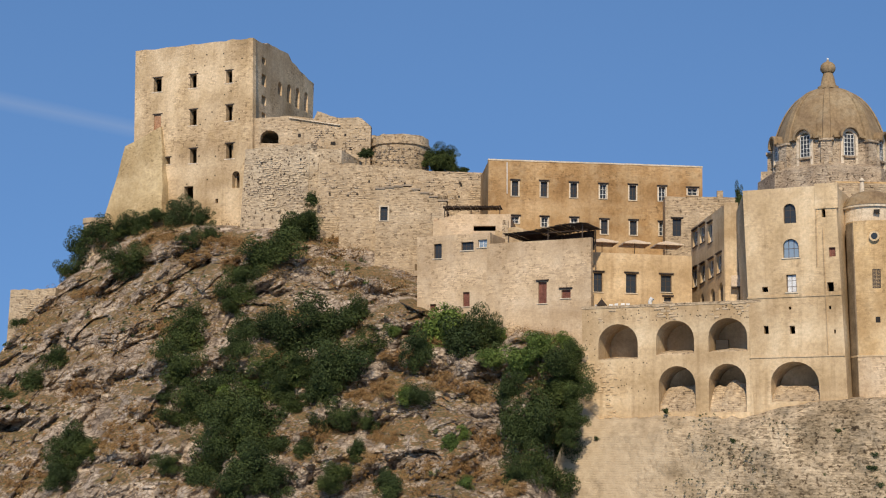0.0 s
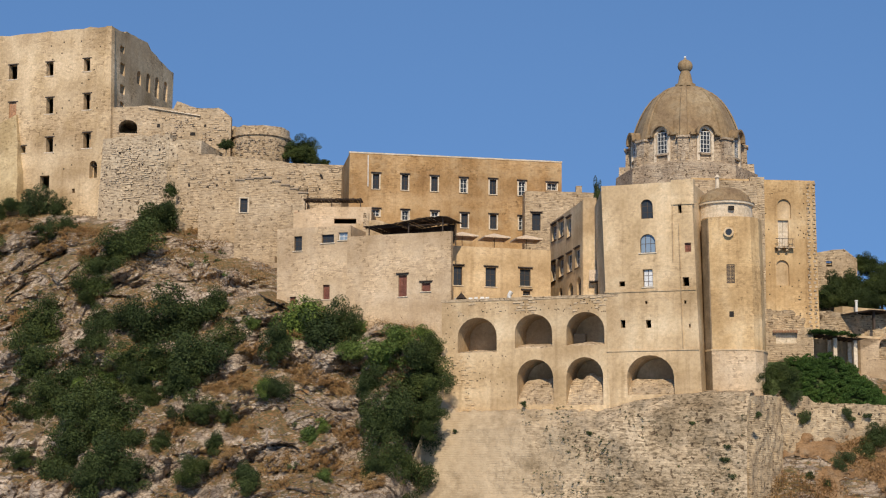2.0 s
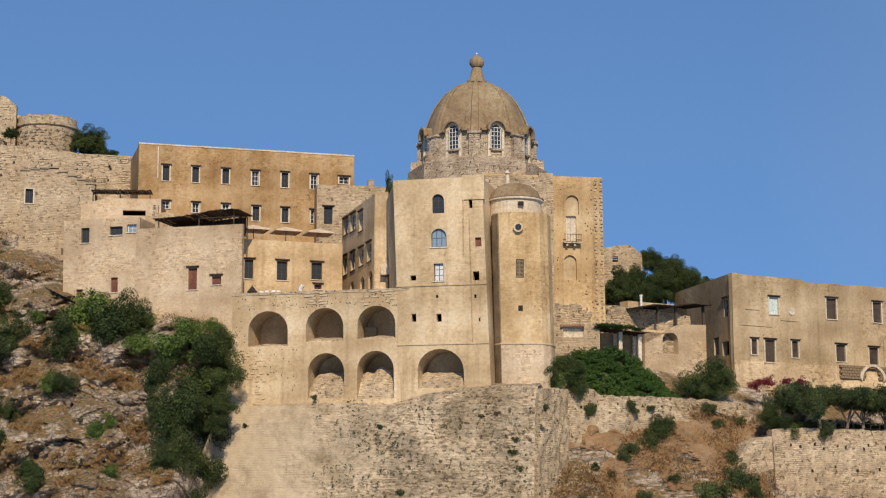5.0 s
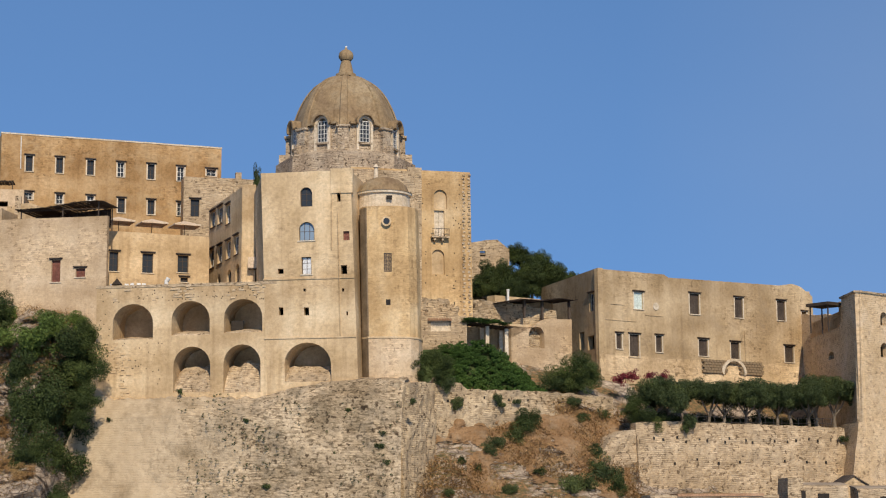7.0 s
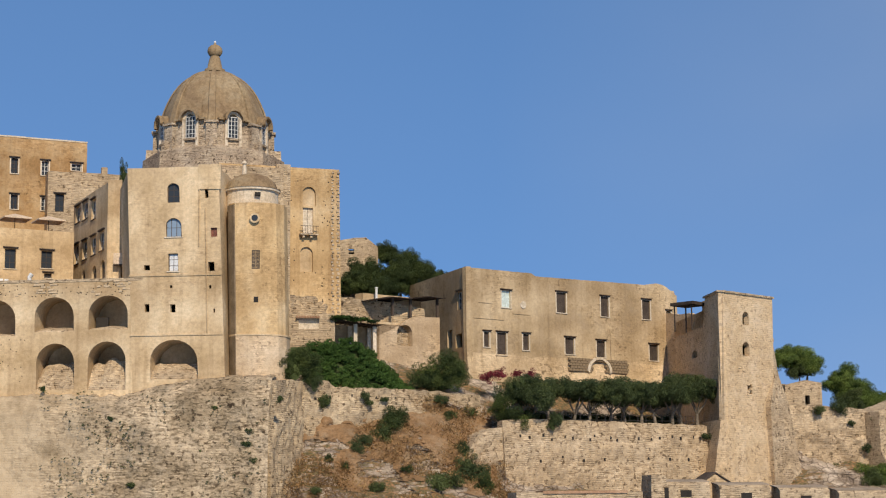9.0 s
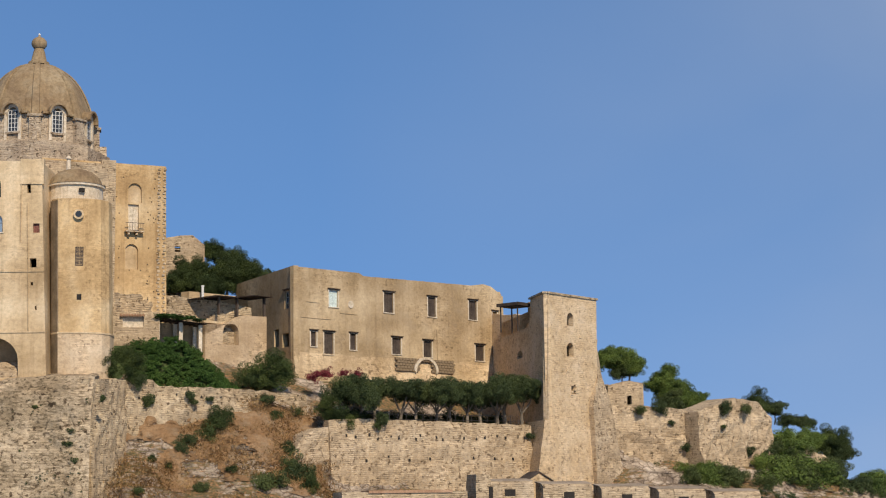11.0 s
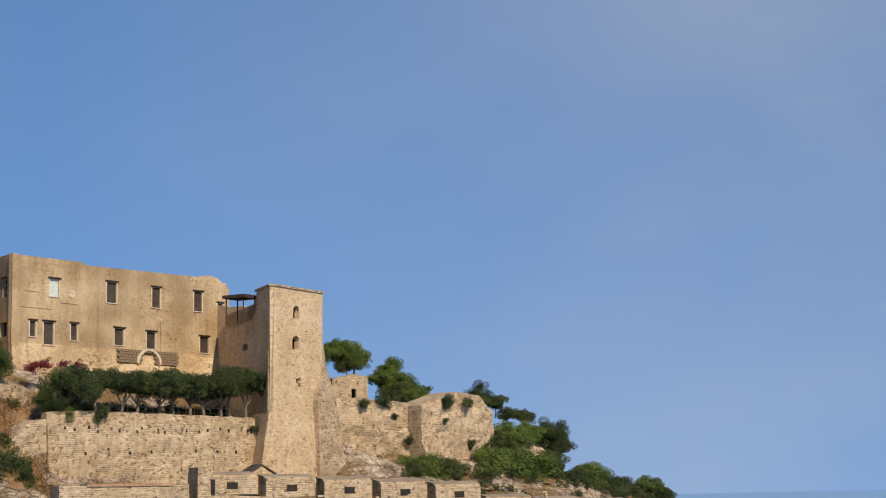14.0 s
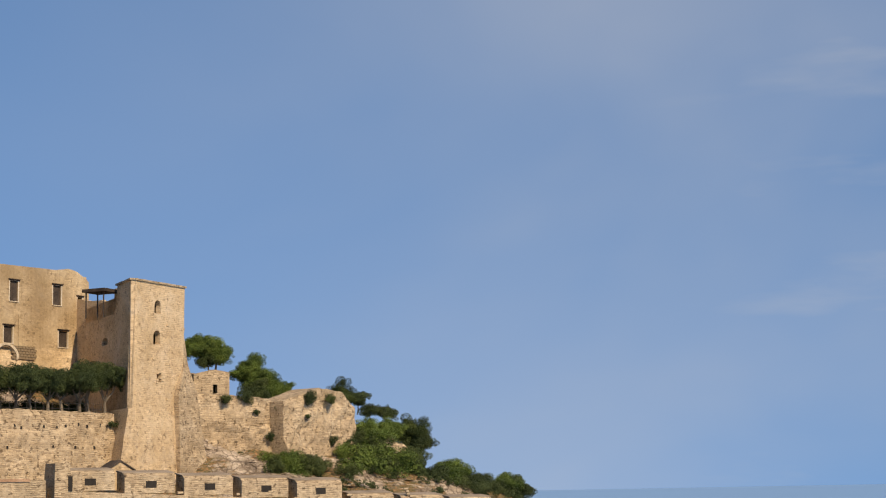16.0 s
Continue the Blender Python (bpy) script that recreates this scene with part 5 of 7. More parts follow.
def turret():
    t = building("apse_turret", "TURRET", "cream apse turret with a small stone dome", "church")
    plan = [(-0.35, 6), (-0.5, 1.2), (0.25, 0.0), (1.6, -0.25), (3.6, -0.25), (5.0, 0.35), (5.9, 1.5), (6.3, 3.4), (6.3, 6)]

    def prism(z0, z1, out, mat, name, shift=0.0, label=""):
        bm = bmesh.new()
        c = Vector((3.0, 3.5))
        rings = []
        for z in (z0, z1):
            ring = []
            for x, y in plan:
                p = Vector((x, y))
                d = (p - c).normalized()
                p = p + d * out
                ring.append(bm.verts.new((p.x + 0.02 * (27 - z) + shift, p.y, z)))
            rings.append(ring)
        n = len(plan)
        for i in range(n):
            bm.faces.new([rings[0][i], rings[0][(i + 1) % n], rings[1][(i + 1) % n], rings[1][i]])
        bm.faces.new(rings[0])
        bm.faces.new(rings[1])
        part(name, bm, mat, t, label)
    prism(-3.0, 11.75, 0.08, M_PALE, "base", 0, "base of bare pale stone")
    prism(11.75, 11.95, 0.16, M_CREAM, "string_course")
    prism(11.95, 27.2, 0.0, M_APSE, "wall")
    # strip at the left edge: stain, with the return's shade put into its brown
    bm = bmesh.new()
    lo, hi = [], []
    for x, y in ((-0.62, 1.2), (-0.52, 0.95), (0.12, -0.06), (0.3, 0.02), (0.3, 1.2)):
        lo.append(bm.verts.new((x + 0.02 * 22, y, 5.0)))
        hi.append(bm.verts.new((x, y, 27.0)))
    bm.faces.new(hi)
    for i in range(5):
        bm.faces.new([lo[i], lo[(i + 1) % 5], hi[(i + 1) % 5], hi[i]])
    part("rain_channel", bm, M_DARK_BROWN, t, "brown strip of stain and painted shade beside the turret")
    for o in OPENINGS['TURRET']:
        window(t, (o[0], o[1], o[2], o[3], o[4]), pose(0, -0.55, 0))
        if o[0] == 'gap':
            # no hole here, its shade is a black block
            bm = bmesh.new()
            box(bm, o[1], o[3], -0.262, -0.1, o[2], o[4])
            part("opening", bm, M_BLACK, t, "black block painting the shade of a small opening")
    bm = bmesh.new()
    n, rings = 24, []
    cx, cy, R = 2.1, 4.1, 3.2
    for r, z in ((R * 0.98, 26.6), (R * 0.98, 29.0), (R * 1.06, 29.05), (R * 1.06, 29.3), (R * 0.97, 29.35), (R * 0.86, 30.2), (R * 0.6, 30.9), (R * 0.3, 31.25), (0.14, 31.35)):
        rings.append([bm.verts.new((cx + r * math.cos(6.2832 * i / n), cy + r * math.sin(6.2832 * i / n), z)) for i in range(n)])
    for k, (a, b) in enumerate(zip(rings, rings[1:])):
        for i in range(n):
            bm.faces.new([a[i], a[(i + 1) % n], b[(i + 1) % n], b[i]])
    bm.faces.new(rings[-1])
    part("cupola", bm, M_LIME, t, "small lime-washed cupola")
    bm = bmesh.new()
    for k, (r, z) in enumerate(((R * 1.08, 29.3), (R * 0.98, 29.42), (R * 0.87, 30.26), (R * 0.61, 30.96), (R * 0.3, 31.32), (0.02, 31.42))):
        ring = [bm.verts.new((cx + r * math.cos(6.2832 * i / n), cy + r * math.sin(6.2832 * i / n), z)) for i in range(n)]
        if k:
            for i in range(n):
                bm.faces.new([prev[i], prev[(i + 1) % n], ring[(i + 1) % n], ring[i]])
        prev = ring
    part("cupola_cap", bm, M_DOME, t, "weathered brown cupola cap")
    # black block in place of a shaded slot
    bm = bmesh.new()
    box(bm, 2.55, 3.2, 0.6, 1.1, 28.2, 28.6)
    part("slot", bm, M_BLACK, t)
    bm = bmesh.new()
    tube(bm, (1.2, 5.5, 31.0), (1.2, 5.5, 32.9), 0.28, 0.22, 10)
    tube(bm, (1.2, 5.5, 32.9), (1.2, 5.5, 33.3), 0.4, 0.1, 10)
    part("chimney", bm, M_LIME, t)


turret()


def church_nave():
    t = building("church_nave", "CHURCH", "church nave block with rough quoins and a balcony", "church")
    part("wall", wall(15.5, 20.7, OPENINGS['CHURCH'], 0.8, top=ragged(20.7, 0.05, 101), lean=-0.012), M_APSE, t)
    shell(t, 15.5, 18, 20.6, M_APSE, M_TILE)
    for o in OPENINGS['CHURCH']:
        window(t, o, Matrix(), sill=M_LIME if o[0] == 'white' else None)
    rr = random.Random(7)
    shared = None
    for side, u in enumerate((7.55, 14.5)):
        z, i = 2.0, 0
        while z < 20.4:
            h = rr.uniform(0.26, 0.34)
            for k in range(3 if side else 4):
                bm = bmesh.new()
                a = u + k * 0.36 - (0.0 if (i % 2) else 0.12)
                box(bm, a, a + 0.33, -0.05 - rr.uniform(0, 0.1), 0.1, z, z + h - 0.05, 0.02)
                if k in (0, 2):
                    part("stone", bm, M_DRUM if rr.random() < 0.25 else M_RUBBLE, t)
                else:
                    bm.free()
            z += h * 1.55
            i += 1
    bm = bmesh.new()
    box(bm, 0, 8.0, -0.9, 0.1, 0, 20.3)
    box(bm, 7.2, 9.0, -0.5, 0.1, 0, 20.9)
    part("buttress", bm, M_RUBBLE, t, "projecting pier of rubble stone")
    q = random.Random(14)
    putlogs(t, [(q.uniform(13.0, 14.6), q.uniform(2, 20)) for _ in range(22)] + [(q.uniform(8.9, 10.2), q.uniform(2, 20)) for _ in range(12)]
            + [(q.uniform(9.5, 13.5), q.uniform(1, 12)) for _ in range(6)], size=0.13)
    o = OPENINGS['CHURCH'][1]
    bm = bmesh.new()
    box(bm, o[1] - 0.5, o[3] + 0.5, -0.75, 0.0, o[2] - 0.15, o[2])
    slab = part("balcony", bm, M_RUBBLE, t)
    for i in range(12):
        bm = bmesh.new()
        tube(bm, (o[1] - 0.45 + i * (o[3] - o[1] + 0.9) / 11, -0.72, o[2]), (o[1] - 0.45 + i * (o[3] - o[1] + 0.9) / 11, -0.72, o[2] + 0.95), 0.018, 0.018, 5)
        part("baluster", bm, M_IRON, slab)
    bm = bmesh.new()
    box(bm, o[1] - 0.5, o[3] + 0.5, -0.75, -0.69, o[2] + 0.93, o[2] + 1.0)
    part("handrail", bm, M_IRON, slab)
    for k in (0.1, 1.1):
        bm = bmesh.new()
        box(bm, o[1] + k - 0.3, o[1] + k, -0.6, 0, o[2] - 0.5, o[2] - 0.15, 0.04)
        part("bracket", bm, M_RUBBLE, slab)


church_nave()


def dome():
    t = empty("church_dome", "brown octagonal church dome on a rubble drum", "dome", at=(-9.65, 221, 50))

    def ring(bm, r, z, turn=0.0, n=8):
        return [bm.verts.new((r * math.sin(6.2832 * (i / n) + turn), -r * math.cos(6.2832 * (i / n) + turn), z)) for i in range(n)]

    def loft(name, levels, mat, n=8, label="", smooth=False):
        bm = bmesh.new()
        prev = None
        for r, z in levels:
            cur = ring(bm, r, z, 0, n)
            if prev:
                for i in range(n):
                    bm.faces.new([prev[i], prev[(i + 1) % n], cur[(i + 1) % n], cur[i]])
            prev = cur
        bm.faces.new(prev)
        return part(name, bm, mat, t, label, smooth)
    loft("drum", ((9.3, 3), (9.2, 7.2), (8.3, 7.6), (7.55, 8.0), (7.45, 11.1)), M_DRUM, 8, "eight-sided drum of rough stone")
    # cloister vault with eight swelling sides
    bm = bmesh.new()
    n, steps = 48, 16
    prev = None
    for k in range(steps + 1):
        a = k / steps * 1.46
        base = 7.25 * math.cos(a) * (1 - 0.06 * math.sin(math.pi * min(1.0, math.sin(a) / math.sin(1.46))))
        z = 10.95 + 8.25 * math.sin(a) / math.sin(1.46)
        cur = []
        for i in range(n):
            th = 6.2832 * i / n
            ph = (th + math.pi / 8) % (math.pi / 4) - math.pi / 8   # from the nearest corner
            f = 1.0 - 0.055 * math.sin(abs(ph) / (math.pi / 8) * math.pi / 2)
            cur.append(bm.verts.new((base * f * math.sin(th), -base * f * math.cos(th), z)))
        if prev:
            for i in range(n):
                bm.faces.new([prev[i], prev[(i + 1) % n], cur[(i + 1) % n], cur[i]])
        prev = cur
    bm.faces.new(prev)
    part("dome_shell", bm, M_DOME, t, "smooth brown rendered dome shell")
    for i in range(8):
        th = 6.2832 * i / 8
        bm = bmesh.new()
        pts = []
        for k in range(13):
            a = 0.02 + k / 12 * 1.40
            r = 7.25 * math.cos(a) * (1 - 0.06 * math.sin(math.pi * min(1.0, math.sin(a) / math.sin(1.46))))
            pts.append((r, 10.95 + 8.25 * math.sin(a) / math.sin(1.46)))
        vv = []
        for r, z in pts:
            row = []
            for s, o in ((-0.55, -0.05), (-0.45, 0.13), (0.45, 0.13), (0.55, -0.05)):
                w = s * (0.35 + 0.65 * r / 7.6)
                rr_ = r + o
                row.append(bm.verts.new((rr_ * math.sin(th) + w * math.cos(th), -rr_ * math.cos(th) + w * math.sin(th), z + o * 0.3)))
            vv.append(row)
        for a, b in zip(vv, vv[1:]):
            for j in range(3):
                bm.faces.new([a[j], a[j + 1], b[j + 1], b[j]])
        part("rib", bm, M_DOME, t)
        # corner pier of the drum with its sloping head
        bm = bmesh.new()
        box(bm, -0.75, 0.75, -0.75, 0.5, 7.4, 10.75, 0.06)
        box(bm, -0.9, 0.9, -0.9, 0.5, 10.7, 10.98)
        part("pier", moved(bm, pose(7.15 * math.sin(th), -7.15 * math.cos(th), 0, 0, 0, math.degrees(th))), M_DRUM, t)
        bm = bmesh.new()
        box(bm, -0.5, 0.5, -1.9, 0.3, 3, 8.6, 0.25)
        part("spur", moved(bm, pose(7.1 * math.sin(th), -7.1 * math.cos(th), 0, 0, 0, math.degrees(th))), M_DRUM, t)
        # dormer window on the side between two corners
        tm = th + 6.2832 / 16
        m = pose(6.75 * math.sin(tm), -6.75 * math.cos(tm), -1.0, 0, 0, math.degrees(tm))
        bm = bmesh.new()
        for a, b in zip(arc(-1.35, 1.35, 13.6, 1.3, 12), arc(-1.35, 1.35, 13.6, 1.3, 12)[1:]):
            for w0, w1, k, lift in ((-1.05, 2.4, 0.82, 0.0),):
                c = [(a[0] * k, a[1] - 0.22), (b[0] * k, b[1] - 0.22), b, a]
                fr = [bm.verts.new((u, w0, v)) for u, v in c]
                bk = [bm.verts.new((u, w1, v)) for u, v in c]
                bm.faces.new(fr)
                for q in range(4):
                    bm.faces.new([fr[q], fr[(q + 1) % 4], bk[(q + 1) % 4], bk[q]])
        for s in (-1, 1):
            box(bm, s * 1.7 - 0.36, s * 1.7 + 0.36, -0.75, 1.0, 12.15, 12.42)
        bmesh.ops.remove_doubles(bm, verts=bm.verts, dist=0.001)
        dormer = part("dormer", moved(bm, m), M_DOME, t, "curved dormer hood over an arched window")
        bm = bmesh.new()
        for s in (-1, 1):
            box(bm, min(s * 1.12, s * 0.78), max(s * 1.12, s * 0.78), -0.45, 0.9, 8.4, 12.4)
        for a, b in zip(arc(-1.1, 1.1, 13.4, 1.1, 10), arc(-1.1, 1.1, 13.4, 1.1, 10)[1:]):
            c = [(a[0] * 0.7, a[1] - 0.35), (b[0] * 0.7, b[1] - 0.35), b, a]
            fr = [bm.verts.new((u, -0.45, v)) for u, v in c]
            bk = [bm.verts.new((u, 0.9, v)) for u, v in c]
            bm.faces.new(fr)
            for q in range(4):
                bm.faces.new([fr[q], fr[(q + 1) % 4], bk[(q + 1) % 4], bk[q]])
        bmesh.ops.remove_doubles(bm, verts=bm.verts, dist=0.001)
        part("surround", moved(bm, m), M_LIME, dormer, "pale plastered window surround")
        bm = bmesh.new()
        frame_bars(bm, -0.68, 9.9, 0.68, 12.7, -0.3, -0.22, 0.085, 3, 5)
        part("window_frame", moved(bm, m), M_WHITE, dormer)
        bm = bmesh.new()
        box(bm, -0.7, 0.7, -0.26, -0.2, 9.95, 12.65)
        part("pane", moved(bm, m), M_GLASS, dormer)
        bm = bmesh.new()
        box(bm, -1.0, 1.0, -0.5, 0.4, 9.65, 9.9)
        part("sill", moved(bm, m), M_DRUM, dormer)
    loft("lantern_base", ((1.3, 19.2), (1.35, 19.55), (1.0, 19.7), (0.78, 20.8), (0.62, 21.3), (0.6, 21.5)), M_DOME, 16, "stone lantern", True)
    loft("lantern_ball", ((0.72, 21.45), (0.95, 21.75), (1.0, 22.1), (0.9, 22.5), (0.6, 22.8), (0.22, 22.95), (0.15, 23.15), (0.05, 23.2)), M_DOME, 16, "", True)

    bm = bmesh.new()
    bmesh.ops.create_uvsphere(bm, u_segments=10, v_segments=8, radius=0.16, matrix=pose(0, 0, 23.3))
    part("finial", bm, M_WHITE, t, "small white finial")


dome()


def terrace_things():
    """Odds and ends on the terrace above the arches."""
    top = frame_of('ARCADE')

    def chair():
        t = empty("garden_chair", "white plastic chair on the terrace", "chair", "chairs on the terrace")
        bm = bmesh.new()
        box(bm, -0.25, 0.25, -0.25, 0.25, 0.4, 0.46)
        part("seat", bm, M_WHITE, t)
        bm = bmesh.new()
        box(bm, -0.25, 0.25, 0.2, 0.26, 0.46, 0.95, 0.02)
        part("backrest", bm, M_WHITE, t)
        for x in (-0.22, 0.18):
            for y in (-0.22, 0.18):
                bm = bmesh.new()
                box(bm, x, x + 0.04, y, y + 0.04, 0, 0.4)
                part("leg", bm, M_WHITE, t)
        return t
    first = chair()
    for i, (u, turn) in enumerate(((3.2, 20), (4.0, 170), (4.7, 200), (5.3, 10), (1.5, 90))):
        m = top @ pose(u, 1.3, 17.95, 0, 0, turn)
        if i == 0:
            first.matrix_basis = m
        else:
            copy_thing(first, m)
    t = empty("terrace_step", "raised plank deck behind the parapet", "deck", at=top @ Vector((0.8, 0.85, 17.35)), turn=-10)
    bm = bmesh.new()
    for i in range(22):
        box(bm, i * 0.4, i * 0.4 + 0.38, 0, 2.2, 0.3, 0.6)
    part("boards", bm, M_GREYWOOD, t)
    t = empty("vent_pipe", "white bent vent pipe on the terrace", "pipe", at=top @ Vector((8.0, 1.6, 17.4)))
    bm = bmesh.new()
    tube(bm, (0, 0, 0), (0, 0, 1.75), 0.24, 0.24, 12)
    tube(bm, (0, 0, 1.65), (0.28, -0.05, 2.05), 0.25, 0.27, 12)
    part("pipe", bm, M_WHITE, t)
    t = empty("folded_umbrella", "dark folded umbrella beside the house", "umbrella", at=top @ Vector((1.6, 2.4, 17.4)))
    bm = bmesh.new()
    tube(bm, (0, 0, 0), (0, 0, 2.4), 0.04, 0.04)
    part("pole", bm, M_IRON, t)
    bm = bmesh.new()
    tube(bm, (0, 0, 1.5), (0, 0, 2.2), 0.7, 0.1, 10)
    part("canopy", bm, M_REED, t)
    t = empty("service_box", "grey air unit on the terrace", "air unit", at=top @ Vector((17.0, 1.4, 17.4)), turn=-10)
    bm = bmesh.new()
    box(bm, 0, 1.0, 0, 0.4, 0.5, 1.3)
    part("casing", bm, M_WHITE, t)
    bm = bmesh.new()
    box(bm, 0.1, 0.9, 0.05, 0.35, 0, 0.5)
    part("stand", bm, M_IRON, t)


terrace_things()


# ---- rampart under the church ----
def rampart():
    t = empty("rampart", "steep weathered stone rampart under the church", "rampart", at=(-38.2, 199.6, 0), turn=-10)
    rows = []
    width, height = 37.2, 26.5
    for j in range(61):
        k = j / 60
        row = []
        for i in range(111):
            f = i / 110
            top = np.interp(f * width, (0, 0.4, 3, 12, 20, 24, 28, 33, width), (29.5, 26.5, 25.0, 25.2, 24.9, 26.0, 26.6, 26.9, 26.7))
            z = top * (1 - k) - 0.5 * k
            u = f * width - (height - z) * 0.29 * (1 - f) * min(1, (1 - f) * 2) + (height - z) * 0.03 * f
            w = -0.35 - (top - z) * 0.24 - 2.0 * np.interp(f, (0, 0.12, 0.3, 1), (0, 0.2, 0.75, 1.0)) * min(1, (top - z) / 2)
            p = Vector((u, w * 1.0, z))
            r = noise.fractal(p * 0.5, 0.9, 2.0, 5) * 0.22 * min(1, f * 3 + 0.15) + noise.fractal(p * 0.12, 1, 2, 3) * 0.4 * min(1, f * 2)
            row.append((u, w - r * min(1.0, k * 8), z + (0.3 * noise.noise(Vector((u, 5, 0))) if j == 0 else 0)))
        rows.append(row)
    rows.insert(0, [(u, 2.5, z + 0.5) for u, w, z in rows[0]])
    grid_sheet(rows, M_RAMPART_FACE, "wall", t)
    end = [[r[110] for r in rows[1:]]]
    grid_sheet([end[0], [(x - 1.9, y + 7.8 + 0.25 * (26 - z), z) for x, y, z in end[0]]], M_RAMPART, "flank", t)


rampart()


def stone_wall(name, label, a, b, z0, tops, mat, thick=1.0, seed=0, batter=0.06, rough=0.35):
    """A rough field-stone wall between two places on the plan, with an uneven top."""
    t = empty(name, label, "wall", at=(a[0], a[1], z0), turn=math.degrees(math.atan2(b[1] - a[1], b[0] - a[0])))
    length = math.hypot(b[0] - a[0], b[1] - a[1])
    n = max(6, int(length / 0.45))
    m = 18
    rows = []
    for j in range(m + 1):
        row = []
        for i in range(n + 1):
            u = length * i / n
            top = np.interp(u / length, [q[0] for q in tops], [q[1] for q in tops]) - z0 + 0.22 * noise.fractal(Vector((u * 0.8, seed, 0)), 1, 2, 4)
            z = top * j / m
            p = Vector((u + seed * 7, z, seed))
            row.append((u, -(top - z) * batter - noise.fractal(p * 0.7, 1, 2, 4) * rough, z))
        rows.append(row)
    rows.append([(u, thick, z + 0.05 * noise.noise(Vector((u * 2, 1, seed)))) for u, w, z in rows[-1]])
    rows.append([(u, thick, 0) for u, w, z in rows[-1]])
    grid_sheet(rows, mat, "wall", t)
    for i in (0, n):
        bm = bmesh.new()
        vs = [bm.verts.new(rows[j][i]) for j in range(len(rows))]
        bm.faces.new(vs)
        part("wall_end", bm, mat, t)

    def face(u, z):
        top = np.interp(u / length, [q[0] for q in tops], [q[1] for q in tops]) - z0
        return -(top - z) * batter - noise.fractal(Vector((u + seed * 7, z, seed)) * 0.7, 1, 2, 4) * rough
    return t, face


garden_wall, garden_face = stone_wall("garden_wall", "pale dry-stone garden wall with tufts", (-3.2, 196.6), (23.5, 207.2), 12,
                         ((0, 26.7), (0.3, 26.9), (0.33, 26.2), (0.7, 26.1), (1, 25.6)), M_RAMPART, 1.2, 1)
rr = random.Random(12)
# drains: black blocks set just proud of the face paint their shade
for i in range(9):
    bm = bmesh.new()
    a = 4.0 + i * 2.6 + rr.uniform(-0.6, 0.6)
    z = 13.0 + rr.uniform(-0.5, 0.2)
    box(bm, a, a + 0.3, garden_face(a, z) - 0.06, 0.6, z, z + 0.3, 0.03)
    part("drain_hole", bm, M_BLACK, garden_wall)
stone_wall("upper_garden_wall", "rubble terrace wall behind the garden", (-1.0, 211.0), (17.5, 217.6), 31,
           ((0, 38.4), (0.5, 38.4), (0.8, 38.0), (1, 37.4)), M_RAMPART, 1.0, 2)
stone_wall("garden_wall_return", "rubble wall joining the rampart to the garden wall", (-2.4, 191.6), (1.6, 198.3), 10,
           ((0, 26.4), (0.5, 26.6), (1, 26.8)), M_RAMPART, 1.0, 5)
terrace_wall, terrace_face = stone_wall("terrace_wall", "long stone retaining wall of the tree terrace", (25.6, 202.6), (52.8, 212.6), 8,
                          ((0, 22.3), (0.08, 22.5), (0.6, 22.3), (1, 22.0)), M_RUBBLE, 1.4, 3, 0.09, 0.3)
stone_wall("terrace_spur", "stepped stone wall at the end of the terrace", (20.8, 200.5), (26.2, 203.0), 10,
           ((0, 17.5), (0.3, 20.5), (0.6, 21.2), (1, 21.6)), M_RUBBLE, 3, 13)
bm = bmesh.new()
box(bm, 0.6, 27.5, 0.9, 14, 12.8, 13.8)
part("terrace_floor", bm, M_ROCK, terrace_wall)
# same painted shade for the terrace drains
for i in range(26):
    bm = bmesh.new()
    u = 2.4 + i * 1.02 + rr.uniform(-0.3, 0.3)
    if u > 28:
        break
    z = 12.2 + rr.uniform(-0.3, 0.3) - (2.6 if i % 3 == 2 else 0)
    box(bm, u, u + 0.26, terrace_face(u, z) - 0.06, 0.6, z, z + 0.34, 0.02)
    part("drain_hole", bm, M_BLACK, terrace_wall)


def terrace_fence():
    base = pose(26.26, 203.4, 22.1, 0, 0, 20.2)
    t = empty("terrace_fence", "dark iron fence along the terrace edge", "fence", at=base.translation, turn=20.2)
    for i in range(22):
        bm = bmesh.new()
        tube(bm, (2 + i * 1.18, 0.35, -0.4), (2 + i * 1.18, 0.35, 1.15), 0.04, 0.04, 6)
        part("post", bm, M_IRON, t)
    for z in (0.45, 1.1):
        bm = bmesh.new()
        tube(bm, (2, 0.35, z), (26.8, 0.35, z), 0.03, 0.03, 6)
        part("rail", bm, M_IRON, t)


terrace_fence()


def shed():
    t = empty("garden_shed", "low stone outhouse with a white shutter", "house", at=(-0.6, 208.6, 30), turn=2)
    o = ('pale', 2.0, 3.9, 4.5, 5.2)
    part("wall", wall(6.4, 5.8, [o], 0.5, top=ragged(5.8, 0.06, 8)), M_RUBBLE, t)
    shell(t, 6.4, 3, 5.7, M_RUBBLE, M_TILE, parapet=0.1)
    window(t, o, Matrix())
    for i in range(9):
        bm = bmesh.new()
        tube(bm, (1.8 + i * 0.33, -0.45, 5.28), (1.8 + i * 0.33, 0.1, 5.42), 0.15, 0.15, 8)
        part("roof_tile", bm, M_TILE, t)


shed()


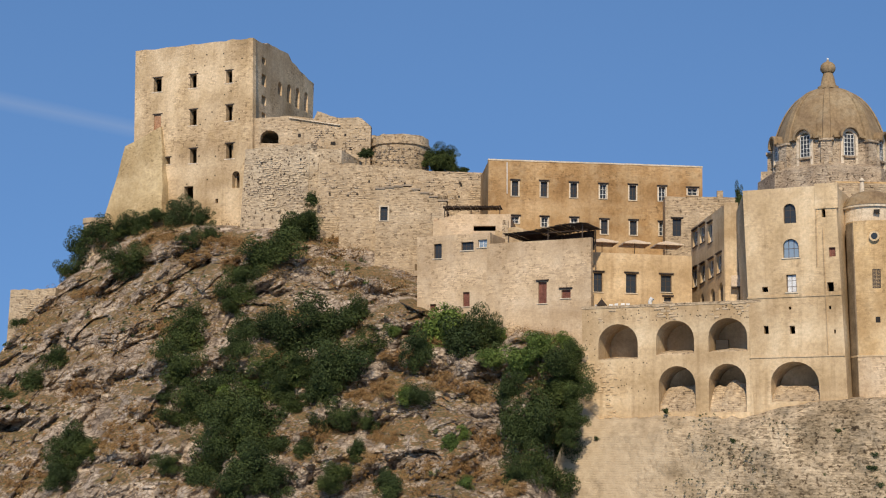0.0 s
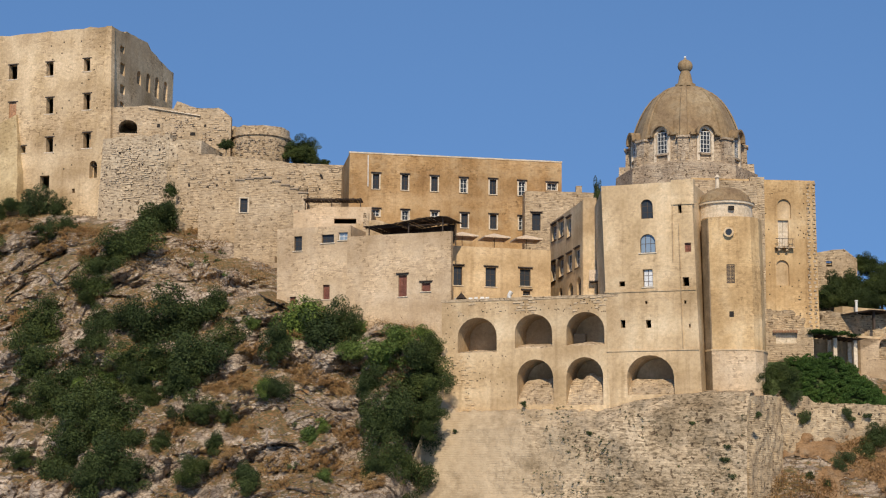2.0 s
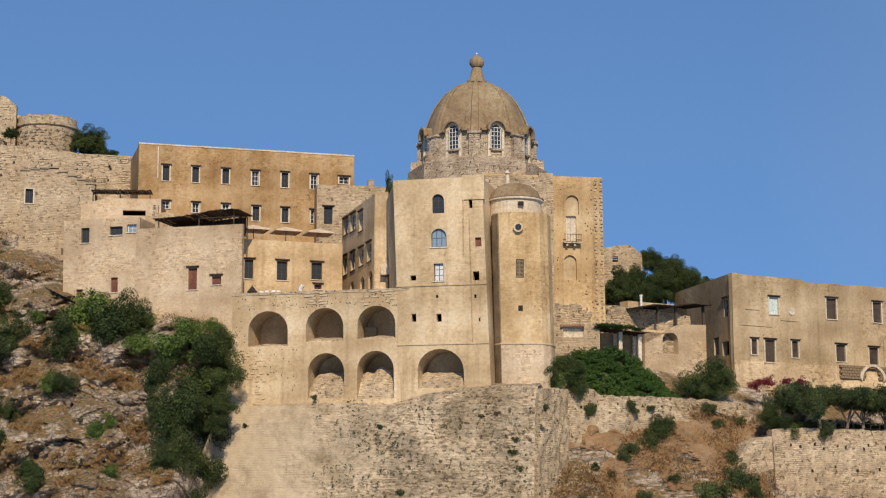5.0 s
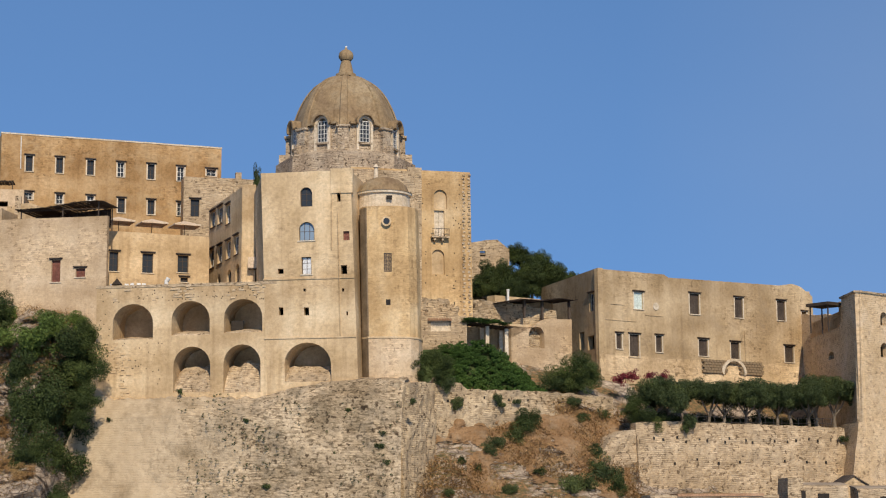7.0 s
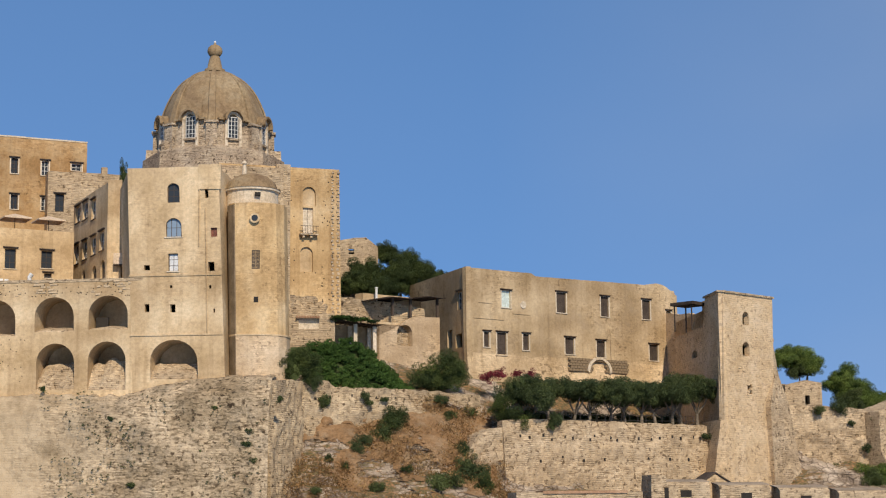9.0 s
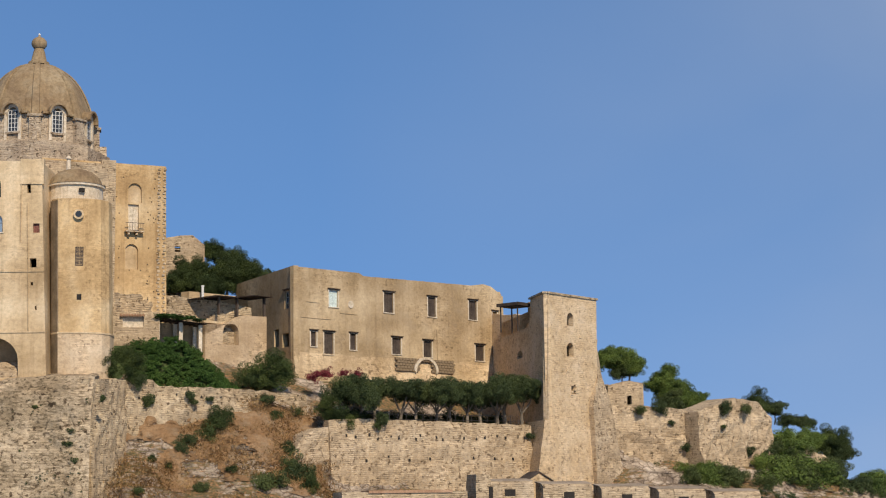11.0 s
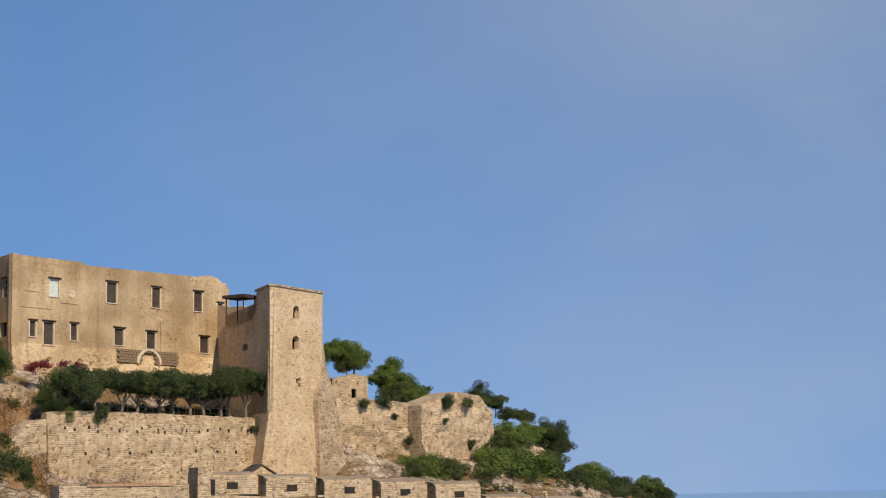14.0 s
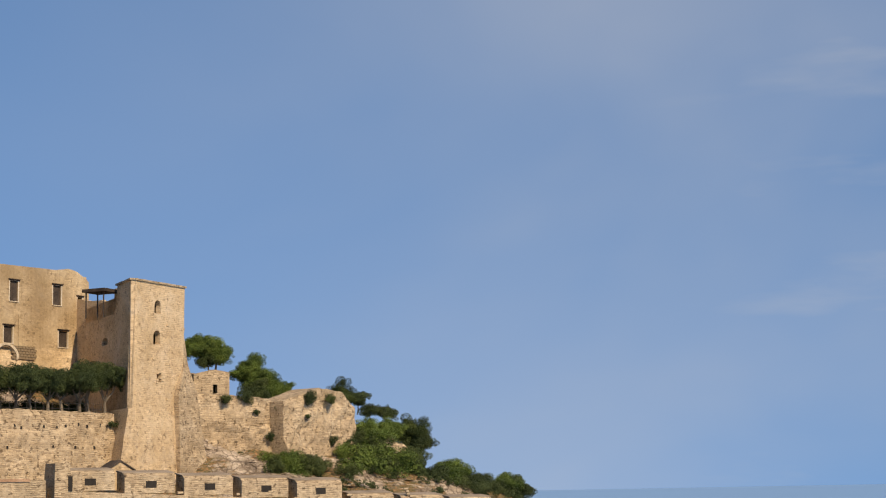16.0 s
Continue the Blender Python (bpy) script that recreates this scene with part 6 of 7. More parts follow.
def garden_pergola():
    t = empty("garden_pergola", "shady pergola overgrown with creeper", "pergola", at=(5.6, 209.0, 31), turn=16)
    for u in (0.1, 2.7, 5.2):
        for w in (0.0, 2.2):
            bm = bmesh.new()
            box(bm, u, u + (0.45 if u > 2 else 0.15), w, w + 0.3, 0, 3.9 - u * 0.1)
            part("post", bm, M_LIME, t)
    for i in range(10):
        bm = bmesh.new()
        box(bm, -0.2 + i * 0.62, -0.1 + i * 0.62, -0.5, 2.8, 3.92 - i * 0.055, 4.02 - i * 0.055)
        part("beam", bm, M_DARKWOOD, t)
    bm = bmesh.new()
    box(bm, -0.2, 6.2, 2.6, 2.8, 0, 3.8)
    part("back_wall", bm, M_TAN, t)
    for i in range(15):
        bm = bmesh.new()
        box(bm, -0.3 + i * 0.43, 0.1 + i * 0.43, -0.6, 2.8, 4.04 - i * 0.04, 4.09 - i * 0.04)
        part("reed_mat", bm, M_REED, t)


garden_pergola()


def loggia():
    t = empty("loggia_house", "plastered loggia house with a reed-roofed balcony", "house", at=(11.5, 212.6, 29), turn=37)
    o = ('vault', 2.9, 3.4, 5.5, 6.2)
    part("wall", wall(10.2, 7.3, [o], 0.5, top=ragged(7.3, 0.05, 9, ((0, 4.5), (2.5, 5.6), (5.6, 7.2), (10.2, 7.4)))), M_PALE, t)
    niche(t, o, Matrix(), 7.0, M_TAN)
    bm = bmesh.new()
    box(bm, 0.2, 10, 3.4, 5.0, 6.3, 10.2)
    part("back_wall", bm, M_CREAM, t)
    bm = bmesh.new()
    box(bm, 0.2, 10.1, 0.5, 3.4, 6.0, 6.3)
    part("floor_slab", bm, M_CREAM, t)
    for u in (2.2, 5.2, 9.8):
        bm = bmesh.new()
        box(bm, u, u + 0.28, 0.05, 0.35, 7.1, 9.4 + 0.06 * u)
        part("post", bm, M_GREYWOOD, t)
    q = random.Random(3)
    for i in range(36):
        bm = bmesh.new()
        u = -0.6 + i * 0.31
        z = 9.1 + 0.085 * u + 0.1 * math.sin(u * 1.1) + q.uniform(-0.04, 0.04)
        box(bm, u, u + 0.3, -0.8 + q.uniform(-0.15, 0.1), 4.0, z, z + 0.08)
        part("reed_mat", bm, M_REED, t)


loggia()
bm = bmesh.new()
tube(bm, (0, 0, -1.2), (0, 0, 1.2), 0.16, 0.16, 10)
tube(bm, (0, 0, 1.2), (0, 0, 1.35), 0.22, 0.2, 10)
t = empty("chimney_pipe", "white chimney pipe on the garden wall", "chimney", at=(11.3, 215.6, 38.6))
part("pipe", bm, M_WHITE, t)


# ---- long house and corner tower ----
def long_house():
    t = building("long_house", "HOUSE", "long tan plastered house with two rows of windows", "house")
    h = 18.6
    tops = ((0, 18.5), (11.9, 18.6), (12.05, 18.25), (33, 18.7), (35.3, 19.1), (37, 18.9), (39.5, 17.6))
    part("wall", wall(39.5, h, OPENINGS['HOUSE'], 0.7, top=ragged(h, 0.05, 120, tops), lean=-0.01, step=0.7), M_TAN, t, "stained tan plaster front")
    side = inside('HOUSE', 'HOUSE_SIDE')
    part("wall", wall(20.2, h, OPENINGS['HOUSE_SIDE'], 0.7, side), M_TAN, t, "shaded end wall")
    shell(t, 39.5, 12, 18.4, M_TAN, M_TILE, sides=('right', 'back'), skew=0.33)
    for o in OPENINGS['HOUSE']:
        window(t, o, Matrix(), hood=M_DARKWOOD, surround=M_LIME, sill=M_LIME, deep=0.2)
    for o in OPENINGS['HOUSE_SIDE']:
        window(t, o, side, hood=M_DARKWOOD if o[0] == 'white' else None)
    # battered foot and the blind arch in its middle
    rows = []
    for j in range(9):
        rows.append([(u, -0.02 - (8 - j) * 0.1 - 0.12 * noise.noise(Vector((u * 0.4, j, 3))), 7.6 * j / 8 - 0.3 * (j == 8) * noise.noise(Vector((u * 0.5, 2, 2)))) for u in np.arange(0, 39.6, 0.6)])
    grid_sheet(rows, M_KEEP, "plinth", t, "sloping plinth of bare worn stone")
    bm = bmesh.new()
    box(bm, 0, 0.58, -0.42, -0.1, 0, 0.32, 0.02)
    block = finish(bm, "volcanic_block", M_DARK_BROWN)
    for i in range(5):
        for k in range(18):
            if 6 < k < 11 and i < 4:
                continue
            ob = new("volcanic_block", block)
            ob.parent = t
            ob.location = (17.6 + k * 0.62 + 0.3 * (i % 2), 0, 6.0 + i * 0.36)
    bm = bmesh.new()
    for a, b in zip(arc(21.0, 25.6, 8.0, 1.9, 16), arc(21.0, 25.6, 8.0, 1.9, 16)[1:]):
        c = [((a[0] - 23.3) * 0.84 + 23.3, a[1] - 0.3), ((b[0] - 23.3) * 0.84 + 23.3, b[1] - 0.3), b, a]
        fr = [bm.verts.new((u, -0.55, v)) for u, v in c]
        bk = [bm.verts.new((u, 0.0, v)) for u, v in c]
        bm.faces.new(fr)
        for q in range(4):
            bm.faces.new([fr[q], fr[(q + 1) % 4], bk[(q + 1) % 4], bk[q]])
    part("blind_arch", bm, M_LIME, t)
    bm = bmesh.new()
    tube(bm, (25.9, -0.1, 7.5), (25.8, -0.1, 12.0), 0.06, 0.06)
    part("drainpipe", bm, M_TAN, t)
    bm = bmesh.new()
    bmesh.ops.create_cone(bm, cap_ends=True, segments=18, radius1=0.5, radius2=0.5, depth=0.12, matrix=pose(9.8, -0.04, 14.3, 90))
    part("round_plaque", bm, M_LIME, t)
    for u0, u1, z in ((2.0, 4.3, 14.1), (7.9, 11.0, 13.0), (1.2, 6.4, 12.05)):
        bm = bmesh.new()
        box(bm, u0, u1, -0.08, 0.02, z, z + 0.07)
        part("ledge", bm, M_TAN, t)


long_house()


def corner_tower():
    t = building("corner_tower", "TOWER", "square tan stone tower on a battered base", "tower")
    h = 30.8
    upper = [(o[0], o[1] - 0.8, o[2] - 14.5, o[3] - 0.8, o[4] - 14.5) for o in OPENINGS['TOWER']]
    part("wall", wall(10.8, h - 14.5, upper, 0.8, pose(0.8, 0, 14.5), top=ragged(h - 14.5, 0.12, 130), lean=0.03), M_TOWER, t, "sunlit tower front")
    side = pose(0.8, 0, 0) @ inside('TOWER', 'TOWER_SIDE')
    part("wall", wall(22, h, OPENINGS['TOWER_SIDE'], 0.8, side, top=ragged(h, 0.15, 131, ((0, 27.2), (15.3, 27.2), (15.6, 30.8), (22, 30.8)))), M_TOWER, t, "shaded tower flank")
    shell(t, 11.6, 7, 30.6, M_TOWER, M_TILE, lean=0.03, sides=('right', 'back'), skew=0.64, start=0.8)
    coping(t, 10.8, pose(0.8, 0, 0), M_RUBBLE, 30.75, 0.18, 0.22)
    facing(t, 12, 2.8, 10.4, 15.5, 27.5, M_TOWER, 21)
    coping(t, 6.4, side @ pose(15.6, 0, 0), M_RUBBLE, 30.75, 0.18, 0.22)
    rows = []
    for j in range(17):
        z = 14.6 - j * 0.95
        left = np.interp(z, (0, 6.2, 14.6), (-3.4, -2.8, -0.5))
        right = np.interp(z, (0, 6.2, 14.6), (9.9, 9.7, 11.3))
        rows.append([(left + (right - left) * i / 20, -0.01 - (14.6 - z) * 0.035 - 0.1 * min(1, j) * noise.fractal(Vector((i * 0.5, z * 0.5, 1)), 1, 2, 3), z) for i in range(21)])
    grid_sheet(rows, M_TOWER, "battered_base", t, "sloping base of the tower")
    last = [r[0] for r in rows]
    grid_sheet([last, [(x + 6.0, y + 9, z) for x, y, z in last]], M_TOWER, "base_flank", t)
    last = [r[20] for r in rows]
    grid_sheet([last, [(x + 1.2, y + 3.2, z) for x, y, z in last]], M_TOWER, "base_flank", t)
    rows = []
    for j in range(27):
        z = 25.5 - j
        left = np.interp(z, (0, 17, 20, 25.5), (9.8, 9.2, 11.2, 11.5))
        right = 11.9 + (25.5 - z) * 0.25
        row = [(left + (right - left) * i / 8, -0.8 * np.interp(z, (17, 21), (1, 0)) + 0.5 * (i / 8) + 0.2 * noise.noise(Vector((i * 0.7, z * 0.8, 4))), z) for i in range(9)]
        rows.append([(row[0][0], 1.2, z)] + row + [(row[-1][0] - 1.0, 3.5, z)])
    grid_sheet(rows, M_RUBBLE, "buttress", t, "rough stone buttress beside the tower")
    bm = bmesh.new()
    box(bm, 1.8, 5.2, 5.6, 9.2, 29.85, 30.25)
    part("canopy", moved(bm, Matrix()), M_REED, t, "dark reed canopy beside the tower top")
    for u, w in ((2.2, 6.0), (2.2, 8.8), (4.6, 8.8)):
        bm = bmesh.new()
        box(bm, u, u + 0.14, w, w + 0.14, 26.5, 29.85)
        part("post", bm, M_GREYWOOD, t)

    t = empty("link_wall", "plastered wall joining the long house to the tower", "wall", at=(53.3, 236.0, 20), turn=-73.8)
    hole = [('gap', 4.6, 11.9, 6.6, 13.3)]
    part("wall", wall(10.6, 18.6, hole, 0.7, top=ragged(18, 0.25, 140, ((0, 19.0), (4, 18.4), (10.6, 17.7))), step=0.7), M_TOWER, t)
    # black panel that paints the shade behind the gap
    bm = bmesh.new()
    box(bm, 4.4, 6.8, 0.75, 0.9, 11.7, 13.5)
    part("backing", bm, M_BLACK, t, "black panel painting the shade behind the opening")


corner_tower()


def battlement():
    a, b = Vector((30.1, 187.0)), Vector((95.0, 194.8))
    t = empty("battlement", "low sea wall with broad sloping merlons", "wall", at=(a.x, a.y, 0), turn=math.degrees(math.atan2(b.y - a.y, b.x - a.x)))
    bm = bmesh.new()
    n = 60
    rows = [[(65.0 * i / n, 0.0 - 0.12 * noise.noise(Vector((i * 0.5, z, 2))), min(z, 13.0 - 0.05 * 65.0 * i / n - (1.3 if i > 43 else 0))) for i in range(n + 1)] for z in (-2, 3, 6, 8, 9, 13)]
    rows.append([(u, 2.6, z) for u, w, z in rows[-1]])
    rows.append([(u, 2.6, -2) for u, w, z in rows[-1]])
    bm.free()
    grid_sheet(rows, M_RUBBLE, "wall", t)
    for i in range(1, 9):
        u = 11.15 + (i - 1) * 7.15
        z = 12.95 - 0.05 * u - (1.3 if i > 5 else 0)
        top = z + 2.25
        bm = bmesh.new()
        prof = [(0, z), (0, top - 0.35), (0.5, top), (2.4, top + 0.25), (2.4, z)]
        ends = [[bm.verts.new((x, w, v)) for w, v in prof] for x in (u, u + 2.5, u + 3.6, u + 6.0)]
        for p, q in zip(ends, ends[1:]):
            for k in range(5):
                bm.faces.new([p[k], p[(k + 1) % 5], q[(k + 1) % 5], q[k]])
        bm.faces.new(ends[0])
        bm.faces.new(ends[-1])
        merlon = part("merlon", bm, M_RUBBLE, t)
        bm = bmesh.new()
        slab = [[bm.verts.new((x, w, v)) for w, v in ((0.42, top - 0.02), (0.42, top + 0.07), (2.5, top + 0.34), (2.5, top + 0.2))] for x in (u - 0.1, u + 6.1)]
        for k in range(4):
            bm.faces.new([slab[0][k], slab[0][(k + 1) % 4], slab[1][(k + 1) % 4], slab[1][k]])
        bm.faces.new(slab[0])
        bm.faces.new(slab[1])
        part("cap", bm, M_CAP, merlon, "sloping grey weathered cap")
        # slit shade painted as a black block on the merlon
        bm = bmesh.new()
        box(bm, u + 2.5, u + 3.8, -0.03, 0.4, z + 0.6, z + 1.35)
        part("gun_slit", bm, M_BLACK, merlon)
    bm = bmesh.new()
    box(bm, 9.3, 12.6, -2.6, 1.0, -2, 14.2, 0.1)
    box(bm, 9.4, 11.2, -2.5, 0.9, 14.1, 15.4, 0.08)
    part("corner_pier", bm, M_RUBBLE, t)
    # black block, painted shade of a slot in the pier
    bm = bmesh.new()
    box(bm, 10.9, 11.35, -2.62, -2.2, 12.4, 14.0)
    part("slot", bm, M_BLACK, t)
    bm = bmesh.new()
    box(bm, -6.0, 8.3, -3.0, 1.0, -2, 13.6, 0.05)
    part("platform", bm, M_RUBBLE, t)
    facing(t, 90, 0.3, 62, 9.5, 12.0, M_RUBBLE, 91)
    bm = bmesh.new()
    box(bm, -3.0, 6.5, -3.1, 0.0, 13.45, 13.75)
    part("platform_edge", bm, M_TILE, t)
    h = empty("sentry_hut", "small gabled hut behind the sea wall", "house", at=(47.6, 194.5, 9.8), turn=8)
    bm = bmesh.new()
    pr = [(0, 0), (0, 4.9), (1.6, 5.9), (3.2, 4.9), (3.2, 0)]
    f = [bm.verts.new((x, 0, z)) for x, z in pr]
    g = [bm.verts.new((x, 3, z)) for x, z in pr]
    bm.faces.new(f)
    bm.faces.new(g)
    for k in range(5):
        bm.faces.new([f[k], f[(k + 1) % 5], g[(k + 1) % 5], g[k]])
    part("wall", bm, M_KEEP, h)
    for s in (0, 1):
        bm = bmesh.new()
        p = [(-0.2, 4.82), (1.6, 5.92)] if s == 0 else [(1.6, 5.92), (3.4, 4.82)]
        lo = [bm.verts.new((x, w, z)) for x, z in p for w in (-0.2, 3.1)]
        hi = [bm.verts.new((x, w, z + 0.14)) for x, z in p for w in (-0.2, 3.1)]
        for q in ((0, 1, 3, 2),):
            bm.faces.new([lo[i] for i in q])
            bm.faces.new([hi[i] for i in q])
        for i, j in ((0, 1), (1, 3), (3, 2), (2, 0)):
            bm.faces.new([lo[i], lo[j], hi[j], hi[i]])
        part("roof", bm, M_GREYWOOD, h)


battlement()
stone_wall("ruined_wall", "ruined rubble wall with bushes in its joints", (64.2, 223.2), (79.2, 224.6), 12,
           ((0, 25.3), (0.4, 25.2), (0.8, 24.8), (1, 24.0)), M_RUBBLE, 3, 21, 0.05, 0.5)
stone_wall("ruined_bastion", "crumbling stone bastion above the slope", (78.6, 222.2), (91.8, 229.0), 11,
           ((0, 24.2), (0.25, 25.2), (0.5, 26.3), (0.8, 25.8), (1, 23.6)), M_RUBBLE, 5, 22, 0.08, 0.5)
stone_wall("broken_wall", "short broken stone wall among the trees", (95.5, 227.5), (101, 229.5), 12,
           ((0, 18), (0.3, 19.6), (0.5, 18.6), (0.8, 18.4), (1, 16)), M_RUBBLE, 1.5, 23, 0.05, 0.5)


def ruin_hut():
    t = empty("roofless_hut", "roofless stone hut on the ridge", "ruin", at=(68.6, 231.0, 22), turn=10)
    o = ('gap', 3.0, 2.2, 3.7, 5.0)
    part("wall", wall(5.6, 7.2, [o], 0.6, top=ragged(7, 0.2, 150, ((0, 6.4), (3, 7.1), (5.6, 6.8)))), M_RUBBLE, t)
    shell(t, 5.6, 4, 6.6, M_RUBBLE, M_RUBBLE, parapet=0.6)
    t = empty("ruined_gable", "ruined stone gable behind the church", "ruin", at=(6.0, 238, 40), turn=6)
    part("wall", wall(6.8, 10, [('gap', 2.6, 7.6, 3.4, 8.4)], 0.7, top=ragged(10, 0.2, 151, ((0, 9.4), (3.5, 9.9), (5.8, 10.1), (6.8, 8.6)))), M_RUBBLE, t)
    shell(t, 6.8, 5, 8.6, M_RUBBLE, M_RUBBLE)
    t = empty("cliff_parapet", "ruined parapet at the west end of the cliff", "wall", at=(-131.5, 229.6, 28), turn=-3)
    part("wall", wall(7.8, 18.6, (), 4.0, top=ragged(18.5, 0.4, 160), batter=0.03, step=0.8), M_RUBBLE, t)
    facing(t, 90, 0.2, 7.0, 6, 17.6, M_RUBBLE, 161, 18.6, 0.03)
    t = empty("watch_post", "small round stone watch post below the keep", "tower", at=(-123.4, 240.5, 52))
    bm = bmesh.new()
    tube(bm, (0, 0, 0), (0, 0, 6.2), 2.0, 1.9, 16)
    tube(bm, (0, 0, 6.2), (0, 0, 7.0), 2.1, 2.1, 16)
    part("wall", bm, M_PALE, t)


ruin_hut()


# ---- where the shrubs grow: x, way inland, radius ----
SHRUBS = {}
SHRUBS['CLIFF_CREST'] = [
    (-123.0, 4.88, 2.7), (-124.8, 4.62, 2.3), (-125.7, 4.06, 2.0), (-112.3, 3.75, 2.5),
    (-116.7, 5.13, 2.6), (-114.3, 4.9, 1.3), (-102.8, 4.09, 1.5), (-99.2, 4.12, 1.8),
    (-119.5, 4.96, 1.6), (-126.1, 2.91, 0.9), (-133.5, 3.7, 1.1), (-118.5, 1.99, 1.0),
]
SHRUBS['CLIFF_WEST'] = [
    (-134.8, 4.89, 3.4), (-115.4, 2.08, 1.9), (-112.8, 2.31, 1.9), (-101.2, 1.5, 2.3),
    (-101.6, 1.35, 1.9), (-101.4, 1.22, 1.7), (-99.2, 1.43, 1.3), (-91.6, 1.86, 1.3),
]
SHRUBS['CLIFF_GULLY'] = [
    (-85.7, 5.0, 2.2), (-86.9, 4.65, 2.6), (-87.0, 4.0, 2.6), (-88.2, 3.7, 2.4),
    (-88.7, 3.44, 1.9), (-88.8, 3.15, 1.7), (-88.2, 2.95, 1.2), (-103.2, 5.24, 3.6),
    (-81.0, 2.8, 2.5), (-84.7, 2.69, 2.2), (-93.0, 2.52, 2.6), (-92.2, 2.25, 2.4),
    (-93.4, 2.74, 1.7), (-91.4, 2.05, 1.5), (-84.4, 2.47, 2.1),
]
SHRUBS['CLIFF_HEART'] = [
    (-73.8, 3.11, 3.0), (-74.8, 2.82, 3.1), (-91.5, 5.35, 4.4), (-73.4, 2.43, 3.0),
    (-69.3, 2.48, 3.1), (-69.9, 3.35, 2.2), (-67.0, 2.78, 2.2), (-72.0, 2.03, 2.0),
    (-69.7, 2.13, 2.3),
]
SHRUBS['CLIFF_MIDDLE'] = [(-74.1, 1.9, 1.5), (-76.2, 2.07, 1.9), (-75.4, 2.32, 1.7), (-79.5, 2.33, 1.9), (-77.5, 2.6, 1.5), (-66.7, 1.83, 1.5), (-70.1, 1.49, 1.5), (-87.1, 1.33, 1.3), (-63.0, 1.52, 1.2)]
SHRUBS['CLIFF_FOOT'] = [
    (-84.6, 2.04, 2.5), (-86.6, 1.86, 2.5), (-87.8, 1.7, 2.0), (-81.3, 1.8, 3.0),
    (-77.9, 1.77, 3.0), (-78.0, 1.56, 3.1), (-81.5, 1.5, 2.6), (-81.2, 1.26, 2.3),
    (-77.8, 1.98, 2.1), (-75.0, 1.33, 2.6), (-76.9, 1.18, 2.0), (-73.3, 1.53, 1.9),
    (-72.2, 1.24, 1.9), (-69.4, 1.76, 1.2), (-63.1, 1.79, 1.2), (-58.3, 1.27, 1.3),
    (-64.7, 1.3, 1.6), (-65.3, 1.2, 1.2), (-57.2, 1.17, 1.6), (-58.0, 2.21, 1.5),
]
SHRUBS['IVY_TOP'] = [
    (-56.4, 3.52, 3.1), (-53.1, 3.6, 3.2), (-78.7, 5.44, 3.5), (-52.3, 4.12, 2.0),
    (-59.7, 2.92, 2.0), (-50.3, 3.74, 2.1), (-56.6, 4.09, 1.4), (-46.0, 2.79, 2.0),
    (-45.6, 2.25, 1.3), (-45.2, 3.47, 2.2),
]
SHRUBS['IVY_FALL'] = [
    (-40.8, 3.12, 2.7), (-42.1, 2.64, 3.1), (-40.2, 2.58, 2.7), (-43.0, 2.19, 2.4),
    (-40.7, 2.06, 2.4), (-41.6, 1.75, 2.2), (-43.2, 1.54, 1.7), (-40.7, 1.43, 1.7),
]
SHRUBS['FRESH'] = [
    (-63.8, 3.21, 1.3), (-59.4, 2.13, 1.4), (-48.8, 3.36, 1.9), (-43.2, 3.78, 2.2),
    (-40.8, 3.55, 1.5), (-51.9, 1.66, 1.5), (-50.9, 1.79, 1.1), (-48.7, 1.27, 1.3),
    (-48.7, 4.03, 1.3), (-94.9, 5.27, 0.9), (-115.9, 5.0, 1.1), (-83.9, 1.93, 1.3),
    (-80.4, 2.02, 1.4),
]
SHRUBS['SLOPE'] = [
    (12.1, 3.26, 1.5),
    (11.5, 2.97, 1.2),
    (12.9, 3.43, 1.1),
    (8.4, 2.81, 1.1),
    (8.0, 2.69, 0.9),
    (21.0, 3.00, 1.1),
    (20.2, 2.62, 1.3),
    (21.6, 2.58, 1.6),
    (18.2, 2.25, 1.6),
    (22.9, 2.49, 1.3),
    (25.4, 3.64, 0.9),
    (25.7, 3.57, 0.6),
    (31.4, 3.40, 0.6),
    (30.0, 3.46, 0.7),
    (19.6, 3.68, 0.7),
    (22.2, 3.98, 0.8),
    (10.1, 2.00, 0.8),
    (3.2, 1.84, 0.6),
    (20.4, 3.06, 0.8),
    (4.8, 2.47, 0.5),
    (6.7, 2.36, 0.5),
    (13.7, 2.40, 0.5),
]
SHRUBS['EAST'] = [
    (80.0, 3.05, 2.8),
    (77.2, 3.02, 2.2),
    (82.5, 3.03, 2.2),
    (92.7, 3.24, 3.6),
    (87.7, 2.79, 2.2),
    (96.2, 3.19, 3.2),
    (99.0, 3.13, 2.3),
    (102.7, 3.13, 2.0),
    (88.7, 3.29, 1.8),
]
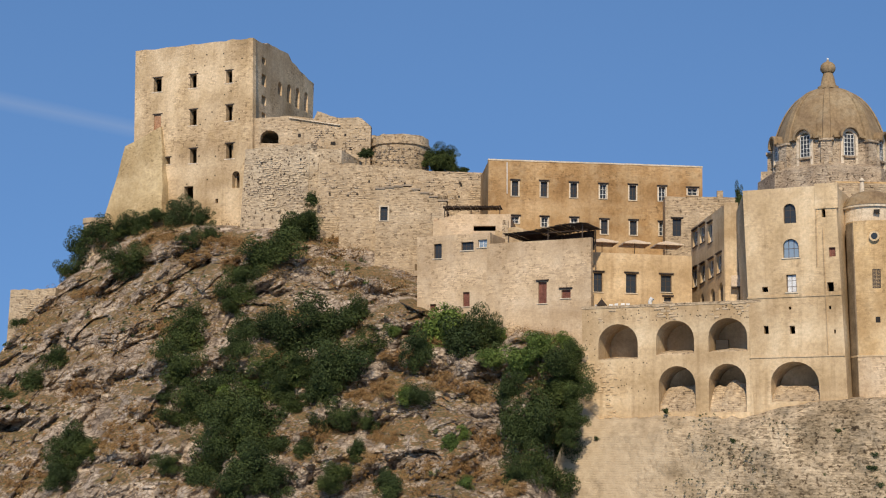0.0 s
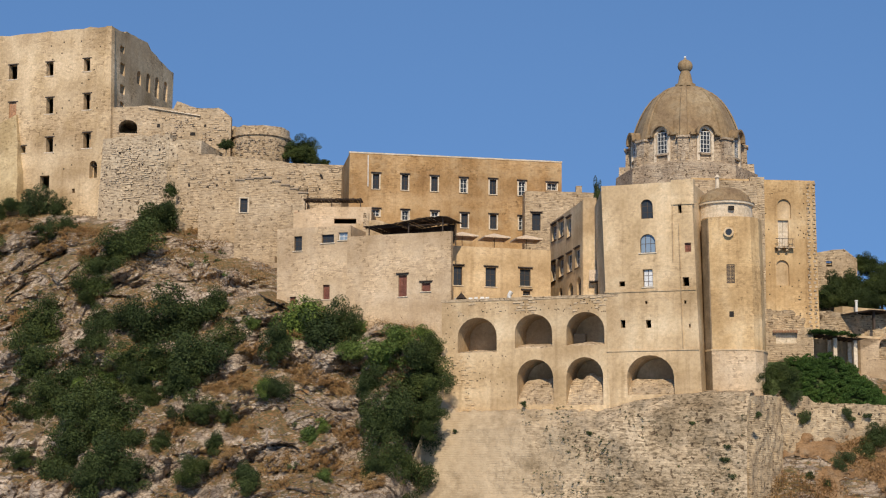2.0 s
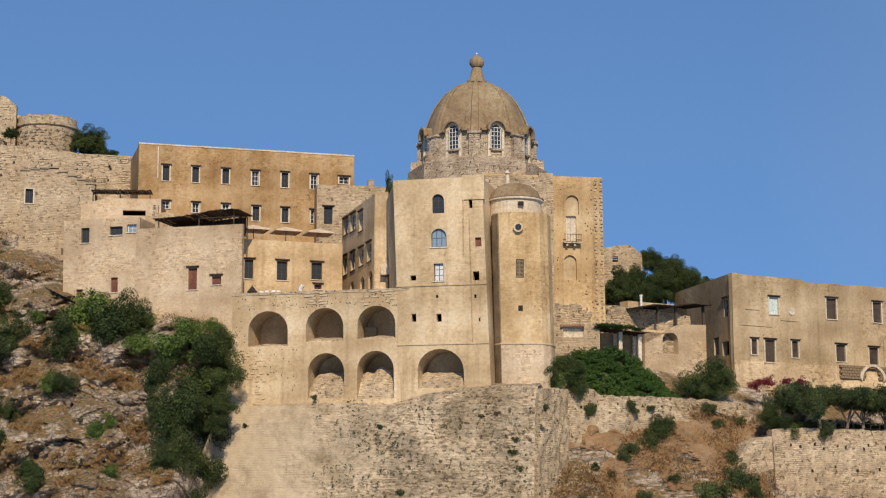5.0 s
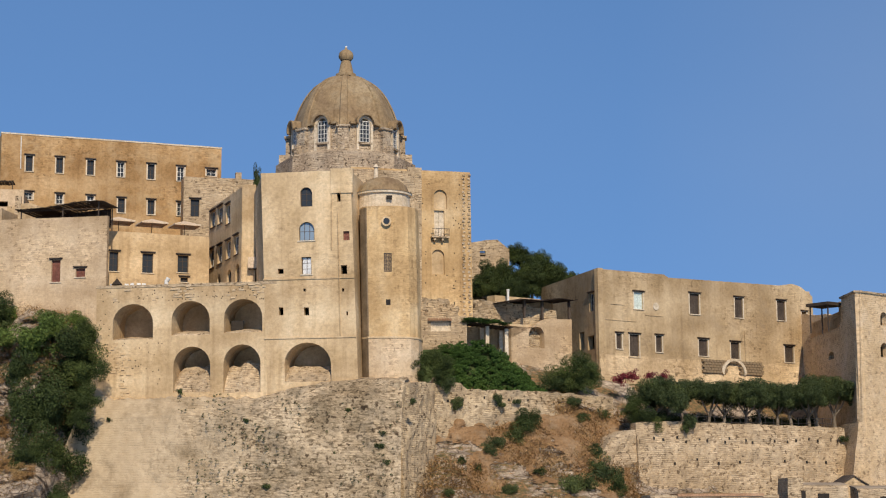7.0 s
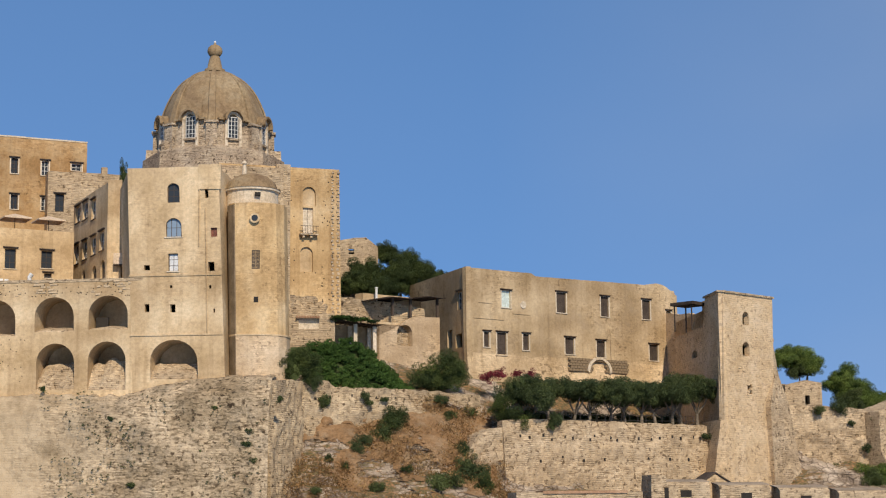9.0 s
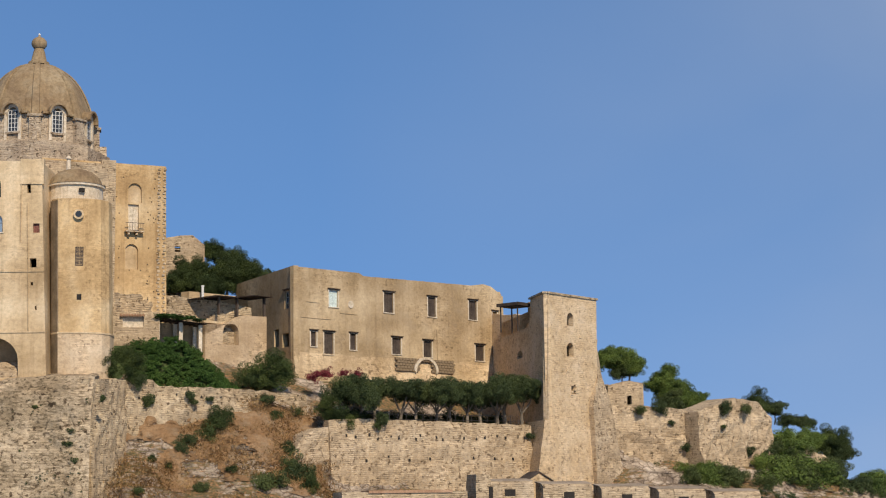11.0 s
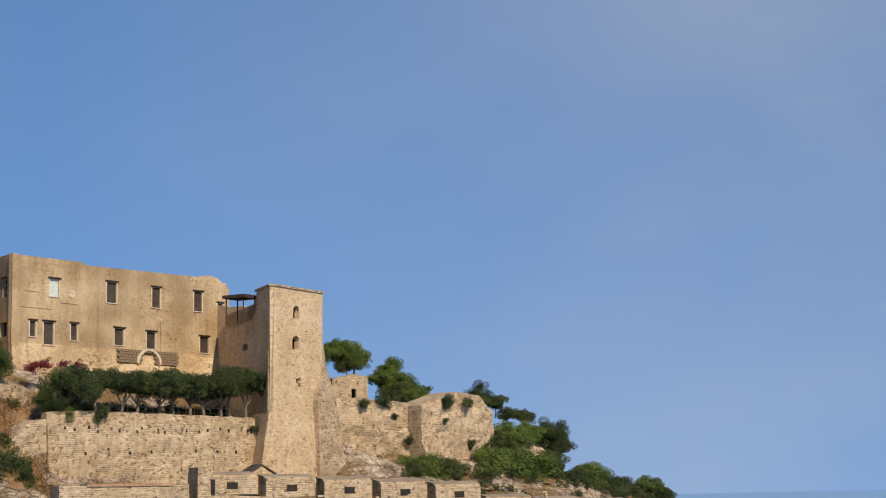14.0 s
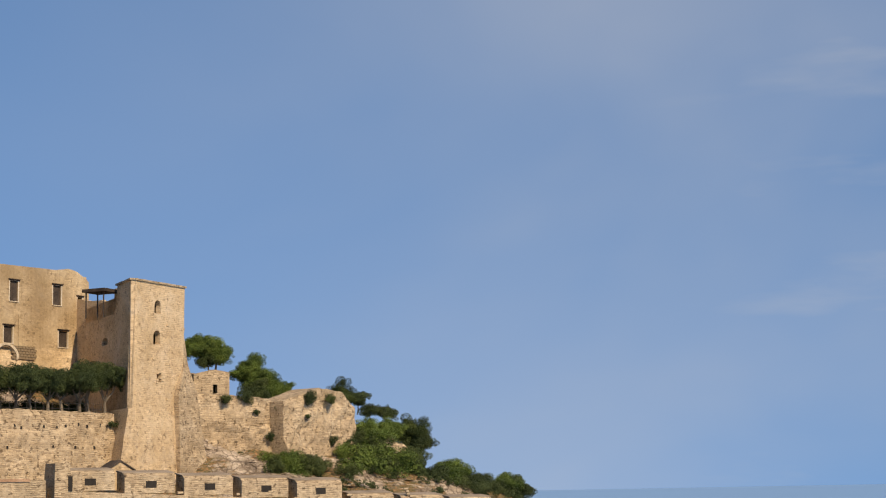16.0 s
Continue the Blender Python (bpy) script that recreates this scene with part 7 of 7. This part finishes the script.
# dry russet growth on the cliff: x, way inland, radius
SHRUBS['RUSSET'] = [
    (-94.4, 1.61, 3.6), (-97.0, 1.54, 2.2), (-106.5, 1.27, 2.6), (-110.4, 4.1, 3.6),
    (-96.0, 3.99, 2.9), (-91.5, 3.6, 2.1), (-97.8, 2.6, 2.6), (-60.9, 2.73, 2.8),
    (-58.7, 3.35, 2.0), (-62.0, 2.21, 2.4), (-54.0, 2.55, 2.5), (-50.0, 2.47, 1.9),
    (-65.4, 2.04, 1.4), (-47.4, 1.82, 2.2), (-53.6, 1.32, 2.9), (-49.9, 1.44, 2.2),
    (-44.2, 1.33, 1.8), (-69.5, 1.65, 1.5), (-62.4, 1.41, 1.9), (-78.8, 3.07, 1.2),
    (-78.3, 2.42, 1.5), (-81.2, 4.93, 1.6), (-99.3, 3.69, 2.1), (-117.3, 3.27, 1.9),
    (-106.7, 1.96, 1.8), (-60.8, 1.69, 1.6),
]
# shrubs on walls and among ruins: x, y, z, radius
WALL_SHRUBS = {}
WALL_SHRUBS['WALL_BUSHES'] = [
    (3.4, 198.7, 26.6, 1.1),
    (4.4, 199.1, 24.4, 1.0),
    (9.1, 200.9, 25.1, 0.7),
    (9.5, 201.1, 24.4, 0.6),
    (11.4, 201.9, 24.8, 0.5),
    (18.6, 204.7, 24.7, 1.0),
    (18.1, 204.5, 25.0, 0.7),
    (-7.5, 194.3, 25.5, 0.9),
    (32.2, 204.5, 22.5, 1.0),
    (31.9, 204.4, 21.8, 0.8),
    (52.7, 212.0, 20.6, 0.6),
    (-0.6, 197.1, 25.6, 0.4),
]
WALL_SHRUBS['RAMPART_TUFTS'] = [
    (-4.1, 190.0, 20.5, 0.6),
    (-4.4, 189.7, 19.1, 0.6),
    (-7.6, 189.9, 17.2, 0.5),
    (-3.8, 189.2, 17.4, 0.6),
    (-8.1, 191.4, 23.3, 0.4),
    (-0.8, 190.3, 24.1, 0.5),
    (-9.2, 190.4, 18.4, 0.4),
    (-10.4, 191.3, 20.9, 0.4),
    (-35.8, 197.8, 22.6, 0.4),
    (-19.6, 193.4, 22.2, 0.4),
    (-17.1, 191.2, 14.9, 0.5),
    (-27.6, 197.2, 25.8, 0.5),
]
WALL_SHRUBS['RUIN_BUSHES'] = [
    (70.7, 223.3, 24.4, 1.0),
    (73.7, 223.6, 24.7, 1.2),
    (78.8, 224.1, 23.1, 1.0),
    (77.4, 223.9, 19.4, 0.9),
    (83.3, 223.7, 24.8, 1.2),
    (86.8, 225.5, 24.7, 1.0),
    (66.4, 222.9, 23.0, 0.5),
    (75.3, 223.7, 22.7, 0.5),
    (72.8, 223.5, 17.3, 0.5),
    (87.3, 225.8, 18.8, 1.0),
    (82.8, 223.5, 22.2, 0.5),
]
WALL_SHRUBS['EAST_TREES'] = [
    (93.9, 238, 27.0, 2.2), (96.0, 238, 25.8, 1.5), (100.5, 238, 23.9, 1.5), (103.8, 236, 21.1, 2.7),
    (105.0, 236, 19.0, 2.1), (97.1, 236, 24.0, 1.2),
]
WALL_SHRUBS['CHURCH_TREES'] = [
    (9.2, 232.0, 43.0, 2.0),
    (12.1, 234.0, 44.4, 2.6),
    (15.7, 236.0, 44.7, 3.0),
    (18.8, 236.0, 44.2, 2.7),
    (14.8, 240.0, 48.1, 1.8),
    (17.2, 240.0, 46.8, 2.1),
    (20.8, 236.0, 43.8, 1.7),
    (13.0, 230.0, 41.9, 2.1),
]
WALL_SHRUBS['CRAG_TOP'] = [
    (-107.5, 238.0, 59.0, 3.3),
    (-104.2, 238.0, 58.3, 2.1),
    (-115.4, 239.0, 58.3, 2.4),
    (-117.7, 239.0, 57.1, 1.8),
    (-112.6, 239.0, 59.2, 1.7),
    (-83.8, 230.0, 58.9, 1.5),
    (-83.7, 229.0, 56.2, 1.8),
    (-84.8, 228.0, 54.4, 2.3),
    (-110.2, 238.0, 58.6, 2.1),
]
WALL_SHRUBS['EAST_GROVE'] = [
    (94.3, 231, 20.5, 3.0), (91.7, 230, 19.7, 2.3), (95.9, 230, 19.3, 2.5), (98.6, 232, 21.3, 1.7),
    (92.0, 227, 16.5, 2.8), (94.9, 226, 15.6, 2.9), (97.8, 226, 14.8, 2.3), (88.7, 225, 14.9, 2.1),
    (100.5, 230, 17.2, 2.0), (79.4, 222, 15.9, 2.3), (77.0, 222, 15.6, 1.9), (82.3, 222, 15.8, 2.0),
    (105.9, 228, 14.7, 1.8), (106.6, 226, 13.1, 2.2), (104.5, 226, 12.8, 1.6),
]
WALL_SHRUBS['FIG_TREES'] = [
    (71.0, 236, 33.8, 1.8), (73.3, 236, 33.0, 2.0), (72.2, 236, 31.4, 1.5), (79.9, 236, 31.0, 2.2),
    (77.7, 236, 30.2, 1.5), (80.8, 234, 28.0, 2.1), (78.3, 233, 27.1, 1.8), (82.6, 234, 27.2, 1.2),
]
WALL_SHRUBS['VINE_EDGE'] = [
    (-39.4, 197, 31.7, 2.3), (-38.2, 196, 28.2, 1.7), (-38.2, 195, 24.9, 1.7), (-38.5, 194, 22.9, 1.3),
    (-38.6, 198, 33.1, 1.3),
]
WALL_SHRUBS['FAR_GROVE'] = [
    (106.8, 228, 14.8, 2.0), (108.5, 226, 13.1, 2.2), (111.3, 226, 12.2, 1.8), (114.5, 226, 13.0, 1.8),
    (116.8, 226, 11.6, 1.5), (104.0, 226, 12.3, 2.0),
]
WALL_SHRUBS['VINE_TOP'] = [(-47.2, 203, 32.8, 1.8), (-44.7, 202.5, 33.4, 1.8), (-42.6, 202, 34.1, 1.6), (-40.4, 201, 34.5, 1.4), (-49.3, 203.5, 32.2, 1.7), (-39.9, 200.5, 32.5, 1.6), (-43.1, 201.5, 31.3, 1.9), (-46.1, 201.5, 29.8, 1.9), (-39.3, 199.5, 29.9, 1.4), (-51.1, 204, 31.4, 1.5)]
WALL_SHRUBS['EAST_BUSHES'] = [(93.1, 224, 15.8, 2.7), (89.2, 223, 14.5, 2.4), (96.5, 224, 13.8, 2.4), (100.4, 224, 12.8, 2.3), (104.8, 225, 13.7, 2.3), (109.2, 225, 12.6, 2.2), (114.2, 225, 12.1, 2.0), (92.2, 222, 12.4, 1.9)]
WALL_SHRUBS['CASTLE_TREES'] = [
    (-69.8, 247.0, 68.4, 2.2),
    (-67.7, 247.0, 67.2, 1.7),
    (-79.2, 241.0, 68.3, 1.0),
    (-65.2, 246.0, 66.0, 0.8),
]


# ---- plants ----
def leaf_cloud(seed, count, size, lumps=30, flat=0.8, loose=0.35):
    """A crown of many single leaves, gathered in uneven clumps, about one metre in radius."""
    r = np.random.RandomState(seed)

    def unit(v):
        return v / np.linalg.norm(v, axis=1)[:, None]
    centres = unit(r.normal(size=(lumps, 3))) * r.uniform(0.2, 0.85, (lumps, 1))
    centres[:, 2] *= flat
    radii = r.uniform(0.13, 0.38, lumps)
    k = r.choice(lumps, count, p=radii ** 2 / (radii ** 2).sum())
    d = unit(r.normal(size=(count, 3)))
    p = centres[k] + d * (radii[k] * (1 - loose * r.rand(count) ** 2))[:, None] * np.array((1, 1, 0.9))
    nrm = unit(d + r.normal(size=(count, 3)) * 0.55 + np.array((0, 0, 0.35)))
    a = unit(np.cross(nrm, r.normal(size=(count, 3))))
    b = np.cross(nrm, a)
    s = (size * r.uniform(0.6, 1.4, count))[:, None]
    verts = np.stack([p - a * s, p + b * s * 0.55 + nrm * s * 0.15, p + a * s, p - b * s * 0.55 + nrm * s * 0.15], 1).reshape(-1, 3)
    return verts, np.arange(count * 4).reshape(-1, 4)


def crown_mesh(name, mat, seed, count, size, **kw):
    v, f = leaf_cloud(seed, count, size, **kw)
    me = bpy.data.meshes.new(name)
    me.from_pydata(v.tolist(), [], f.tolist())
    me.materials.append(mat)
    return me


DARK = [crown_mesh("shrub", M_LEAF, s, 9000, 0.03) for s in (1, 2, 3, 4, 5)]
LIGHT = [crown_mesh("shrub", M_LEAF2, s, 6500, 0.036) for s in (11, 12, 13)]
OLIVE = [crown_mesh("shrub", M_OLIVE, s, 7000, 0.032, lumps=24) for s in (21, 22, 23)]
CREEPER = [crown_mesh("shrub", M_CREEPER, s, 1800, 0.075) for s in (31, 32)]
BLOOM = [crown_mesh("shrub", M_BLOOM, s, 1400, 0.065) for s in (41, 42)]
CHOOSE = random.Random(5)


def shrub(place, r, kind, label, stretch=1.0):
    ob = new("shrub", CHOOSE.choice(kind))
    ob.matrix_basis = Matrix.LocRotScale(place, Euler((CHOOSE.uniform(-0.3, 0.3), CHOOSE.uniform(-0.3, 0.3), CHOOSE.uniform(0, 6.28))),
                                         (r * CHOOSE.uniform(1.0, 1.25), r * CHOOSE.uniform(1.0, 1.25), r * stretch * CHOOSE.uniform(0.95, 1.2)))
    return tagged(ob, label, "shrub", "shrubs on the cliff")


for key, places in SHRUBS.items():
    for x, s, r in places:
        if key == 'RUSSET':
            break
        p = ground_point(x, s)
        if key == 'FRESH':
            shrub(p + Vector((0, -r * 0.75, 0.2)), r, LIGHT, "bright green leafy shrub on the cliff")
        elif key in ('IVY_TOP', 'IVY_FALL'):
            shrub(p + Vector((0, -r * 0.6, 0.1)), r * 1.35, DARK if CHOOSE.random() < 0.78 else LIGHT, "dense climbing vine hanging below the houses", 1.15)
        elif key in ('SLOPE',):
            shrub(p + Vector((0, -r * 0.2, 0.2)), r * 1.35, OLIVE if CHOOSE.random() < 0.6 else DARK, "low green bush on the dry slope")
        elif key == 'EAST':
            shrub(p + Vector((0, -r * 0.2, 0.3)), r, LIGHT if CHOOSE.random() < 0.35 else OLIVE, "leafy bush on the eastern slope")
        else:
            shrub(p + Vector((0, -r * 0.6, 0.1)), r * 1.42, DARK, "dark evergreen shrub on the rock")


def joined(name, label, spots, mat, leaves, size, category="scrub"):
    """Scrub that nobody could count: many leaf clumps in one mesh."""
    verts, faces = [], []
    for n_, (p, r) in enumerate(spots):
        a, f = leaf_cloud(500 + n_ % 7, leaves, size, lumps=7)
        faces += (f + len(verts)).tolist()
        verts += (a * np.array((r, r, r * 0.9)) + np.array(p)).tolist()
    me = bpy.data.meshes.new(name)
    me.from_pydata(verts, [], faces)
    me.materials.append(mat)
    return tagged(new(name, me), label, category, kind="stuff")


scatter = random.Random(31)
small = {0: [], 1: []}
while len(small[0]) + len(small[1]) < 230:
    x, s = scatter.uniform(-134, -41), scatter.uniform(1.2, 4.8)
    if noise.noise(Vector((x * 0.09, s * 1.6, 7))) > -0.02:
        r = scatter.uniform(0.25, 0.8)
        small[scatter.random() < 0.3].append((ground_point(x, s) + Vector((0, -r * 0.4, 0)), r))
joined("cliff_scrub", "low dark scrub in the clefts of the rock", small[0], M_OLIVE, 420, 0.075)
rust = []
for x0, s0, wide in SHRUBS['RUSSET']:
    for _ in range(int(14 + 11 * wide)):
        a, k = scatter.uniform(0, 6.28), wide * math.sqrt(scatter.random())
        r = scatter.uniform(0.4, 1.1)
        rust.append((ground_point(x0 + 1.25 * k * math.cos(a), s0 + 0.06 * k * math.sin(a)) + Vector((0, -r * 0.35, 0.1)), r))
joined("dry_scrub", "rust-coloured dry scrub on the ledges", rust, M_DRY, 380, 0.06)
joined("cliff_herbs", "tufts of fresh green herbs on the rock", small[1], M_LEAF2, 380, 0.07)
thicket = []
while len(thicket) < 190:
    x, s = scatter.uniform(84, 126), scatter.uniform(1.9, 4.3)
    if noise.noise(Vector((x * 0.12, s * 1.4, 21))) > -0.15:
        r = scatter.uniform(0.7, 1.6)
        thicket.append((ground_point(x, s) + Vector((0, 0, r * 0.3)), r))
joined("eastern_scrub", "green scrub covering the eastern slope", thicket, M_OLIVE, 420, 0.07)
for x, y, z, r in WALL_SHRUBS['WALL_BUSHES'] + WALL_SHRUBS['RAMPART_TUFTS'] + WALL_SHRUBS['RUIN_BUSHES']:
    shrub(Vector((x, y, z)), r * 1.05, OLIVE, "caper bush growing out of the wall", 1.1)
for i, (x, y, z, r) in enumerate(WALL_SHRUBS['EAST_BUSHES']):
    shrub(Vector((x, y, z - 0.5)), r * 1.3, LIGHT if i % 3 == 1 else OLIVE, "leafy bush on the eastern slope")
for i, (x, y, z, r) in enumerate(WALL_SHRUBS['VINE_TOP']):
    shrub(Vector((x, y, z)), r * 1.25, DARK if i % 3 == 2 else LIGHT, "bright green vine climbing the terrace wall", 0.9)
for x, y, z, r in WALL_SHRUBS['VINE_EDGE']:
    shrub(Vector((x, y, z)), r * 1.3, DARK, "dense climbing vine hanging below the houses", 1.1)
for x, y, z, r in WALL_SHRUBS['CRAG_TOP']:
    shrub(Vector((x, y, z)), r * 1.05, OLIVE if r > 2.4 else DARK, "evergreen shrub at the foot of the castle")


def tree(place, r, height, kind, label, seed, spread=4, name="tree", group="", low=0.5):
    """A forked trunk with bent limbs and a crown of leaf clumps."""
    q = random.Random(seed)
    t = empty(name, label, "tree", group, at=place)
    bm = bmesh.new()
    fork = height * q.uniform(0.32, 0.45)
    lean_ = Vector((q.uniform(-0.2, 0.2), q.uniform(-0.2, 0.2), 0)) * height
    k = Vector((lean_.x * 0.5, lean_.y * 0.5, fork))
    tube(bm, (0, 0, -0.6), k * 0.55 + Vector((q.uniform(-0.1, 0.1), 0, 0)), 0.055 * height, 0.042 * height)
    tube(bm, k * 0.55, k, 0.043 * height, 0.036 * height)
    ends = []
    for i in range(spread):
        a = 6.2832 * i / spread + q.uniform(-0.4, 0.4)
        e = Vector((lean_.x + math.cos(a) * r * 0.6, lean_.y + math.sin(a) * r * 0.6, height * q.uniform(low, 0.98)))
        mid = k.lerp(e, 0.5) + Vector((q.uniform(-0.2, 0.2), q.uniform(-0.2, 0.2), -0.1))
        tube(bm, k, mid, 0.03 * height, 0.02 * height, 6)
        tube(bm, mid, e, 0.02 * height, 0.008 * height, 5)
        ends.append(e)
    part("trunk", bm, M_STEM, t)
    ends.append(Vector((lean_.x, lean_.y, height)))
    if low < 0.6:
        ends.append(Vector((lean_.x * 0.6 + q.uniform(-0.3, 0.3) * r, lean_.y * 0.6 - 0.2 * r, height * 0.62)))
    for e in ends:
        ob = new("crown", q.choice(kind))
        ob.parent = t
        rr_ = r * q.uniform(0.7, 0.95)
        ob.matrix_basis = Matrix.LocRotScale(e, Euler((q.uniform(-0.4, 0.4), q.uniform(-0.4, 0.4), q.uniform(0, 6.28))), (rr_, rr_, rr_ * 0.85))
    return t


row = frame_of('HOUSE')
fm = pose(26.26, 203, 21.8, 0, 0, 20.2)
for i, (u, w, r, h) in enumerate(((2.6, 2.0, 3.3, 4.2), (5.2, 2.6, 3.0, 4.9), (7.8, 3.4, 2.9, 5.0), (10.4, 2.4, 2.5, 4.6), (13.0, 2.8, 2.6, 4.7), (15.6, 2.2, 2.8, 4.7), (18.0, 2.8, 2.9, 4.8), (20.2, 2.2, 2.9, 4.7), (22.6, 2.6, 3.1, 4.8), (24.8, 2.4, 2.9, 5.0), (26.6, 3.0, 2.8, 5.6), (28.2, 2.0, 2.5, 5.0))):
    tree(fm @ Vector((u, w, 0)), r, h, OLIVE, "olive tree with a pale twisted trunk on the terrace", 40 + i, 4, "olive_tree", "olive trees on the terrace", 0.74)
for i in range(22):
    u = 2.5 + i * 1.15
    shrub(fm @ Vector((u, 5.2 + CHOOSE.uniform(-0.6, 0.6), 0.9)), CHOOSE.uniform(1.1, 1.6), DARK, "dark hedge bush behind the olive trees")
for i, (x, y, z, r) in enumerate(WALL_SHRUBS['EAST_TREES']):
    tree((x, y, z - r * 1.4), r * 1.15, r * 1.4, OLIVE if i % 3 else DARK, "broad-leaved tree on the eastern slope", 70 + i)
for i, (x, y, z, r) in enumerate(WALL_SHRUBS['EAST_GROVE'] + WALL_SHRUBS['FAR_GROVE']):
    tree((x, y, z - r * 1.1), r * 1.3, r * 1.1, LIGHT if i % 3 == 0 else OLIVE, "low spreading tree in the eastern grove", 170 + i)
for i, (x, y, z, r) in enumerate(WALL_SHRUBS['CHURCH_TREES'] + WALL_SHRUBS['CASTLE_TREES']):
    tree((x, y, z - r * 1.5), r * 1.15, r * 1.7, DARK, "dark holm oak behind the walls", 90 + i)
# fig trees on the ridge beside the tower
for i, (x, y, z, r) in enumerate(WALL_SHRUBS['FIG_TREES']):
    tree((x, y, z - r * 1.7), r * 1.2, r * 1.6, OLIVE if i in (2, 6) else LIGHT, "spreading fig tree on the ridge", 120 + i, 5, low=0.3)
# garden: clipped mound, dark trees, bougainvillea
for x, y, z, r in ((-0.8, 197.5, 28.9, 1.6), (1.0, 198.5, 29.7, 1.8), (2.7, 199, 29.1, 1.6), (0.2, 197.5, 27.7, 1.4), (2.3, 198.5, 27.5, 1.2)):
    shrub(Vector((x, y, z)), r, DARK, "dark rounded carob tree in the garden")
bank = []
for i in range(380):
    x = CHOOSE.uniform(2.2, 15.1)
    top = np.interp(x, (-0.3, 3.7, 7.5, 10.8, 14.8), (32.0, 32.2, 32.7, 31.0, 26.6))
    k = CHOOSE.random()
    bank.append((Vector((x, 202.4 + 3.6 * k + 0.16 * x, 26.0 + (top - 26.3) * k)), CHOOSE.uniform(0.55, 0.95)))
joined("creeper_bank", "clipped green creeper covering the garden bank", bank, M_CREEPER, 420, 0.09, "creeper")
# sloping sheet in the dark leaf colour, added beneath the creeper leaves
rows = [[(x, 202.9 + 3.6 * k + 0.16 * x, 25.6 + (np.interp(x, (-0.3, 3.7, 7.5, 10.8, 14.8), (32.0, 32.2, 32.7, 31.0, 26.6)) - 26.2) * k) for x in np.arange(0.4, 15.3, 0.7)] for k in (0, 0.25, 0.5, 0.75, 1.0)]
t = empty("garden_bank", "steep dark green sheet added under the creeper", "bank", at=(0, 0, 0))
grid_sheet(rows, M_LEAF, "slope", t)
for x, y, z, r in ((17.6, 206.6, 28.4, 2.6), (19.6, 207.4, 29.2, 2.2), (16.4, 206.2, 27.6, 1.8), (19.0, 206.8, 27.4, 2.2), (21.0, 207.6, 28.2, 1.6)):
    shrub(Vector((x, y, z)), r, DARK, "dark green tree beside the long house")
for x, y, z, r in ((24.6, 209, 28.0, 1.2), (26.0, 209.6, 28.4, 1.1), (28.6, 211, 28.5, 0.9), (30.4, 212.2, 28.6, 0.9)):
    shrub(Vector((x, y, z)), r, BLOOM, "magenta bougainvillea against the house")
for x, y, z, r in ((6.2, 208.8, 35.2, 1.0), (7.0, 208.8, 35.3, 1.3), (8.0, 209.0, 35.2, 1.3), (9.0, 209.2, 35.1, 1.2), (10.2, 209.6, 35.0, 1.1), (5.9, 208.6, 35.2, 0.9)):
    shrub(Vector((x, y, z)), r, CREEPER, "creeper on the pergola roof", 0.35)
for u, z, r in ((0.6, 1.2, 2.0), (2.0, 0.6, 1.6), (-0.6, 2.4, 1.5), (3.4, 1.0, 1.4)):
    shrub(fm @ Vector((u, 0.9, z)), r, DARK, "dark bush at the end of the terrace")
# cypress beside the convent
t = empty("cypress", "slender dark cypress behind the church front", "tree", at=(-20.4, 212.0, 51.9))
bm = bmesh.new()
tube(bm, (0, 0, -8), (0, 0, 2.5), 0.2, 0.08)
part("trunk", bm, M_STEM, t)
ob = new("crown", DARK[1])
ob.parent = t
ob.matrix_basis = Matrix.LocRotScale((0, 0, 1.2), Euler((0, 0, 0)), (0.75, 0.75, 3.0))


def grass_tufts():
    """Dry grass and low scrub scattered over the flatter ledges."""
    r = np.random.RandomState(9)
    verts, faces = [], []
    done = 0
    while done < 4200:
        if r.rand() < 0.62:
            x, s = r.uniform(-136, -40), r.uniform(1.0, 5.0)
        else:
            x, s = r.uniform(0, 26), r.uniform(1.4, 4.2)
        if noise.noise(Vector((x * 0.12, s * 2.2, 4))) < (0.05 if x < -30 else 0.0):
            done += 0.05
            continue
        p = ground_point(x, s)
        for _ in range(16):
            b = p + Vector((r.normal() * 0.9, r.normal() * 0.3 - 0.05, r.normal() * 0.3))
            h = r.uniform(0.12, 0.32)
            d = Vector((r.normal() * 0.25, r.normal() * 0.25 - 0.15, h))
            w = Vector((r.uniform(0.025, 0.06), r.normal() * 0.03, 0))
            i = len(verts)
            verts += [b - w, b + w, b + d]
            faces.append((i, i + 1, i + 2))
        done += 1
    me = bpy.data.meshes.new("dry_grass")
    me.from_pydata([tuple(v) for v in verts], [], faces)
    me.materials.append(M_DRY)
    tagged(new("dry_grass", me), "dry russet grass tufts on the ledges", "grass", kind="stuff")


grass_tufts()


def wall_weeds():
    """Weeds and lichen tufts rooted in the joints of the rampart."""
    q = random.Random(77)
    base = pose(-38.2, 199.6, 0, 0, 0, -10)
    spots = []
    while len(spots) < 620:
        u, z = q.uniform(6, 37), q.uniform(9, 25.5)
        if noise.noise(Vector((u * 0.16, z * 0.22, 5))) + (u - 22) * 0.012 < -0.02:
            continue
        f = u / 37.2
        w = -0.42 - (26 - z) * 0.24 - 2.0 * np.interp(f, (0, 0.12, 0.3, 1), (0, 0.2, 0.75, 1.0)) * min(1, (26 - z) / 2)
        spots.append((base @ Vector((u, w, z)), q.uniform(0.1, 0.3)))
    joined("wall_weeds", "small weeds rooted in the rampart joints", spots, M_OLIVE, 60, 0.16, "weeds")


wall_weeds()
